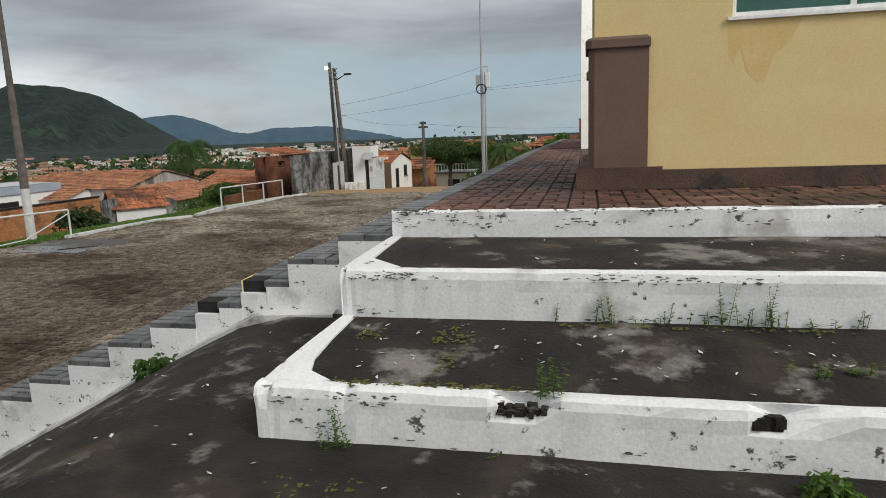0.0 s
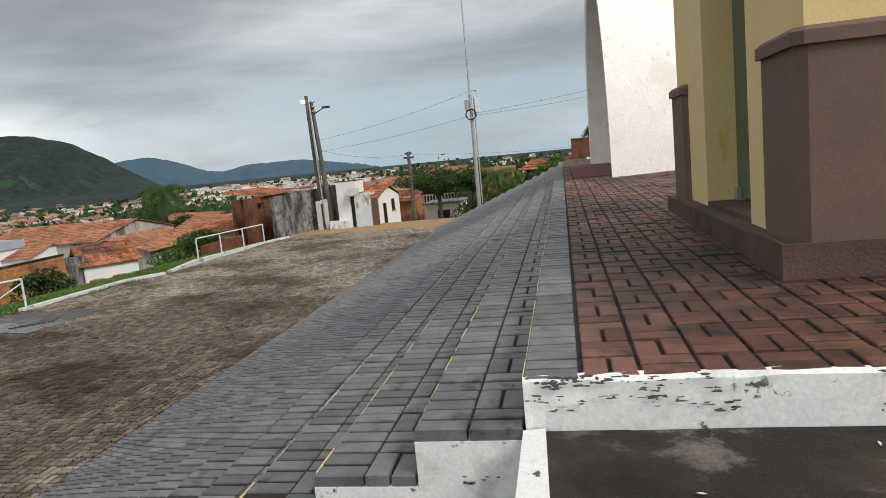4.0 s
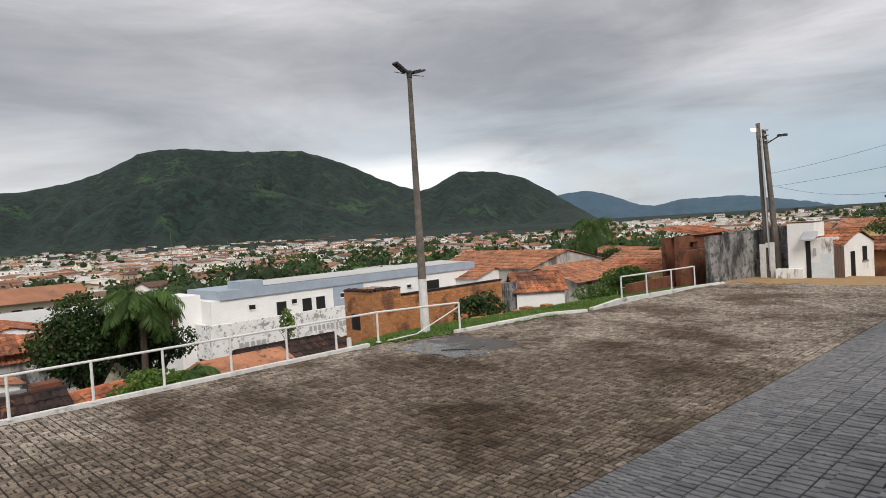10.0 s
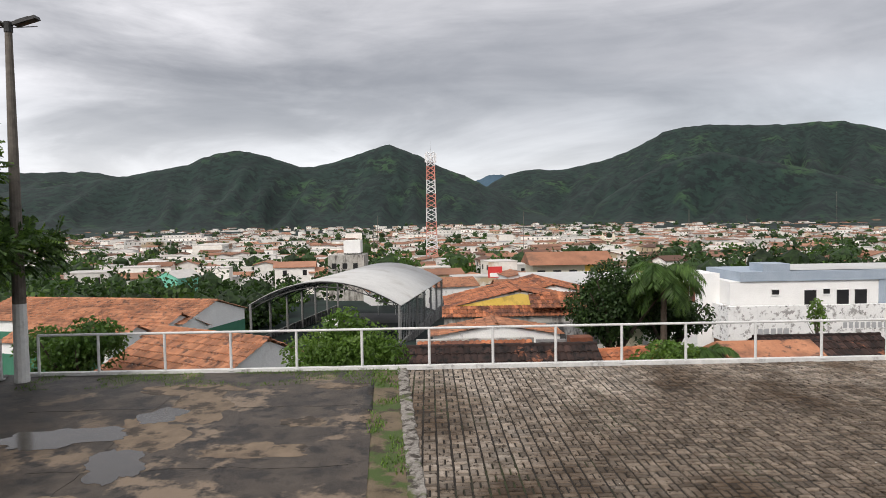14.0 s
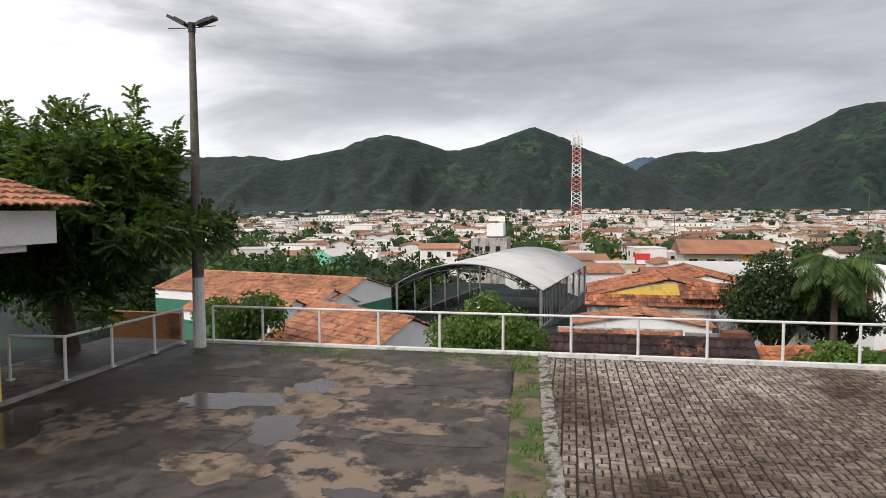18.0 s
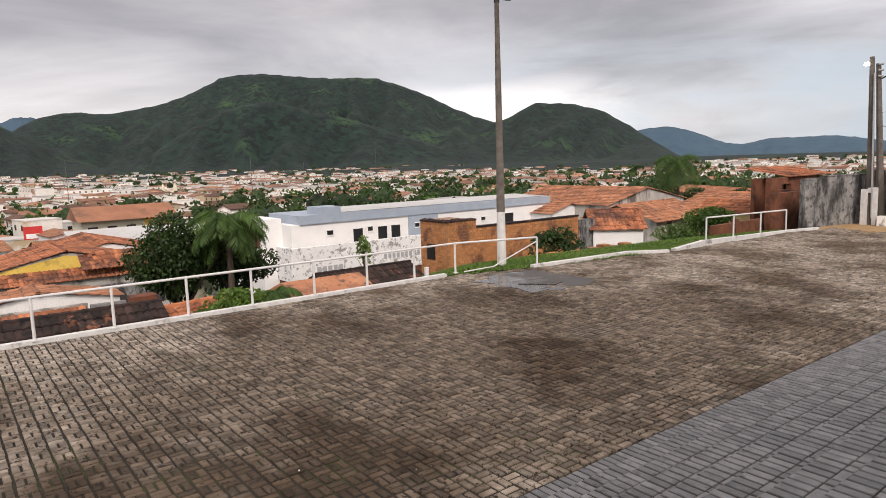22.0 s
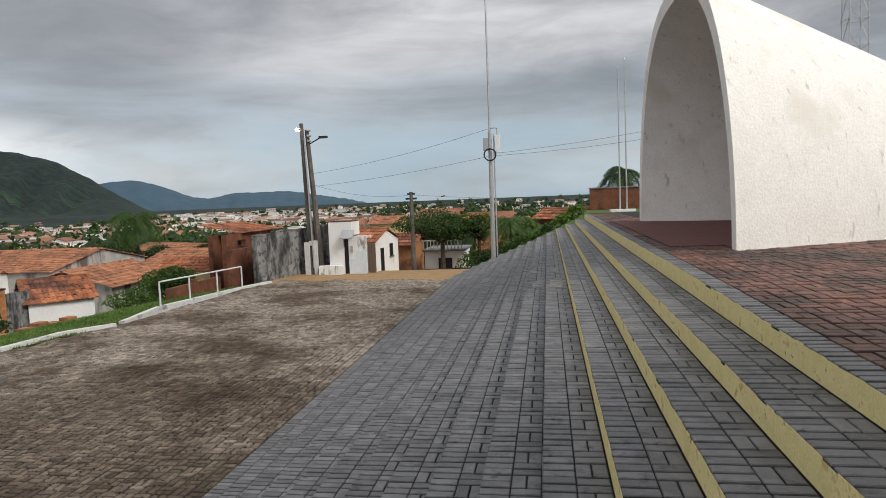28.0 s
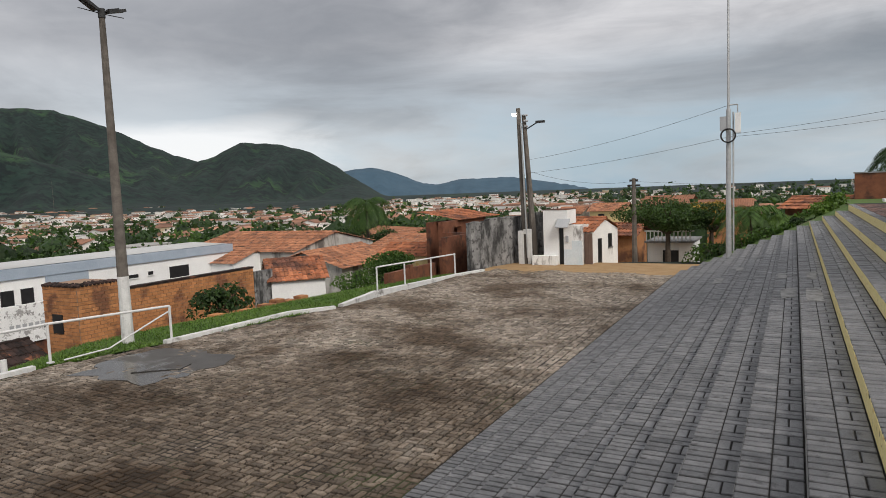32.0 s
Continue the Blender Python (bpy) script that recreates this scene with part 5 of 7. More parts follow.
def street_lamp(x, y, z, top, white_to, label):
    ob = thing("street_lamp", label, "street lamp", (x, y, z), "street lamps")
    h = top - z
    w = white_to - z
    r = lambda v: 0.155 - 0.085 * v / h
    part("white_base", Geo().tube((0, 0, -0.2), (0, 0, w), r(0), r(w), 12), WHITE_KERB, ob, "whitewashed lower pole")
    part("pole", Geo().tube((0, 0, w), (0, 0, h), r(w), r(h), 12), POLE_CONCRETE, ob, "stained concrete pole")
    part("collar", Geo().tube((0, 0, h - 0.1), (0, 0, h + 0.12), 0.09, 0.09, 10), DARK_METAL, ob)
    for s, lift in ((1, 0.16), (-1, 0.30)):
        arm = part("arm", Geo().tube((0, 0, h + 0.05), (0, s * 0.18, h + 0.05 + lift * 0.25), 0.03, 0.03, 6), DARK_METAL, ob)
        m = Matrix.Translation((0, s * 0.15, h + 0.06)) @ pose(0, 0, 0, math.degrees(math.atan2(lift * s, 0.55)) , 0, 0)
        part("lamp_head", Geo().box(-0.11, 0 if s > 0 else -0.50, -0.03, 0.11, 0.50 if s > 0 else 0, 0.04, m).box(-0.06, 0.05 if s > 0 else -0.35, 0.04, 0.06, 0.35 if s > 0 else -0.05, 0.075, m), DARK_METAL, arm, "flat dark lamp head")
        part("side_arm", Geo().tube((0, 0, h), (0, s * 0.62, h + 0.02), 0.012, 0.012, 5), DARK_METAL, ob)
    return ob


def cable(a, b, sag, label, r=0.006):
    a, b = Vector(a), Vector(b)
    pts = [a.lerp(b, i / 16) - Vector((0, 0, sag * 4 * (i / 16) * (1 - i / 16))) for i in range(17)]
    return solid("cable", Geo().path(pts, r, 5), CABLE, label, "cable", group="overhead cables")


# ---- road side ----
rail_run([(RAIL_X, y, ROAD_Z + 0.06) for y in (-9.35, -8.0, -6.5, -5.0, -3.5, -2.0, -0.45, 1.02, 2.48, 4.02, 5.52, 7.16, 8.72, 10.27, 11.75)] + [(-15.62, 14.38, ROAD_Z + 0.05)],
         "white painted steel tube railing along the road edge")
solid("rail_brace", Geo().path([(-15.62, 14.38, ROAD_Z + 0.8), (-16.1, 13.0, ROAD_Z + 0.12), (-16.3, 12.0, ROAD_Z + 0.06)], 0.02, 6), RAIL_PAINT, "bent white brace leaning on the end post", "railing brace")
rail_run([(-14.9, 22.7, ROAD_Z + 0.05), (-14.65, 24.2, ROAD_Z + 0.05), (-14.4, 25.8, ROAD_Z + 0.05), (-14.15, 27.4, ROAD_Z + 0.05)], "short white steel railing before the grey wall")
rail_run([(-16.0, -9.95, ROAD_Z + 0.04), (-14.93, -10.0, ROAD_Z + 0.04), (-13.57, -10.07, ROAD_Z + 0.04), (-12.32, -10.14, ROAD_Z + 0.04), (-12.2, -11.3, ROAD_Z + 0.04)], "white steel railing at the side of the concrete lot")
street_lamp(-16.95, 14.12, ROAD_Z - 0.1, 5.80, -0.77, "tall concrete street lamp with whitewashed foot and two dark heads")
street_lamp(-15.85, -9.40, ROAD_Z, 5.25, -0.72, "tall concrete street lamp beside the corner of the railing")
solid("stub_post", Geo().tube((-16.75, 10.95, -3.2), (-16.75, 10.95, ROAD_Z + 0.28), 0.07, 0.07, 8), WHITE_KERB, "short whitewashed stub post below the railing", "post")

# mast with radio boxes
mast = thing("antenna_mast", "slim galvanised mast with grey radio boxes and a coil of cable", "mast", (-3.82, 29.1, -1.7))
part("lower_tube", Geo().tube((0, 0, -0.2), (0, 0, 5.3), 0.10, 0.075, 12), STEEL, mast)
part("upper_tube", Geo().tube((0, 0, 5.3), (0, 0, 11.5), 0.045, 0.03, 8), STEEL, mast)
part("side_tube", Geo().tube((0.16, 0, 0.2), (0.16, 0, 5.2), 0.03, 0.03, 8), STEEL, mast)
part("radio_box", Geo().box(-0.28, -0.1, 4.55, -0.06, 0.1, 5.05), GREY_BOARD, mast, "grey radio box")
part("radio_box", Geo().box(0.22, -0.1, 4.45, 0.40, 0.08, 5.15), WHITE_PAINT, mast, "white radio box")
part("bracket", Geo().tube((0, 0, 5.45), (0.3, 0, 5.45), 0.025).tube((0.3, 0, 5.45), (0.3, 0, 5.1), 0.02), STEEL, mast)
ring = Geo()
for q in range(3):
    pts = [Vector((0.24 * math.cos(2 * math.pi * i / 18), -0.14 - 0.03 * q, 4.36 + 0.24 * math.sin(2 * math.pi * i / 18))) for i in range(19)]
    ring.path(pts, 0.028, 5)
part("cable_coil", ring, CABLE, mast, "coil of black cable")

# twin utility poles
up_ = thing("utility_pole", "pair of old concrete poles with a lit lamp", "utility pole", (-12.8, 32.2, ROAD_Z))
part("pole", Geo().box(-0.13, -0.1, -0.3, 0.13, 0.1, 0.2).tube((0, 0, 0), (-0.22, 0, 7.2), 0.17, 0.10, 8), POLE_CONCRETE, up_)
part("pole", Geo().tube((0.42, 0.1, -0.3), (0.0, 0.1, 6.9), 0.17, 0.10, 8), POLE_CONCRETE, up_)
part("conduit", Geo().tube((0.12, -0.19, 0.3), (-0.05, -0.14, 6.5), 0.035, 0.035, 6), STEEL, up_)
part("white_foot", Geo().box(-0.32, -0.22, -0.2, -0.06, 0.1, 1.55).box(0.14, -0.22, -0.2, 0.30, 0.1, 1.62).box(-0.06, -0.2, 1.4, 0.14, 0.08, 1.62), WHITE_KERB, up_, "whitewashed meter frame")
lampp = part("lamp_arm", Geo().tube((-0.2, 0, 6.95), (-0.36, -0.1, 6.9), 0.03, 0.03, 6), DARK_METAL, up_)
part("lamp", Geo().box(-0.46, -0.2, 6.84, -0.30, 0.0, 6.98), LAMP_GLOW, lampp, "lit white lamp")
part("street_arm", Geo().tube((0.05, 0.1, 6.2), (0.75, 0.1, 6.55), 0.03, 0.03, 6).box(0.6, 0.0, 6.47, 1.0, 0.2, 6.57), DARK_METAL, up_, "unlit lamp arm")
for z in (6.85, 6.6, 6.35):
    part("insulator", Geo().tube((0.06, -0.02, z), (0.24, -0.02, z), 0.045, 0.045, 8), GREY_BOARD, up_)
p3 = thing("utility_pole", "slim concrete pole with a small crossbar down the street", "utility pole", (-8.62, 36.0, -3.0))
part("pole", Geo().tube((0, 0, -0.3), (0, 0, 4.35), 0.14, 0.09, 8), POLE_CONCRETE, p3)
part("crossbar", Geo().box(-0.3, -0.05, 3.95, 0.3, 0.05, 4.05).box(-0.2, -0.05, 4.2, 0.2, 0.05, 4.3), DARK_METAL, p3)
cable((-12.7, 32.1, 2.35), (-3.82, 29.1, 3.74), 0.18, "thin black cable from the poles to the mast")
cable((-12.7, 32.1, 1.75), (-3.82, 29.1, 2.62), 0.12, "thin black cable strung low to the mast")
cable((-3.82, 29.1, 2.70), (9.0, 31.0, 4.6), 0.25, "black cable from the mast over the plaza")
cable((-3.82, 29.1, 2.62), (9.0, 32.0, 4.2), 0.30, "second cable from the mast over the plaza")
cable((-12.7, 32.1, 1.9), (-8.62, 36.0, 1.2), 0.3, "cable between the poles of the street")
cable((-8.62, 36.0, 1.2), (6.0, 60.0, 1.0), 0.4, "cable running away from the street pole")

# wall, white houses at the end of the road
gw = thing("grey_wall", "old grey boundary wall black with mould", "wall", pose(-14.42, 29.45, 0, 0, 0, -18.6))
part("wall", Geo().box(-0.2, 0, -5.5, 0.0, 3.75, -0.40).box(-0.2, 1.2, -0.40, 0.0, 3.75, -0.28), GREY_WALL, gw)
rng = random.Random(8)
for i in range(12):
    part("coping", Geo().box(-0.23, 0.02 + 0.31 * i, -0.40 if i < 4 else -0.28, 0.03, 0.31 + 0.31 * i, (-0.35 if i < 4 else -0.23) + rng.uniform(-0.02, 0.03)), GREY_WALL, gw)
part("end_wall", Geo().box(-13.2, 33.2, -4, -11.9, 33.4, -0.1, gw.matrix_basis.inverted()), GREY_WALL, gw)
wb = thing("white_wall", "whitewashed street wall with a dark doorway and grey canopy", "wall")
part("tall_wall", Geo().box(-11.88, 32.0, -3.5, -11.17, 33.4, -0.62).box(-11.88, 32.0, -0.62, -10.76, 33.4, 0.03), OLD_WHITE, wb)
part("low_wall", Geo().box(-10.93, 32.0, -3.5, -10.08, 32.2, -0.68).box(-11.17, 32.95, -3.5, -10.08, 33.1, -0.68).box(-11.17, 32.0, -0.75, -10.93, 32.2, -0.62), OLD_WHITE, wb)
part("blue_foot", Geo().box(-10.925, 31.985, -3.5, -10.07, 32.0, -1.75).box(-10.55, 31.985, -1.75, -10.07, 32.0, -1.35), PALE_BLUE, wb, "faded pale blue foot")
# a near-black sheet fills the doorway in place of its shade
part("doorway", Geo().box(-11.165, 32.12, -2.6, -10.935, 32.16, -0.75), OPENING_SHADE, wb, "near-black panel standing for the shade in the doorway")
part("meter", Geo().box(-10.82, 31.93, -1.42, -10.70, 32.0, -1.12), GREY_BOARD, wb, "small grey meter box")
part("canopy", Geo().prism([(31.62, -0.76), (32.0, -0.48), (32.0, -0.36), (31.62, -0.70)], -10.62, -11.2, Matrix(((0, 1, 0, 0), (1, 0, 0, 0), (0, 0, 1, 0), (0, 0, 0, 1)))), GREY_BOARD, wb)
part("foot", Geo().box(-12.35, 31.7, -2.7, -11.2, 32.0, -2.02), OLD_WHITE, wb, "yellowed low block at the wall's foot")
part("coping", Geo().box(-11.89, 31.99, 0.03, -10.75, 33.41, 0.06), DARK_BRICK, wb)
house(-10.54, 34.13, -0.46, 80.9, 3.0, 2.0, 0.56, -4.0, OLD_WHITE, RED_CLAY, "small whitewashed gabled house with stained edges and weathered tiles", openings=(("-y", 0.55, -1.85, 0.42, 0.64), ("-y", -0.62, -2.7, 0.40, 1.34)), over=0.10)
gate = thing("timber_gate", "brown plank gate between wall and house", "gate", (-10.07, 32.3, -2.6))
for i in range(3):
    part("plank", Geo().box(0.125 * i, 0, 0, 0.125 * i + 0.115, 0.05, 1.55), BROWN_DADO, gate)
house(-20.2, 79.0, -1.05, 90, 5.0, 3.6, 0.7, -8.5, YELLOW_WALL, CLAY, "small yellow house down the street with orange tiles", openings=(("-x", 0.5, -2.8, 0.7, 0.7),))
house(-24.6, 79.5, -1.4, 90, 5.0, 2.6, 0.6, -8.5, BARE_PLASTER, CLAY, "bare plaster house beside the yellow one")
house(-10.7, 42.8, -1.25, 85, 2.6, 2.0, 0.5, -5.5, BRICK, RED_CLAY, "small brick house down the street")
house(-13.4, 76.0, -0.35, 88, 6.0, 4.6, 0.75, -8.5, DARK_BRICK, TOWN_CLAY, "low house with a broad weathered tile roof behind the trees")
house(-8.2, 78.0, -0.95, 92, 5.0, 5.0, 0.6, -8.5, BRICK, TOWN_CLAY, "brick house with orange tiles behind the palms")
br = thing("balcony_house", "low house with a white balustrade under a tree", "house", (-7.5, 39.6, -3.0))
part("wall", Geo().box(-1.2, 0, -1.5, 1.1, 3.0, 0.9), OLD_WHITE, br)
part("slab", Geo().box(-1.3, -0.3, 0.9, 1.2, 3.1, 1.0), CONCRETE, br)
for i in range(12):
    part("baluster", Geo().tube((-1.2 + 0.2 * i, -0.2, 1.0), (-1.2 + 0.2 * i, -0.2, 1.5), 0.03, 0.03, 6), WHITE_PAINT, br)
part("handrail", Geo().box(-1.3, -0.25, 1.5, 1.2, -0.15, 1.57), WHITE_PAINT, br)
part("window", Geo().box(-0.4, -0.02, -0.2, 0.4, 0.02, 0.5), OPENING_SHADE, br)
tree("tree", "round dark tree with a clipped spreading crown", (-7.3, 37.5, -2.9), 2.5, 0.13, (3.0, 2.1, 0.85), 13000, 0.13, LEAF_TREE, 21, crown_at=(0, 0, 2.42))
tree("tree", "spreading tree with yellow blossom on its crown", (-5.4, 38.8, -3.2), 2.8, 0.12, (1.4, 1.3, 0.75), 4500, 0.13, LEAF_DEEP, 22, crown_at=(0, 0, 2.62), accent=LEAF_YELLOW)
palm("young palm with drooping fronds beyond the steps", (-3.6, 36.0, -3.0), 2.6, 2.0, 16, LEAF_MID, 23)
palm("small palm among the shrubs", (-1.9, 37.0, -2.6), 1.8, 1.8, 14, LEAF_LIGHT, 24)
for i, (x, y, z, s, m) in enumerate(((-4.6, 34.0, -2.6, 1.0, LEAF_DEEP), (-3.6, 34.4, -2.3, 1.1, LEAF_MID), (-2.4, 33.9, -1.7, 0.9, LEAF_MID), (-1.5, 34.4, -1.3, 0.8, LEAF_DEEP), (-0.6, 35.0, -0.7, 0.7, LEAF_LIGHT), (-0.2, 36.4, -0.5, 0.9, LEAF_LIGHT), (-3.0, 36.5, -2.6, 1.5, LEAF_DEEP), (-1.0, 37.5, -1.6, 1.3, LEAF_MID), (-5.2, 36.0, -3.0, 1.2, LEAF_MID))):
    tree("shrub", "dense green shrub beyond the far end of the steps", (x, y, z), 0.6 * s, 0.03, (0.95 * s, 0.8 * s, 0.6 * s), 900, 0.16, m, 30 + i, crown_at=(0, 0, 0.6 * s))

# flagpoles, brick wall and palm beyond the arch
for x, h in ((2.03, 7.1), (2.36, 7.5)):
    f = thing("flagpole", "bare thin white flagpole", "flagpole", (x, 36.0, -0.1), "flagpoles")
    part("pole", Geo().tube((0, 0, 0), (0, 0, h), 0.04, 0.022, 8), STEEL, f)
    part("finial", Geo().tube((0, 0, h), (0, 0, h + 0.08), 0.04, 0.01, 8), STEEL, f)
solid("flag_base", Geo().box(1.55, 35.6, -0.15, 2.75, 36.4, 0.06), LIMEWASH, "low whitewashed base of the flagpoles", "plinth")
mast = thing("lattice_mast", "thin galvanised lattice mast behind the white shell", "mast", (10.0, 29.3, 0.03))
for sx, sy in ((1, 1), (1, -1), (-1, -1), (-1, 1)):
    part("leg", Geo().tube((0.36 * sx, 0.36 * sy, 0), (0.30 * sx, 0.30 * sy, 12), 0.025, 0.025, 6), STEEL, mast)
    braces = Geo()
    for k in range(12):
        a, b = Vector((0.36 * sx, 0.36 * sy, k)), Vector((-0.36 * sy, 0.36 * sx, k + 1))
        braces.tube(a, b, 0.014, 0.014, 5, False).tube(a, (b.x, b.y, k), 0.014, 0.014, 5, False)
    part("brace", braces, STEEL, mast)
bw = thing("brick_wall", "red brick wall of a yard beyond the flagpoles", "wall")
part("wall", Geo().box(0.8, 40.0, -0.6, 9.0, 40.2, 1.16), DARK_BRICK, bw)
part("coping", Geo().box(0.75, 39.96, 1.16, 9.0, 40.24, 1.22), CONCRETE, bw)
house(-0.4, 41.5, 0.05, 60, 2.4, 2.6, 0.45, -1.6, DARK_BRICK, RED_CLAY, "tiny lean-to with weathered tiles by the brick wall")
palm("coconut palm behind the brick wall", (2.6, 43.0, -0.3), 2.3, 1.8, 10, LEAF_DEEP, 25)
palm("second coconut palm behind the brick wall", (3.3, 45.0, -0.3), 2.6, 1.9, 10, LEAF_DEEP, 26)

# ---- below the railing ----
def shoot(g, p, axis, n, ln, rng, leaf):
    """A branch tip: feathery leaves spread round it like an umbrella, hanging at their ends."""
    axis = axis.normalized()
    u = axis.cross(Vector((0.3, 0.2, 1))).normalized()
    v = axis.cross(u)
    for i in range(n):
        a, open_ = 2.4 * i + rng.uniform(-0.4, 0.4), rng.uniform(0.45, 1.25)
        d = axis * (1.15 - 0.55 * open_) + (u * math.cos(a) + v * math.sin(a)) * open_
        sprig(g, p + axis * (0.05 * (n - i) - 0.1), d, ln * rng.uniform(0.7, 1.15), rng, leaf)


# inner leaves get a darker green for the shade within the crown
big_tree = tree("tree", "big dark feathery tree behind the side railing", (-14.9, -12.2, -3.0), 4.2, 0.28, (2.2, 3.0, 1.9), 4200, 0.19, LEAF_DEEP, 41, crown_at=(0.1, -0.5, 3.8))
rng = random.Random(42)
feather, feather2 = Geo(), Geo()
for i in range(980):
    u, v, s = rng.gauss(0, 1), rng.gauss(0, 1), rng.gauss(0, 1)
    k = 1 / (math.sqrt(u * u + v * v + s * s) + 1e-6)
    u, v, s = u * k, v * k, s * k
    wobble = 0.80 + 0.55 * noise.noise((u * 1.9, v * 1.9, s * 1.9 + 5)) - 0.30 * rng.random() ** 2
    p = Vector((0.1 + u * 2.7 * wobble, -0.35 + v * 3.9 * wobble, 3.75 + s * 2.6 * wobble))
    if p.z < 1.5 + 0.6 * rng.random():
        continue
    axis = Vector((u + rng.uniform(-0.35, 0.35), v + rng.uniform(-0.35, 0.35), max(s, -0.2) * 0.8 + 0.45))
    # the share of lighter leaves grows towards the top
    shoot(feather2 if rng.random() < 0.20 + 0.35 * max(s, 0) else feather, p, axis, rng.randint(7, 11), 0.48, rng, 0.105)
for x, y, h in ((-14.6, -10.1, 3.75), (-14.7, -12.2, 3.6), (-14.5, -13.4, 3.55), (-14.9, -9.3, 3.0)):
    for i in range(4):
        q = Vector((14.9 + x, 12.2 + y, 3.0 + h - 1.2 + 0.27 * i))
        shoot(feather2, q, Vector((rng.uniform(-0.2, 0.2), rng.uniform(-0.2, 0.2), 1)), 7, 0.42 - 0.04 * i, rng, 0.09)
stuff_mesh("leaf_sprays", feather, LEAF_TREE, big_tree, "feathery outer leaf sprays")
stuff_mesh("leaf_sprays", feather2, LEAF_LIGHT, big_tree, "lighter leaf sprays, more of them towards the top")

shed = thing("kiosk", "white kiosk with yellow painted foot, grey shutter and clay tile roof", "kiosk", (0, 0, 0))
part("wall", Geo().box(-10.85, -14.5, -2.6, -7.2, -10.2, 0.2), WHITE_PAINT, shed, "white plaster wall")
part("yellow_foot", Geo().box(-10.87, -14.52, -2.6, -7.18, -10.18, -1.42), YELLOW_BAND, shed, "bright yellow painted foot")
part("fascia", Geo().box(-11.95, -15.4, 0.32, -6.4, -9.9, 0.92).box(-11.40, -15.2, 0.19, -6.6, -10.05, 0.32), WHITE_PAINT, shed, "white concrete eave")
part("shutter", Geo().box(-10.40, -10.2, -1.42, -8.2, -10.165, -0.14), GREY_BOARD, shed, "closed grey shutter")
for m, ln, run in ((pose(-12.35, -12.6, 1.85, 0, 0, 0), 6.6, 3.2), (pose(-5.75, -12.6, 1.85, 0, 0, 180), 6.6, 3.2)):
    part("roof", moved(tile_slope(ln, run, 0.85), m), CLAY, shed, "orange clay tiles")

house(-22.4, 1.5, -3.10, 0, 4.6, 6.2, 1.2, -7.5, GREY_WALL, OLD_CLAY, "house with a sooty black tile roof below the railing")
lw = thing("patched_lean_to", "row of patched lean-tos with pale ledge and old tiles", "shed")
part("ledge", Geo().box(-26.2, -0.95, -7.5, -26.0, 3.5, -3.48), BARE_PLASTER, lw, "pale plaster ledge")
part("roof", moved(tile_slope(4.3, 0.9, 0.38), pose(-25.98, -0.9, -3.55, 0, 0, 90) @ Matrix.Diagonal((1, -1, 1, 1))), RED_CLAY, lw, "strip of weathered tiles")
part("brick_pier", Geo().box(-24.6, 4.45, -7.0, -24.0, 5.25, -3.15), DARK_BRICK, lw, "bare brick pier")
part("block_wall", Geo().box(-25.0, 3.4, -7.0, -24.8, 4.45, -3.35), CONCRETE, lw, "bare block wall")
house(-23.0, 5.7, -3.42, 12, 3.4, 2.6, 0.7, -7.5, DARK_BRICK, RED_CLAY, "tiny shed with broken weathered tiles")
house(-26.3, -8.7, -3.10, -33, 7.0, 6.0, 1.6, -8.5, WHITE_PAINT, CLAY, "white house with a broad orange tile roof below the railing", openings=(("+x", 0, -6.4, 0.9, 0.9),), over=0.12)
house(-29.1, 2.3, -3.26, 90, 5.2, 2.0, 0.45, -9.0, OLD_WHITE, CLAY, "low pale gabled house with orange tiles", openings=(("-y", 0.8, -5.5, 0.9, 1.0),), over=0.15)
house(-43.0, 4.9, -3.10, 90, 8.6, 6.0, 1.0, -10.5, BARE_PLASTER, RED_CLAY, "house with a yellow gable over a mouldy wall", gable_mat=YELLOW_GABLE, over=0.12)
sk = thing("tiled_skirt_wall", "long mouldy yard wall under a strip of weathered tiles", "wall")
part("wall", Geo().box(-39.3, 0.4, -10.5, -39.0, 9.6, -4.52), BARE_PLASTER, sk, "mouldy pale plaster")
part("wall_stain", Geo().box(-38.996, 3.6, -6.2, -38.99, 9.55, -4.9), GREY_WALL, sk, "black mould on the plaster")
part("skirt_roof", moved(tile_slope(9.4, 1.15, 0.50), pose(-39.95, 0.3, -4.0, 0, 0, 90) @ Matrix.Diagonal((1, -1, 1, 1))), RED_CLAY, sk, "strip of weathered tiles")
part("cross_roof", moved(tile_slope(3.9, 1.5, 0.75), pose(-40.2, 5.4, -3.28, 0, 0, 90) @ Matrix.Diagonal((1, -1, 1, 1))), RED_CLAY, sk, "patched tile slope beside the gable")
house(-51.0, 8.1, -3.45, 90, 7.8, 9.0, 0.95, -11.0, WHITE_PAINT, RED_CLAY, "white gabled house with a brown tile edge", over=0.15)
lo = thing("long_shed", "long pale shed with a grey sheet roof", "building", (-60.0, 13.5, -12.0))
part("wall", Geo().box(-4, -5.2, 0, 0, 5.2, 7.2), CREAM, lo)
part("roof", Geo().add([(0.3, -5.4, 7.2), (0.3, 5.4, 7.2), (-4.2, 5.4, 8.1), (-4.2, -5.4, 8.1), (0.3, -5.4, 7.05), (0.3, 5.4, 7.05), (-4.2, 5.4, 7.95), (-4.2, -5.4, 7.95)], [(0, 1, 2, 3), (4, 5, 6, 7), (0, 1, 5, 4), (1, 2, 6, 5), (2, 3, 7, 6), (3, 0, 4, 7)]), SHEET, lo, "grey corrugated sheet roof")
yb_ = thing("apartment_house", "two-storey yellow and brick house with long tile roof", "house", (-84.0, 17.0, -15.0))
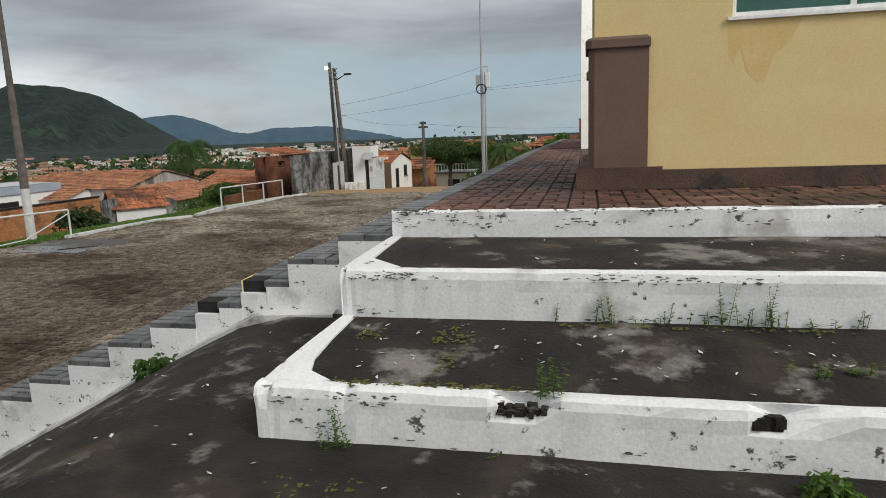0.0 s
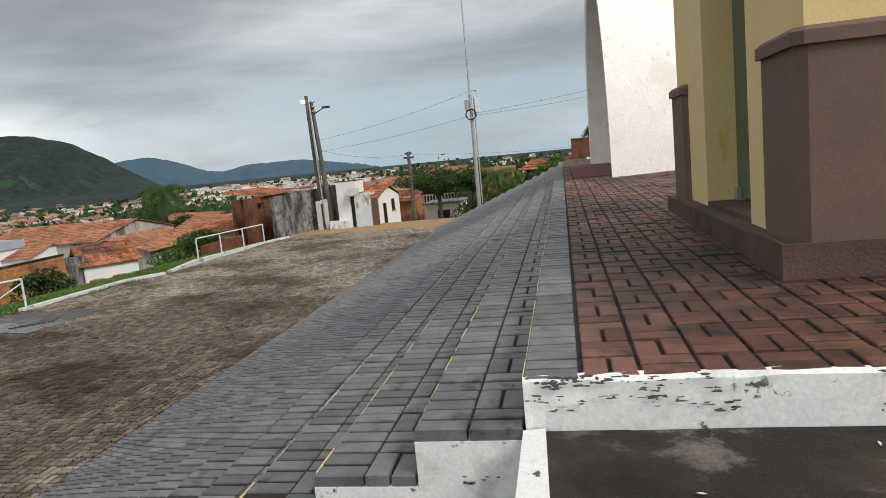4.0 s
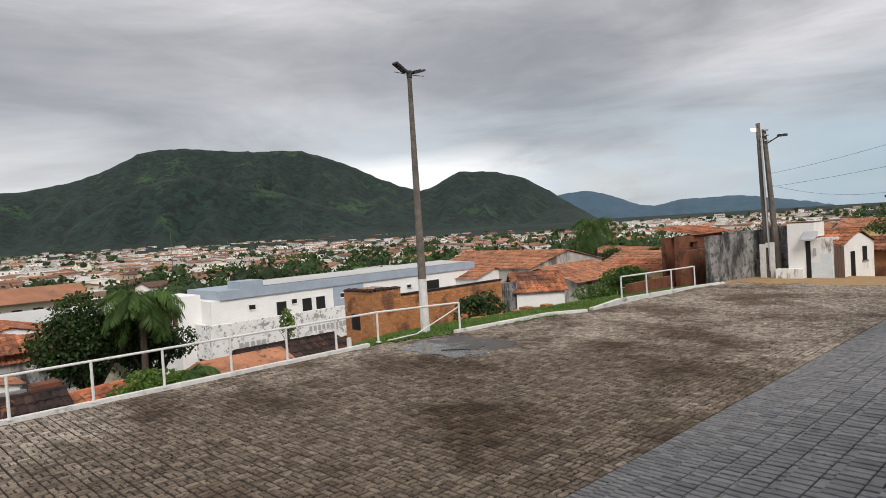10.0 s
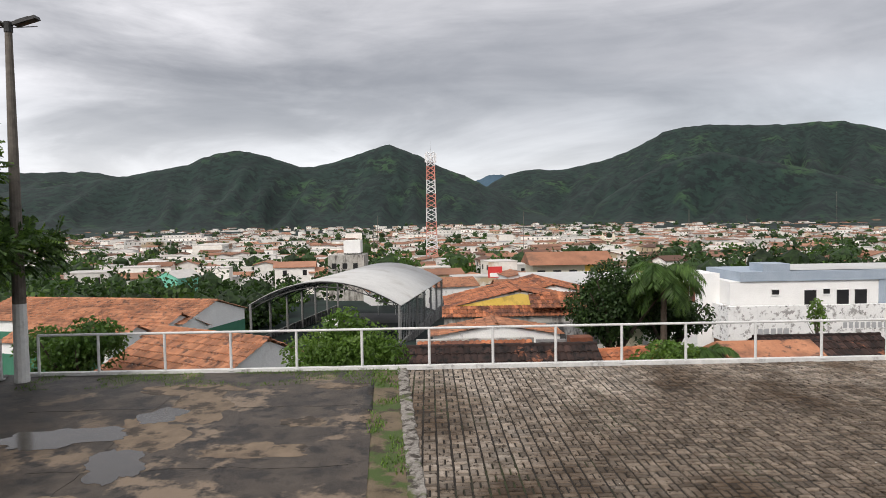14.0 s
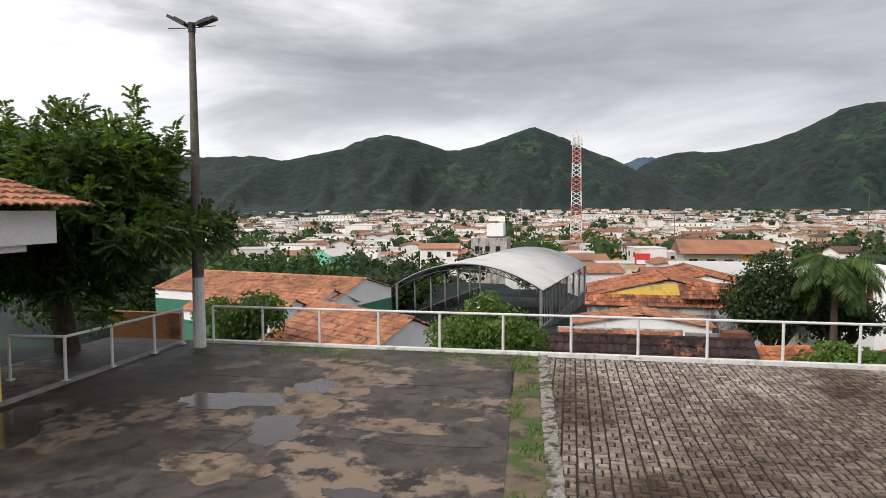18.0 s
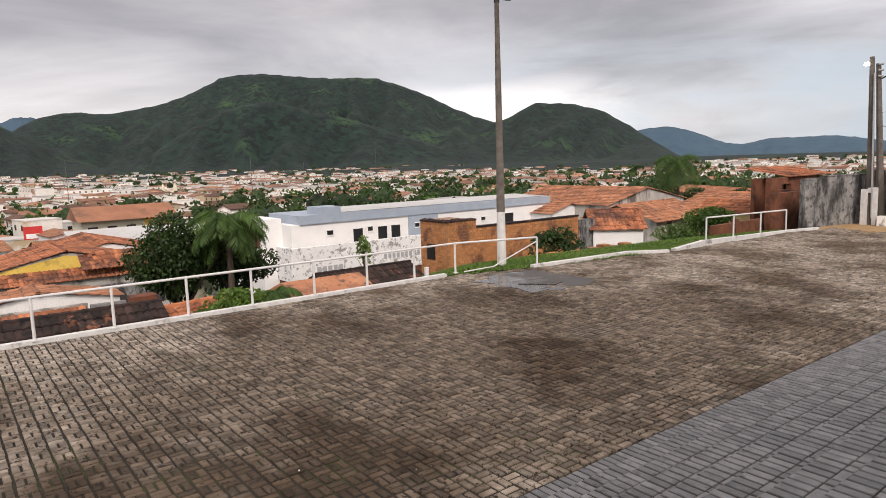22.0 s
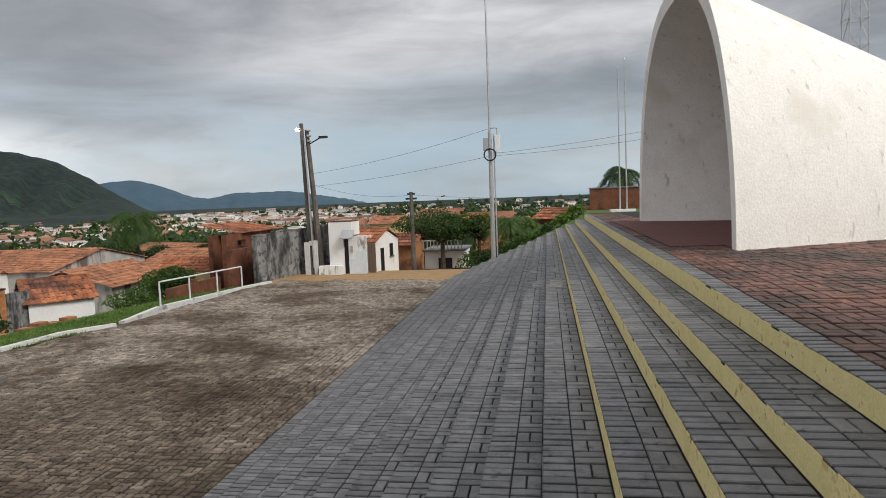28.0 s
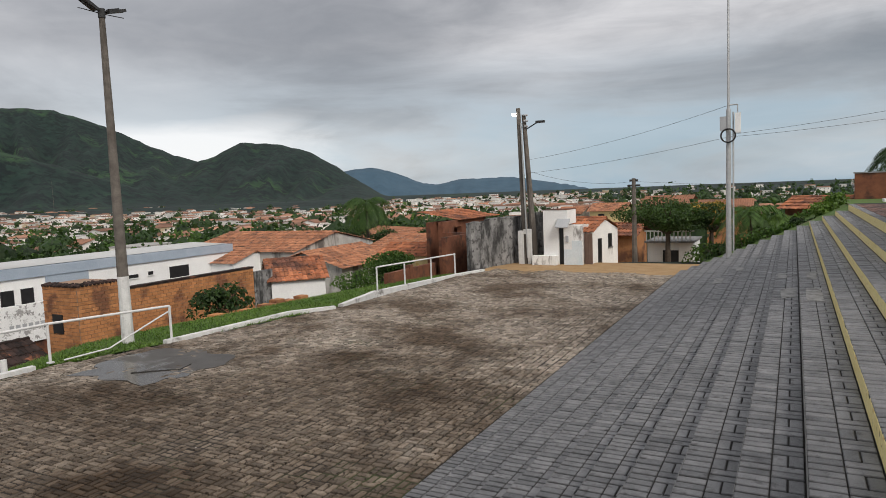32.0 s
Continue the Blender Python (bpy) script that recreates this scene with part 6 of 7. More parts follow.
part("wall", Geo().box(-6, -4.4, 0, 0, 5.4, 10.5), CREAM, yb_)
part("yellow_front", Geo().box(0.0, 2.2, 8.4, 0.05, 5.3, 10.4), YELLOW_GABLE, yb_, "yellow painted balcony front")
part("roof", Geo().prism([(-7, 10.5), (0.9, 10.5), (-3, 12.0)], -4.9, 5.9), TOWN_CLAY, yb_, "long brown tile roof")
for i in range(3):
    part("window", Geo().box(0.0, -3.8 + 2.0 * i, 8.6, 0.06, -2.8 + 2.0 * i, 9.8), OPENING_SHADE, yb_)
part("brick_yard_wall", Geo().box(6, -6, 4, 6.3, 11, 8.6), BRICK, yb_)
house(-22.4, 10.4, -3.08, 0, 3.4, 2.4, 0.62, -7.0, GREY_WALL, CLAY, "tiny house with a smooth orange roof", tiles=False)
house(-26.0, 14.3, -3.62, 0, 4.2, 4.2, 1.0, -7.5, GREY_WALL, OLD_CLAY, "house with a dark broken tile roof")
house(-24.4, 29.3, -2.05, -42, 3.2, 2.6, 0.85, -6.5, WHITE_PAINT, RED_CLAY, "small white house with a weathered tile roof by the grass bank", openings=(("-y", -0.6, -4.6, 0.5, 1.0),), over=0.2)
house(-35.2, 40.6, -1.45, 90, 9.2, 10.0, 1.0, -9.0, BARE_PLASTER, CLAY, "gabled house of bare stained plaster with orange tiles", openings=(("-y", 2.2, -4.2, 0.6, 0.6),), over=0.15)
house(-36.5, 35.6, -2.35, 90, 4.0, 7.0, 0.6, -9.0, OLD_WHITE, CLAY, "lower wing with orange tiles beside the plaster house", over=0.15)
house(-27.6, 36.9, -2.20, 4, 5.2, 6.4, 0.85, -8.0, BARE_PLASTER, CLAY, "long low house with orange tiles and bare plaster walls", openings=(("+x", 1.5, -4.2, 0.8, 0.7), ("+x", -1.5, -4.2, 0.8, 0.7)), over=0.3)
house(-25.0, 43.3, -1.85, 82, 7.2, 4.8, 0.98, -8.0, WHITE_PAINT, CLAY, "house with fresh smooth orange tiles and white gable", openings=(("-x", 0, -4.0, 0.8, 0.7),), over=0.2)
house(-21.6, 37.2, -1.95, 90, 3.0, 3.2, 0.5, -7.0, YELLOW_WALL, RED_CLAY, "yellow house with a dark tile roof behind the railing", openings=(("-x", 0, -3.3, 0.7, 0.5),))
ru = thing("brick_ruin", "unfinished dark red brick house with empty windows", "house")
part("back_wall", Geo().box(-17.25, 31.8, -6.5, -17.0, 33.0, -0.42).box(-17.25, 33.0, -6.5, -17.0, 33.9, -1.5).box(-17.25, 33.0, -0.75, -17.0, 33.9, -0.42).box(-17.25, 33.9, -6.5, -17.0, 34.8, -0.42).box(-17.25, 34.8, -6.5, -17.0, 35.7, -1.5).box(-17.25, 34.8, -0.75, -17.0, 35.7, -0.42).box(-17.25, 35.7, -6.5, -17.0, 37.0, -0.38), DARK_BRICK, ru)
part("front_wall", Geo().box(-15.7, 29.2, -6.0, -15.5, 32.3, -0.98), DARK_BRICK, ru)
part("side_wall", Geo().box(-17.0, 31.8, -6.0, -14.2, 32.0, -0.95), DARK_BRICK, ru)
part("inner_wall", Geo().box(-18.6, 33.0, -6.5, -18.4, 36.8, -0.5), DARK_BRICK, ru, "dark inner wall of the ruin")
part("roof", moved(tile_slope(5.0, 2.6, 0.45), pose(-19.4, 33.5, 0.02, 0, 0, 90) @ Matrix.Diagonal((1, -1, 1, 1))), RED_CLAY, ru, "rough tile roof")
solid("garden_wall", Geo().box(-16.3, 25.3, -5.0, -16.1, 29.3, -2.12).box(-16.32, 27.0, -5.0, -16.08, 27.3, -1.98), DARK_BRICK, "low dark brick wall below the short railing", "wall")
solid("brick_stub", Geo().box(-18.3, -13.6, -5.0, -18.1, -11.4, -2.02), BRICK, "rough brick wall under the big tree", "wall")
house(-36.0, 60.0, -2.4, 60, 9.0, 12.0, 1.4, -10.0, OLD_WHITE, CLAY, "orange roofed house further down the slope")
house(-28.0, 66.0, -2.8, 30, 8.0, 11.0, 1.2, -10.0, OLD_WHITE, CLAY, "broad orange roof further down the slope")
# school roofs
for x, y, top, w_, l_, turn in ((-51.0, -24.2, -4.35, 8.0, 17.4, -14), (-47.6, -21.8, -4.85, 5.0, 10.5, -24), (-45.0, -23.2, -5.25, 4.4, 9.5, -24)):
    house(x, y, top, turn, w_, l_, 1.1, -12.0, WHITE_PAINT, CLAY, "long white school block with orange tiles and a green stripe", band=(top - 1.9, GREEN_STRIPE), group="school blocks", over=0.2)

# white two-storey building
wbg = thing("white_building", "long two-storey white building with a blue-grey parapet", "building", (0, 0, 0))
part("wall", Geo().box(-39, 15.1, -10, -35, 35.4, -2.35), WHITE_PAINT, wbg)
part("parapet", Geo().box(-39.1, 15.6, -2.35, -34.9, 35.5, -1.85).box(-36.4, 16.8, -1.85, -34.92, 18.2, -1.45), BLUE_GREY, wbg, "blue-grey parapet band")
part("roof_sheet", Geo().add([(-38.4, 18.2, -1.72), (-35.2, 18.2, -1.82), (-35.2, 35.3, -1.82), (-38.4, 35.3, -1.72)], [(0, 1, 2, 3)]), SHEET, wbg, "pale sheet roof")
part("blue_panel", Geo().box(-35, 22.9, -10, -34.95, 25.2, -2.35), BLUE_GREY, wbg)
part("terrace_wall", Geo().box(-34.6, 15.0, -5.4, -34.3, 24.0, -3.55).box(-38, 14.7, -5.4, -34.3, 15.0, -3.55), PEELING, wbg, "peeling white terrace wall with faded lettering")
part("brick_base", Geo().box(-34.7, 15.1, -9.0, -34.4, 23.9, -5.4).box(-38, 14.8, -9.0, -34.4, 15.1, -5.4), DARK_BRICK, wbg, "dark brick under the terrace")
for i in range(9):
    part("faded_letter", Geo().box(-34.29, 20.6 + 0.3 * i, -4.75, -34.285, 20.8 + 0.3 * i, -4.45), GREY_BOARD, wbg)
for i in range(5):
    part("faded_letter", Geo().box(-34.29, 16.2 + 0.34 * i, -5.0, -34.285, 16.45 + 0.34 * i, -4.7), GREY_BOARD, wbg)
for y0, y1, z0, z1 in ((19.0, 19.6, -3.75, -2.85), (20.7, 21.3, -3.75, -2.85), (21.65, 22.25, -3.75, -2.85), (17.3, 17.65, -3.05, -2.8), (20.0, 20.3, -3.05, -2.8), (23.4, 23.7, -3.1, -2.85), (24.3, 24.6, -3.1, -2.85), (27.0, 28.2, -3.15, -2.95), (28.9, 29.2, -3.1, -2.9), (30.4, 31.8, -3.5, -2.8)):
    wo = part("window", Geo().box(-35.03, y0, z0, -34.94, y1, z1), OPENING_SHADE, wbg, "dark window")
    part("frame", Geo().box(-34.97, y0 - 0.05, z1, -34.93, y1 + 0.05, z1 + 0.05).box(-34.97, y0 - 0.05, z0 - 0.05, -34.93, y1 + 0.05, z0), WHITE_PAINT, wo)
part("corner_block", Geo().box(-39, 13.9, -10, -36.2, 15.1, -2.0), WHITE_PAINT, wbg)
for i in range(3):
    part("side_window", Geo().box(-38.8 + 0.85 * i, 13.86, -3.6, -38.2 + 0.85 * i, 13.94, -2.5), DARK_BRICK, wbg)

# brick building and long brick wall
bb = thing("brick_building", "raw orange hollow brick building with a long brick yard wall", "building", (0, 0, 0))


brick_mesh = Geo().box(0, 0.008, 0.01, 0.02, 0.252, 0.125).mesh("brick", BRICK)


def brick_face(p0, along, length, z0, z1, out, parent, count=0):
    """Raised bricks on a wall face; the topmost full ones of a face that looks to +x are parts of their own."""
    g, a, n, q = Geo(), Vector(along), Vector(out), Vector(p0)
    rows = int((z1 - z0) / 0.135)
    for row in range(rows):
        z = z1 - 0.135 * (row + 1)
        s = -0.13 if row % 2 else 0.0
        while s < length:
            s0, s1 = max(s, 0) + 0.008, min(s + 0.26, length) - 0.008
            if count > 0 and s >= 0 and s + 0.26 <= length:
                ob = new("brick", brick_mesh)
                ob.parent, ob.location = parent, (q.x, q.y + s, z)
                count -= 1
            elif s1 - s0 > 0.05:
                vs = [q + a * u + Vector((0, 0, h - q.z)) + n * d for d in (0.0, 0.02) for u, h in ((s0, z + 0.01), (s1, z + 0.01), (s1, z + 0.125), (s0, z + 0.125))]
                g.add([tuple(v) for v in vs], [(4, 5, 6, 7), (0, 1, 5, 4), (1, 2, 6, 5), (2, 3, 7, 6), (3, 0, 4, 7)])
            s += 0.26
    stuff_mesh("bricks", g, BRICK, parent, "orange hollow bricks")


part("core", Geo().box(-26.0, 17.4, -6.5, -24, 19.05, -1.74), MORTAR, bb, "mortar joints")
part("yard_wall", Geo().box(-24.4, 19.05, -6.5, -24.2, 26.2, -2.15), MORTAR, bb)
part("coping", Geo().box(-24.45, 19.05, -2.15, -24.15, 26.2, -2.08), OLD_CLAY, bb)
rag = Geo()
rng = random.Random(71)
for i in range(11):
    rag.tube((-24.28, 17.42 + 0.155 * i, -1.72 + rng.uniform(-0.02, 0.03)), (-23.93, 17.44 + 0.155 * i, -1.75), 0.06, 0.05, 6)
for i in range(12):
    rag.tube((-25.9 + 0.17 * i, 17.65, -1.73 + rng.uniform(-0.02, 0.03)), (-25.9 + 0.17 * i, 17.32, -1.76), 0.06, 0.05, 6)
part("tile_edge", rag, OLD_CLAY, bb, "ragged edge of old tiles")
brick_face((-24, 17.4, 0), (0, 1, 0), 1.65, -4.5, -1.78, (1, 0, 0), bb, 80)
brick_face((-26.0, 17.4, 0), (1, 0, 0), 2.0, -4.8, -1.78, (0, -1, 0), bb)
brick_face((-24.2, 19.05, 0), (0, 1, 0), 7.15, -4.4, -2.18, (1, 0, 0), bb, 220)
part("window", Geo().box(-25.5, 17.36, -3.5, -24.9, 17.42, -2.8), OPENING_SHADE, bb)
solid("dark_end_wall", Geo().box(-24.4, 26.25, -6, -24.2, 27.5, -2.35), GREY_WALL, "short mouldy wall at the end of the brick wall", "wall")
rl = Geo()
for i in range(14):
    rl.box(-20.6 + 0.25 * math.sin(i), 17.5 + 0.55 * i, -3.9, -20.2 + 0.25 * math.sin(i), 18.0 + 0.55 * i, -3.15 + 0.05 * math.sin(i * 3))
solid("brick_edging", rl, BRICK, "broken low brick edging in the grass", "wall")

# covered sports court
court = thing("court_canopy", "vaulted white sheet roof on steel trusses over a sports court", "canopy", pose(-80, -13.0, -14.5, 0, 0, -9.0))
CW, CL, C_EAVE, C_RISE = 9.4, 36.0, 5.9, 2.9


def vault(s, lift=0.0):
    """A point of the roof's curve, s from -1 to 1."""
    return CW * s, C_EAVE + C_RISE * (1 - s * s) + lift


sheet = Geo()
for i in range(25):
    for x in (0.0, -CL):
        yy, zz = vault(-1 + 2 * i / 24)
        sheet.v += [(x, yy, zz), (x, yy, zz - 0.08)]
for i in range(24):
    a = 4 * i
    sheet.f += [(a, a + 2, a + 6, a + 4), (a + 1, a + 5, a + 7, a + 3), (a, a + 4, a + 5, a + 1), (a + 2, a + 3, a + 7, a + 6)]
part("roof_sheet", sheet, SHEET, court, "pale grey sheet roof", smooth=True)
for j in range(7):
    x = -CL * j / 6 - 0.05
    tr = Geo()
    top_pts = [(x, *vault(-1 + i / 10, -0.15)) for i in range(21)]
    low_pts = [(x, *vault(-1 + i / 10, -0.75)) for i in range(21)]
    tr.path(top_pts, 0.07, 5).path(low_pts, 0.07, 5)
    for i in range(20):
        tr.tube(top_pts[i], low_pts[i + 1 if i % 2 else i], 0.04, 0.04, 4, False)
        tr.tube(low_pts[i], top_pts[i + 1 if not i % 2 else i], 0.04, 0.04, 4, False)
    part("truss", tr, DARK_METAL, court, "dark steel lattice truss")
    for s in (-1, 1):
        part("post", Geo().tube((x, s * (CW - 0.25), -0.5), (x, s * (CW - 0.25), C_EAVE), 0.16, 0.16, 6), CONCRETE, court)
part("floor", Geo().box(-CL, -CW, -0.6, 1.5, CW, 0.0), COURT, court, "grey court floor")
part("side_wall", Geo().box(-CL, CW - 0.1, -0.5, 1.0, CW + 0.15, 1.7).box(-CL, -CW - 0.15, -0.5, 0, -CW + 0.1, 1.4), GREY_WALL, court)
for x in (-3.0, -CL + 2):
    part("goal", Geo().tube((x, -1.5, 0), (x, -1.5, 2.1), 0.06).tube((x, 1.5, 0), (x, 1.5, 2.1), 0.06).tube((x, -1.5, 2.1), (x, 1.5, 2.1), 0.06), WHITE_PAINT, court, "white goal frame")
    part("backboard", Geo().box(x - 0.05, -0.9, 2.9, x + 0.05, 0.9, 3.9), WHITE_PAINT, court, "white basketball board")
mesh_side = Geo()
for i in range(37):
    x = -CL * i / 36
    mesh_side.tube((x, CW - 0.02, 1.7), (x, CW - 0.02, C_EAVE - 0.3), 0.025, 0.025, 4, False)
part("side_screen", mesh_side, STEEL, court, "grey wire screen along the side")

# lattice radio tower
tw = thing("radio_tower", "tall red and white lattice radio tower with antennas", "tower", (-268.0, 1.0, -20.5))
TH = 50.0
for k in range(9):
    z0, z1 = TH * k / 9, TH * (k + 1) / 9
    r0, r1 = 2.3 - 0.9 * k / 9, 2.3 - 0.9 * (k + 1) / 9
    g = Geo()
    c0 = [(r0 * sx, r0 * sy, z0) for sx, sy in ((1, 1), (1, -1), (-1, -1), (-1, 1))]
    c1 = [(r1 * sx, r1 * sy, z1) for sx, sy in ((1, 1), (1, -1), (-1, -1), (-1, 1))]
    for i in range(4):
        g.tube(c0[i], c1[i], 0.20, 0.20, 5, False)
        n2 = 3
        for s in range(n2):
            pa, pb = Vector(c0[i]).lerp(Vector(c1[i]), s / n2), Vector(c0[(i + 1) % 4]).lerp(Vector(c1[(i + 1) % 4]), (s + 1) / n2)
            pc, pd = Vector(c0[(i + 1) % 4]).lerp(Vector(c1[(i + 1) % 4]), s / n2), Vector(c0[i]).lerp(Vector(c1[i]), (s + 1) / n2)
            g.tube(pa, pb, 0.12, 0.12, 4, False).tube(pc, pd, 0.12, 0.12, 4, False)
    part("section", g, TOWER_WHITE if k % 2 == 0 else TOWER_RED, tw, "white lattice section" if k % 2 == 0 else "red lattice section")
for i in range(6):
    a = i * math.pi / 3
    part("antenna", Geo().box(2.3 * math.cos(a) - 0.3, 2.3 * math.sin(a) - 0.3, TH - 4.0, 2.3 * math.cos(a) + 0.3, 2.3 * math.sin(a) + 0.3, TH - 0.6), TOWER_WHITE, tw)
part("lightning_rod", Geo().tube((0, 0, TH), (0, 0, TH + 4.5), 0.08, 0.03, 5), STEEL, tw)

# vegetation below the railing
palm("coconut palm with a full head of fronds below the railing", (-26.5, 8.5, -8.3), 7.3, 2.0, 34, LEAF_MID, 51)
tree("tree", "dense dark tree beside the palm", (-28.2, 7.2, -8.8), 5, 0.2, (2.1, 2.2, 1.8), 12000, 0.17, LEAF_DEEP, 52, crown_at=(0, 0, 6.3))
tree("tree", "dark tree behind the palm", (-29.0, 9.8, -8.8), 5, 0.2, (1.9, 2.2, 1.7), 9000, 0.17, LEAF_DEEP, 53, crown_at=(0, 0, 6.0))
palm("low palm close under the railing", (-21.0, 8.0, -6.0), 2.9, 1.1, 20, LEAF_MID, 54)
tree("shrub", "bright green feathery thicket close under the railing", (-20.5, -3.0, -6.5), 2, 0.06, (1.5, 1.75, 1.7), 14000, 0.13, LEAF_LIGHT, 55, crown_at=(0, 0, 3.4))
tree("shrub", "green thicket under the railing", (-20.3, 6.5, -6.0), 1.5, 0.05, (1.0, 1.2, 0.8), 3000, 0.15, LEAF_LIGHT, 56, crown_at=(0, 0, 2.6))
tree("shrub", "green bush on the grass bank before the brick wall", (-21.5, 21.5, -3.6), 0.8, 0.04, (0.9, 1.9, 0.7), 2000, 0.17, LEAF_DEEP, 57, crown_at=(0, 0, 0.8))
tree("shrub", "rough green bush beside the short railing", (-20.0, 31.5, -4.6), 1.4, 0.04, (1.5, 3.6, 0.95), 7000, 0.15, LEAF_MID, 58, crown_at=(0, 0, 1.75))
tree("shrub", "leafy plant at the foot of the street lamp", (-16.6, 12.7, -2.75), 0.2, 0.02, (0.6, 1.2, 0.22), 900, 0.12, LEAF_LIGHT, 59, crown_at=(0, 0, 0.22))
tree("tree", "tree between the school roofs", (-40.0, -22.5, -10.5), 4, 0.15, (2.0, 2.0, 1.2), 2600, 0.22, LEAF_MID, 60, crown_at=(0, 0, 5.0))
tree("tree", "leafy tree behind the lamp", (-23.6, -12.4, -8.0), 4, 0.15, (1.8, 2.2, 1.3), 5000, 0.17, LEAF_MID, 61, crown_at=(0, 0, 4.7))
palm("coconut palm among the roofs", (-33.0, 48.5, -9.5), 9.9, 3.0, 30, LEAF_MID, 62)
for x, y, z, r in ((-36.0, 51.0, -3.2, 2.4), (-34.5, 54.0, -3.4, 2.6), (-31.0, 54.5, -3.6, 2.2), (-40.0, 47.5, -3.4, 2.2)):
    tree("tree", "dense dark tree among the roofs", (x, y, -9.5), 5, 0.2, (r, r, r * 0.75), 3600, 0.24, LEAF_DEEP, int(-x * 3), crown_at=(0, 0, z + 9.5))
tree("shrub", "slender young tree before the white building", (-30.5, 17.0, -6.5), 2.4, 0.04, (0.5, 0.5, 0.9), 500, 0.16, LEAF_LIGHT, 64, crown_at=(0, 0, 3.0))

# weeds on the terraces
for i, (x, y, z, h, n) in enumerate(((1.24, -1.13, -0.47, 0.11, 2), (1.44, -1.13, -0.47, 0.21, 3), (1.50, -1.13, -0.47, 0.15, 3), (1.61, -1.13, -0.47, 0.05, 2), (1.76, -1.13, -0.47, 0.11, 3), (1.91, -1.13, -0.47, 0.12, 3), (2.04, -1.13, -0.47, 0.24, 4), (2.10, -1.13, -0.47, 0.16, 4), (2.20, -1.13, -0.47, 0.25, 4), (2.27, -1.13, -0.47, 0.15, 4), (2.48, -1.13, -0.47, 0.06, 3), (2.66, -1.13, -0.47, 0.12, 3), (3.1, -1.13, -0.47, 0.2, 4), (1.19, -1.86, -0.585, 0.26, 4), (1.25, -1.85, -0.585, 0.22, 3), (0.31, -1.94, -0.90, 0.28, 5), (0.27, -1.94, -0.90, 0.20, 4), (0.98, -1.94, -0.90, 0.12, 3), (2.3, -1.6, -0.545, 0.06, 4), (2.5, -1.55, -0.538, 0.05, 4), (2.6, 1.32, 0.0, 0.12, 3))):
    weed((x, y, z), h, 70 + i, n)


def blotch(g, c, u, v, ru, rv, rng):
    """A small ragged flat patch."""
    c, u, v = Vector(c), Vector(u), Vector(v)
    k, n = len(g.v), 9
    for i in range(n):
        a, s = 2 * math.pi * i / n, rng.uniform(0.35, 1.0)
        g.v.append(tuple(c + u * ru * s * math.cos(a) + v * rv * s * math.sin(a)))
    g.f.append(tuple(range(k, k + n)))


rng = random.Random(88)
mould, moss, leaves_dry = Geo(), Geo(), Geo()
for y, z0, z1, xa, xb, count in ((-0.024, -0.03, -0.005, 0.05, 7.0, 130), (-0.024, -0.13, -0.04, 0.05, 7.0, 60), (-1.131, -0.25, -0.215, 0.1, 5.0, 90), (-1.126, -0.46, -0.42, 0.1, 5.0, 40), (-1.921, -0.64, -0.59, -0.08, 4.0, 70), (-1.916, -0.86, -0.66, -0.05, 4.0, 16)):
    for i in range(count):
        x, z = xa + (xb - xa) * rng.random() ** 1.4, rng.uniform(z0, z1)
        if noise.noise((x * 1.7, y, z * 3)) < -0.05:
            continue
        for q in range(rng.randint(2, 5)):
            blotch(mould, (x + rng.gauss(0, 0.035), y - rng.random() * 0.001, z + rng.gauss(0, 0.008)), (1, 0, 0), (0, 0, 1), rng.uniform(0.006, 0.030), rng.uniform(0.002, 0.008), rng)
for k in range(1, 13):                             # specks on the stepped end wall
    for i in range(5):
        x, z = -TREAD * k + rng.uniform(0.02, 0.39), -RISE * k - rng.random() ** 2 * 0.3 - 0.18
        for q in range(3):
            blotch(mould, (x + rng.gauss(0, 0.02), -0.0385, z + rng.gauss(0, 0.012)), (1, 0, 0), (0, 0, 1), rng.uniform(0.004, 0.022), rng.uniform(0.003, 0.010), rng)
for x0, x1, y, w_, count in ((0.22, 1.2, -1.835, 0.03, 150), (0.6, 0.8, -1.36, 0.09, 60), (0.68, 0.76, -1.6, 0.07, 26), (0.2, 0.32, -1.33, 0.07, 30), (1.2, 2.6, -1.19, 0.02, 60), (0.1, 0.5, -2.28, 0.08, 50), (2.2, 2.7, -1.55, 0.05, 30)):
    for i in range(count):
        x, yy = rng.uniform(x0, x1), y + rng.gauss(0, w_ * 0.6)
        zz = (-0.465 - 0.157 * (-1.12 - yy) if y > -1.9 else ramp_z(x, yy)) + rng.uniform(0.004, 0.012)
        blotch(moss, (x, yy, zz), (1, 0, 0.1), (0, 1, 0.2), rng.uniform(0.006, 0.024), rng.uniform(0.005, 0.016), rng)
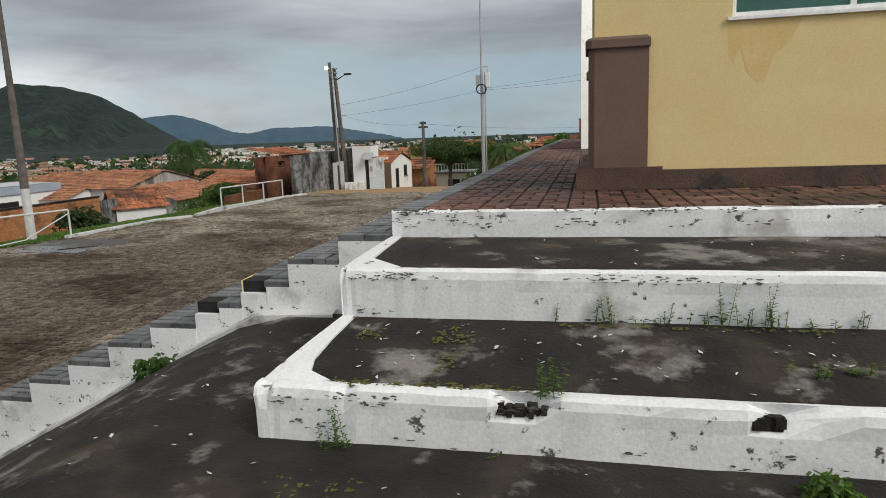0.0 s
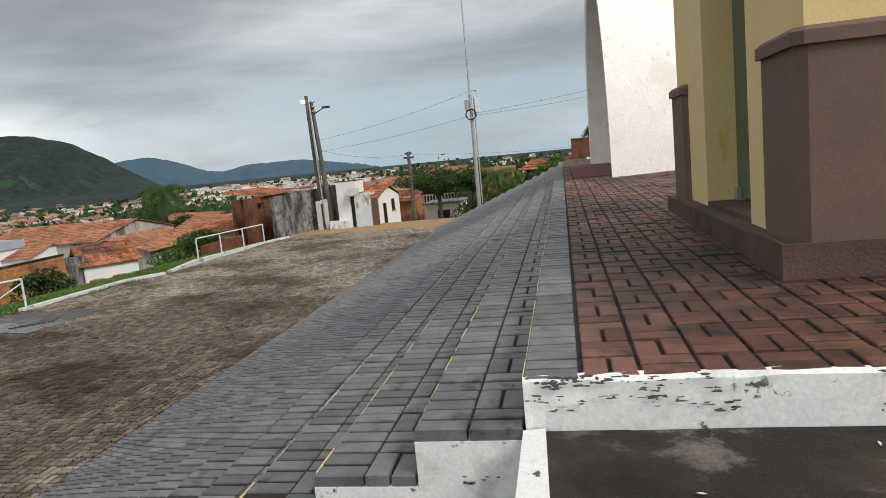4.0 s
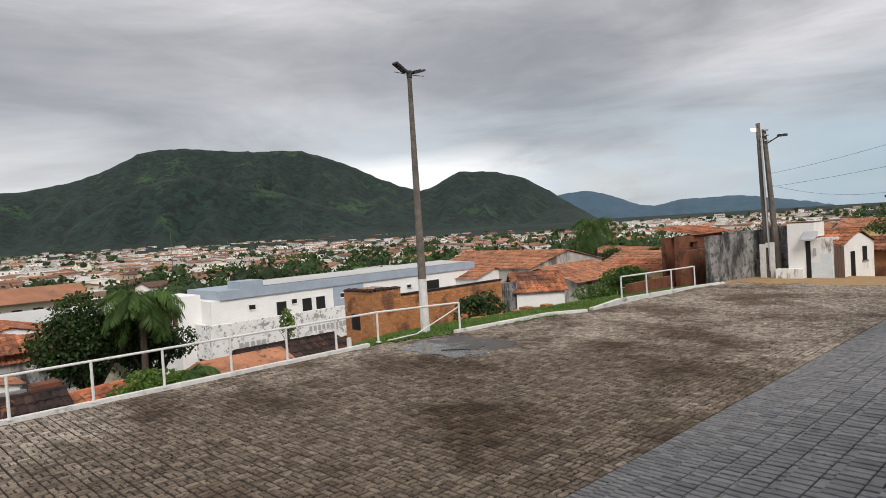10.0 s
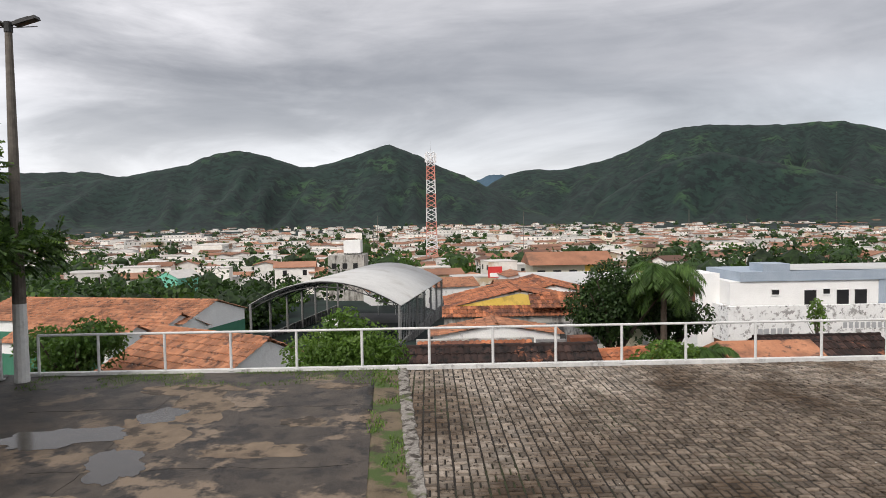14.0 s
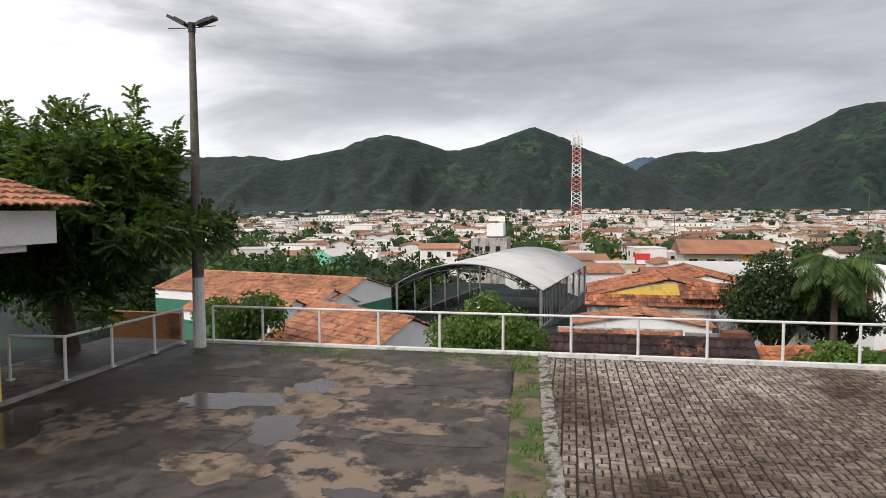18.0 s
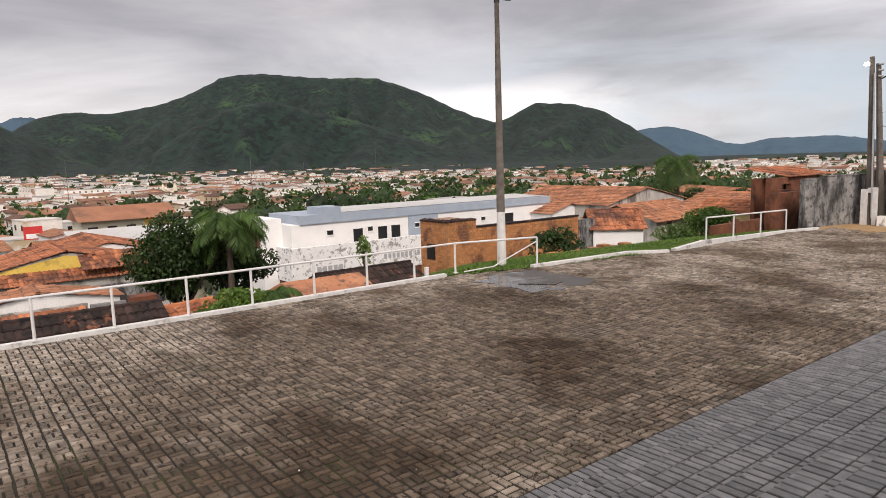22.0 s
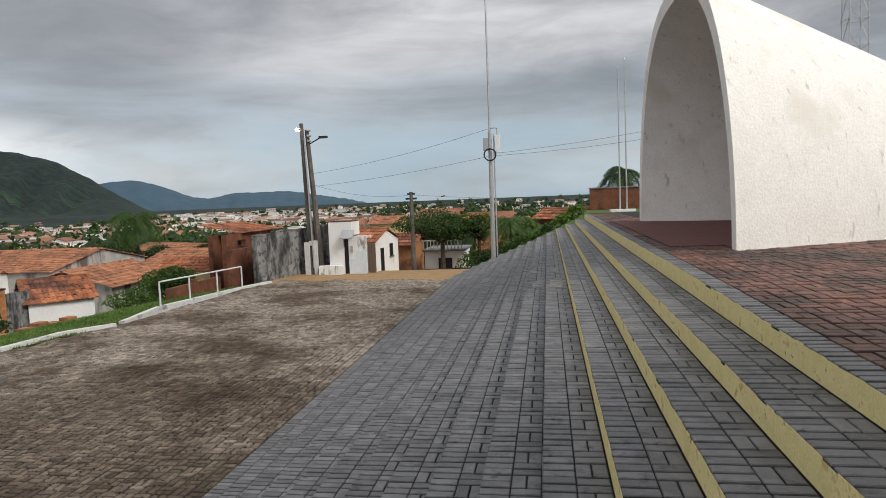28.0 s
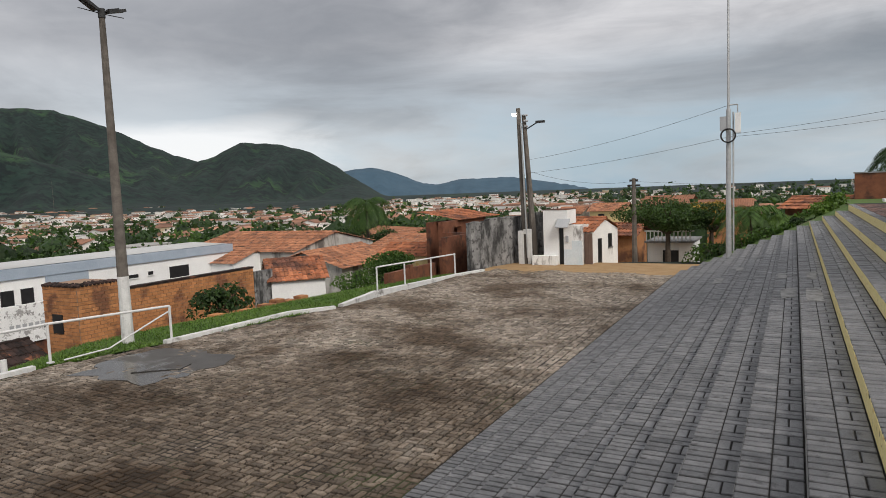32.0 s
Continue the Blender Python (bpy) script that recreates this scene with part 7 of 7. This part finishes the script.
for i in range(240):                               # dry leaves and paint flakes
    zone = rng.random()
    if zone < 0.35:
        x, y = 0.2 + 4.0 * rng.random() ** 1.3, rng.uniform(-1.78, -1.2)
        z = -0.46 - 0.157 * (-1.12 - y)
    elif zone < 0.5:
        x, y, z = rng.uniform(0.4, 4.0), rng.uniform(-1.0, -0.1), -0.192
    elif zone < 0.85:
        x, y = rng.uniform(-2.5, 2.5), rng.uniform(-3.5, -0.3)
        if y > -2.0 and x > -0.2:
            continue
        z = ramp_z(x, y) + 0.018
    else:
        x, y, z = rng.uniform(-12, -6.2), rng.uniform(1, 12), ROAD_Z + 0.022
    a = rng.uniform(0, 6.28)
    r_ = rng.uniform(0.006, 0.016)
    blotch(leaves_dry, (x, y, z), (math.cos(a), math.sin(a), 0.2), (-math.sin(a), math.cos(a), 0.1), r_ * 1.6, r_ * 0.7, rng)
part("mould_specks", mould.raw("mould_specks", MOULD), None, terr, "black mould specks along the white edges", kind="stuff")
part("moss_patches", moss.raw("moss_patches", MOSS), None, terr, "yellow-green moss in the corners", kind="stuff")
tagged(new("dry_leaves", leaves_dry.raw("dry_leaves", LITTER)), "scattered pale dry leaves and paint flakes on the ground", "litter", kind="stuff")
rub = Geo()
for x0, x1 in ((1.0, 1.2), (2.0, 2.12)):
    for i in range(14):
        x, s = rng.uniform(x0, x1), rng.uniform(0.008, 0.022)
        rub.box(x - s, -1.90 + rng.uniform(-0.012, 0.01), -0.652 + rng.uniform(-0.015, 0.01), x + s, -1.865, -0.622 + rng.uniform(-0.01, 0.02))
part("broken_edge", rub, TERRACE, terr, "dark rubble where the wall edge broke away")
pad = Geo()
m = 40
for i in range(m):
    a = 2 * math.pi * i / m
    s = 1 + 0.5 * noise.noise((math.cos(a) * 2.2, math.sin(a) * 2.2, 4))
    pad.v.append((-13.95 + 1.35 * s * math.cos(a) * (1 + 0.25 * abs(math.sin(a))), 12.65 + 1.25 * s * math.sin(a) * (1 + 0.2 * abs(math.cos(a))), ROAD_Z + 0.009))
pad.v += [(x, y, ROAD_Z - 0.02) for x, y, z in pad.v]
pad.f = [tuple(range(m))] + [(i, (i + 1) % m, m + (i + 1) % m, m + i) for i in range(m)]
solid("cement_patch", pad, PAD, "wet grey cement patch smeared over the road blocks", "patch")
solid("crack", Geo().path([(-13.9, 11.9, ROAD_Z + 0.012), (-13.35, 12.35, ROAD_Z + 0.012), (-13.1, 12.47, ROAD_Z + 0.012), (-13.25, 12.9, ROAD_Z + 0.012)], 0.014, 4), JOINT, "dark crack in the cement patch", "crack")
tree("shrub", "round green weed cushion at the foot of the terrace", (2.25, -2.08, -0.93), 0.1, 0.01, (0.13, 0.11, 0.13), 900, 0.04, LEAF_LIGHT, 90, crown_at=(0, 0, 0.1))
tree("shrub", "low green weed cushion by the stepped wall", (-1.9, -0.22, -1.28), 0.1, 0.01, (0.2, 0.14, 0.12), 420, 0.06, LEAF_MID, 91, crown_at=(0, 0, 0.1))
rng = random.Random(93)
gm = Geo()
for i in range(1500):
    x = rng.uniform(-16.4, -8.3)
    y = road_near(x) - rng.uniform(0.05, 0.68)
    if noise.noise((x * 0.9, y * 0.9, 3)) < 0.08:
        continue
    z = ROAD_Z - 0.01
    a, h = rng.uniform(0, 6.28), rng.uniform(0.03, 0.10)
    w_ = 0.012
    dx_, dy_ = math.cos(a), math.sin(a)
    k = len(gm.v)
    gm.v += [(x - dy_ * w_, y + dx_ * w_, z), (x + dy_ * w_, y - dx_ * w_, z), (x + dx_ * 0.05, y + dy_ * 0.05, z + h)]
    gm.f.append((k, k + 1, k + 2))
for i in range(4200):
    x, y = -16.32 + 1.3 * rng.random() ** 1.6, rng.uniform(-9.2, -1.4)
    if noise.noise((x * 1.1, y * 0.8, 8)) < 0.0:
        continue
    z = ROAD_Z - 0.012
    a, h, w_ = rng.uniform(0, 6.28), rng.uniform(0.02, 0.07), 0.012
    dx_, dy_ = math.cos(a), math.sin(a)
    k = len(gm.v)
    gm.v += [(x - dy_ * w_, y + dx_ * w_, z), (x + dy_ * w_, y - dx_ * w_, z), (x + dx_ * 0.04, y + dy_ * 0.04, z + h)]
    gm.f.append((k, k + 1, k + 2))
for i in range(20000):
    j = rng.random()
    y = 11.3 + 17.0 * j
    xa = lerp_table(y, [(v[0], v[1]) for v in VERGE])
    f = rng.random() ** 1.3 * 0.66
    xb = lerp_table(y, [(v[0], v[2]) for v in VERGE])
    x = xa + (xb - xa) * f
    z = ROAD_Z - 0.03 - 0.9 * f * f
    a, h, w_ = rng.uniform(0, 6.28), rng.uniform(0.03, 0.10), 0.018
    dx_, dy_ = math.cos(a), math.sin(a)
    k = len(gm.v)
    gm.v += [(x - dy_ * w_, y + dx_ * w_, z), (x + dy_ * w_, y - dx_ * w_, z), (x + dx_ * 0.08, y + dy_ * 0.08, z + h)]
    gm.f.append((k, k + 1, k + 2))
tagged(new("grass", gm.raw("grass", LEAF_LIGHT)), "short bright green grass on the verge and in the joints", "grass", kind="stuff")


# ---- the town ----
def far_house(walls, roofs, holes, x, y, z, w, l, h, rot, rise, flat):
    m = pose(x, y, z, 0, 0, rot)
    if flat:
        walls.box(-w / 2, -l / 2, -2, w / 2, l / 2, h, m)
        roofs.box(-w / 2 - 0.1, -l / 2 - 0.1, h, w / 2 + 0.1, l / 2 + 0.1, h + 0.25, m)
    else:
        walls.prism([(-w / 2, -2), (w / 2, -2), (w / 2, h), (0, h + rise - 0.05), (-w / 2, h)], -l / 2, l / 2, m)
        o = 0.4
        d = rise * (w / 2 + o) / (w / 2)
        for s in (1, -1):
            vs = [(0, -l / 2 - o, h + rise + 0.1), (0, l / 2 + o, h + rise + 0.1), (s * (w / 2 + o), l / 2 + o, h + rise - d + 0.1), (s * (w / 2 + o), -l / 2 - o, h + rise - d + 0.1)]
            vs += [(a, b, c - 0.2) for a, b, c in vs]
            roofs.add([tuple(m @ Vector(v)) for v in vs], [(0, 1, 2, 3), (4, 5, 6, 7), (0, 1, 5, 4), (1, 2, 6, 5), (2, 3, 7, 6), (3, 0, 4, 7)])
    # near-black boxes on the walls paint the shade of the windows
    for s in (-1, 1):
        for t in range(max(1, int(l / 4))):
            u = -l / 2 + (t + 0.5) * l / max(1, int(l / 4))
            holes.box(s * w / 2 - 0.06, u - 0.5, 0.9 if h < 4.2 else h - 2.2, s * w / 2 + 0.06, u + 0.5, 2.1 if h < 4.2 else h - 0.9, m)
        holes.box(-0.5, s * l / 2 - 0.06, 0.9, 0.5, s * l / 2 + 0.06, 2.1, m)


TOWN_WALL = material("town_walls", (0.66, 0.64, 0.59), (0.82, 0.81, 0.78), 0.9, 0.08, 0, 1.0, vary=0.28, stain=(0.50, 0.40, 0.27), stain_scale=0.014, stain_at=(0.58, 0.61), stain2=((0.33, 0.22, 0.15), 0.022, (0.62, 0.64)))
TOWN_ROOF = material("town_roofs", (0.20, 0.105, 0.070), (0.36, 0.185, 0.115), 0.9, 0.05, 0, 1.0, vary=0.45, stain=(0.15, 0.085, 0.062), stain_scale=0.03, stain_at=(0.50, 0.60))
TOWN_FLAT = material("town_flat_roofs", (0.42, 0.41, 0.39), (0.56, 0.55, 0.53), 0.9, 0.05, 0, 1.0, vary=0.3)
rng = random.Random(101)
kept_clear = [(-80, -13, 12), (-97, -10, 14), (-113, -7, 14), (-52, -24, 16), (-44, -21, 10), (-40, 25, 14), (-45, 6, 9), (-54, 13, 9), (-31, 43, 9), (-25, 46, 9), (-36, 58, 9), (-28, 62, 9), (-20, 79, 6), (-25, 79, 6), (-13, 76, 6), (-8, 78, 6), (-268, 1, 6), (-30, 4, 8), (-34, -2, 6), (-40, -27, 10)]
town = thing("town", "spread of low white houses with orange tile roofs", "town", kind="stuff")
walls, roofs, flats, holes = Geo(), Geo(), Geo(), Geo()
town_trees = []
mid_houses = []
taken = set()


def free_at(x, y, size):
    key = (int(x // size), int(y // size), size)
    if key in taken:
        return False
    taken.add(key)
    return True


for i in range(11500):
    a = rng.uniform(-14, 132)
    d = 52 * math.exp(rng.random() ** 0.66 * math.log(1380 / 52))
    x, y = -d * math.sin(radians(a)), d * math.cos(radians(a))
    if x > -40 and y < 40 or d < 260 and any((x - cx) ** 2 + (y - cy) ** 2 < cr * cr for cx, cy, cr in kept_clear):
        continue
    if d < 500 and not free_at(x, y, 11.0):
        continue
    green = noise.noise((x * 0.006, y * 0.006, 7)) + 0.35 * noise.noise((x * 0.02, y * 0.02, 1))
    far_plain = a < 14
    z = ground_z(x, y)
    if 84 < a < 116 and d < 125:
        continue
    if far_plain and rng.random() < 0.80 or green > (0.25 if a > 74 else 0.15) and rng.random() < 0.6 or rng.random() < 0.05:
        town_trees.append((x, y, z, d))
        continue
    w, l = (rng.uniform(5.5, 8), rng.uniform(7, 12)) if d < 260 else (rng.uniform(6.5, 11), rng.uniform(8, 18))
    rot = rng.choice((10, 100)) + rng.uniform(-6, 6)
    flat = rng.random() < 0.42
    h = rng.choice((3.0, 3.4, 3.8, 4.4, 5.6, 7.0)) if d > 110 else 3.0
    if d < 150 and (rng.random() < (0.62 if a > 62 else 0.85) or a > 96):
        town_trees.append((x, y, z, d))
        continue
    if d < 150:
        mid_houses.append((x, y, z, w, l, h, rot, flat))
        kept_clear.append((x, y, 7.5))
        continue
    far_house(walls, flats if flat else roofs, holes, x, y, z, w, l, h, rot, rng.uniform(0.7, 1.15), flat)
for i in range(150):                                # a thick grove behind the school
    x, y = rng.uniform(-118, -70), rng.uniform(-52, -24)
    town_trees.append((x, y, ground_z(x, y), 100))
for i in range(26):                                # larger blocks in the centre
    a, d = rng.uniform(78, 118), rng.uniform(430, 900)
    x, y = -d * math.sin(radians(a)), d * math.cos(radians(a))
    far_house(walls, flats, holes, x, y, ground_z(x, y), rng.uniform(12, 20), rng.uniform(22, 46), rng.uniform(7, 12), rng.choice((8, 98)), 1, True)
part("walls", walls.raw("walls", TOWN_WALL), None, town, kind="stuff")
part("tiled_roofs", roofs.raw("tiled_roofs", TOWN_ROOF), None, town, kind="stuff")
part("flat_roofs", flats.raw("flat_roofs", TOWN_FLAT), None, town, kind="stuff")
part("openings", holes.raw("openings", OPENING_SHADE), None, town, kind="stuff")
for x, y, z, w, l, h, rot, flat in mid_houses:
    house(x, y, z + h + 1.3, rot, w, l, 1.3 if not flat else 0.5, z - 2, rng.choice((WHITE_PAINT, OLD_WHITE, OLD_WHITE, GREY_WALL)), rng.choice((CLAY, RED_CLAY, CLAY)),
          "white house with an orange tile roof on the slope", tiles=False, openings=(("+x", l * 0.25, z + 1, 1.0, 1.0), ("+x", -l * 0.25, z + 1, 1.0, 1.0), ("+y", 0, z + 1, 1.0, 1.0), ("-y", 0, z + 1, 1.0, 1.0)), group="slope houses")
# landmarks in the middle distance
tank = thing("water_tank_house", "grey concrete house with a white water tank on its roof", "building", (-150.0, -18.5, -17.0))
part("body", Geo().box(-5, -3.7, 0, 5, 4.1, 11.3), BARE_PLASTER, tank)
part("tank", Geo().box(-2.5, -0.6, 11.7, 2.5, 3.1, 14.4), WHITE_PAINT, tank, "white tank")
for sx in (-2.2, 2.0):
    for sy in (-0.5, 2.7):
        part("tank_leg", Geo().box(sx, sy, 11.3, sx + 0.3, sy + 0.3, 11.7), CONCRETE, tank)
for i in range(3):
    part("window", Geo().box(4.95, -2.9 + 2.3 * i, 8.4, 5.05, -1.9 + 2.3 * i, 9.6), OPENING_SHADE, tank)
mint = thing("mint_house", "small mint green house in the trees", "house", pose(-140, -52.5, -17.5, 0, 0, 75))
part("wall", Geo().prism([(-2.6, 0), (2.6, 0), (2.6, 8.2), (0, 9.4), (-2.6, 8.2)], -4, 4), MINT, mint)
part("roof", Geo().prism([(-2.9, 8.12), (0, 9.45), (2.9, 8.12), (0, 9.62)], -4.2, 4.2), TOWN_FLAT, mint)
sign = thing("red_sign", "red and white shop sign down the street", "sign", (-150, 14.5, -17))
part("post", Geo().tube((0, 0, 0), (0, 0, 5.5), 0.15), STEEL, sign)
part("board", Geo().box(-0.15, -1.6, 5.5, 0.15, 1.6, 8.0), SIGN_RED, sign, "red sign board")
part("white_panel", Geo().box(0.16, -1.2, 5.7, 0.2, 1.2, 6.6), WHITE_PAINT, sign)
church = thing("church", "cream church with two small towers far off in the town", "church", (-560, 150, -24.5))
part("nave", Geo().box(-9, -6, 0, 9, 6, 9), CREAM, church)
for s in (-1, 1):
    part("bell_tower", Geo().box(6, s * 4.6 - 1.3, 0, 9, s * 4.6 + 1.3, 12).tube((7.5, s * 4.6, 12), (7.5, s * 4.6, 15), 1.4, 0.2, 8), CREAM, church)
for x, y, z, h in ((-330, 130, -20, 26), (-900, 560, -26, 62), (-620, 300, -25, 30), (-240, -20, -19, 18), (-420, 60, -22, 30), (-390, -30, -22, 28)):
    tt = thing("antenna_mast", "thin grey lattice mast far off in the town", "mast", (x, y, z), "far masts")
    part("mast", Geo().tube((0, 0, 0), (0, 0, h), 0.22, 0.12, 5), POLE_CONCRETE, tt)

woods = thing("town_trees", "dark green trees among the houses", "trees", kind="stuff")
leaves_a, leaves_b, blobs = Geo(), Geo(), Geo()
ico = [Vector(v).normalized() for v in ((0, 0, 1), (0.9, 0, 0.45), (0.28, 0.85, 0.45), (-0.72, 0.53, 0.45), (-0.72, -0.53, 0.45), (0.28, -0.85, 0.45), (0.72, 0.53, -0.45), (-0.28, 0.85, -0.45), (-0.9, 0, -0.45), (-0.28, -0.85, -0.45), (0.72, -0.53, -0.45), (0, 0, -1))]
ico_f = [(0, 1, 2), (0, 2, 3), (0, 3, 4), (0, 4, 5), (0, 5, 1), (1, 6, 2), (2, 7, 3), (3, 8, 4), (4, 9, 5), (5, 10, 1), (2, 6, 7), (3, 7, 8), (4, 8, 9), (5, 9, 10), (1, 10, 6)]
for i in range(4300):                              # more trees between the houses
    a = rng.uniform(-16, 132)
    d = 60 * math.exp(rng.random() ** 0.8 * math.log(1350 / 60))
    x, y = -d * math.sin(radians(a)), d * math.cos(radians(a))
    if x > -40 and y < 50 or (84 < a < 116 and d < 125) or noise.noise((x * 0.012, y * 0.012, 5)) < 0.02 or any((x - cx) ** 2 + (y - cy) ** 2 < (cr - 2) ** 2 for cx, cy, cr in kept_clear):
        continue
    town_trees.append((x, y, ground_z(x, y), d))
for x, y, z, d in town_trees:
    r = (rng.uniform(1.5, 3.2) if rng.random() < 0.8 else rng.uniform(3.2, 4.6)) * (0.9 if d < 120 else 1.2 if d > 500 else 1.1)
    hz = rng.uniform(0.8, 1.15)
    c = Vector((x, y, z + r * (1.15 if d < 120 else 1.35)))
    g = leaves_a if rng.random() < 0.6 else leaves_b
    blobs.add([tuple(c + Vector((v.x * r * 0.72 * rng.uniform(0.75, 1.15), v.y * r * 0.72 * rng.uniform(0.75, 1.15), v.z * r * hz * 0.66))) for v in ico], ico_f)
    for j in range(300 if d < 120 else 150 if d < 200 else 50 if d < 420 else 18):
        u, v, s = rng.gauss(0, 1), rng.gauss(0, 1), rng.gauss(0, 1)
        k = rng.uniform(0.72, 1.08) / (math.sqrt(u * u + v * v + s * s) + 1e-6)
        p = c + Vector((u * k * r, v * k * r, s * k * r * hz))
        q = min(r * rng.uniform(0.14, 0.28), 0.0032 * d * rng.uniform(0.7, 1.2))
        e1 = Vector((rng.uniform(-1, 1), rng.uniform(-1, 1), rng.uniform(-1, 1))).normalized() * q
        e2 = Vector((rng.uniform(-1, 1), rng.uniform(-1, 1), rng.uniform(-1, 1))).normalized() * q
        g.add([tuple(p - e1), tuple(p + e2), tuple(p + e1 * 1.1), tuple(p - e2)], [(0, 1, 2, 3)])
part("dark_leaves", leaves_a.raw("dark_leaves", LEAF_DEEP), None, woods, kind="stuff")
part("light_leaves", leaves_b.raw("light_leaves", LEAF_MID), None, woods, kind="stuff")
part("inner_foliage", blobs.raw("inner_foliage", LEAF_DEEP), None, woods, kind="stuff")
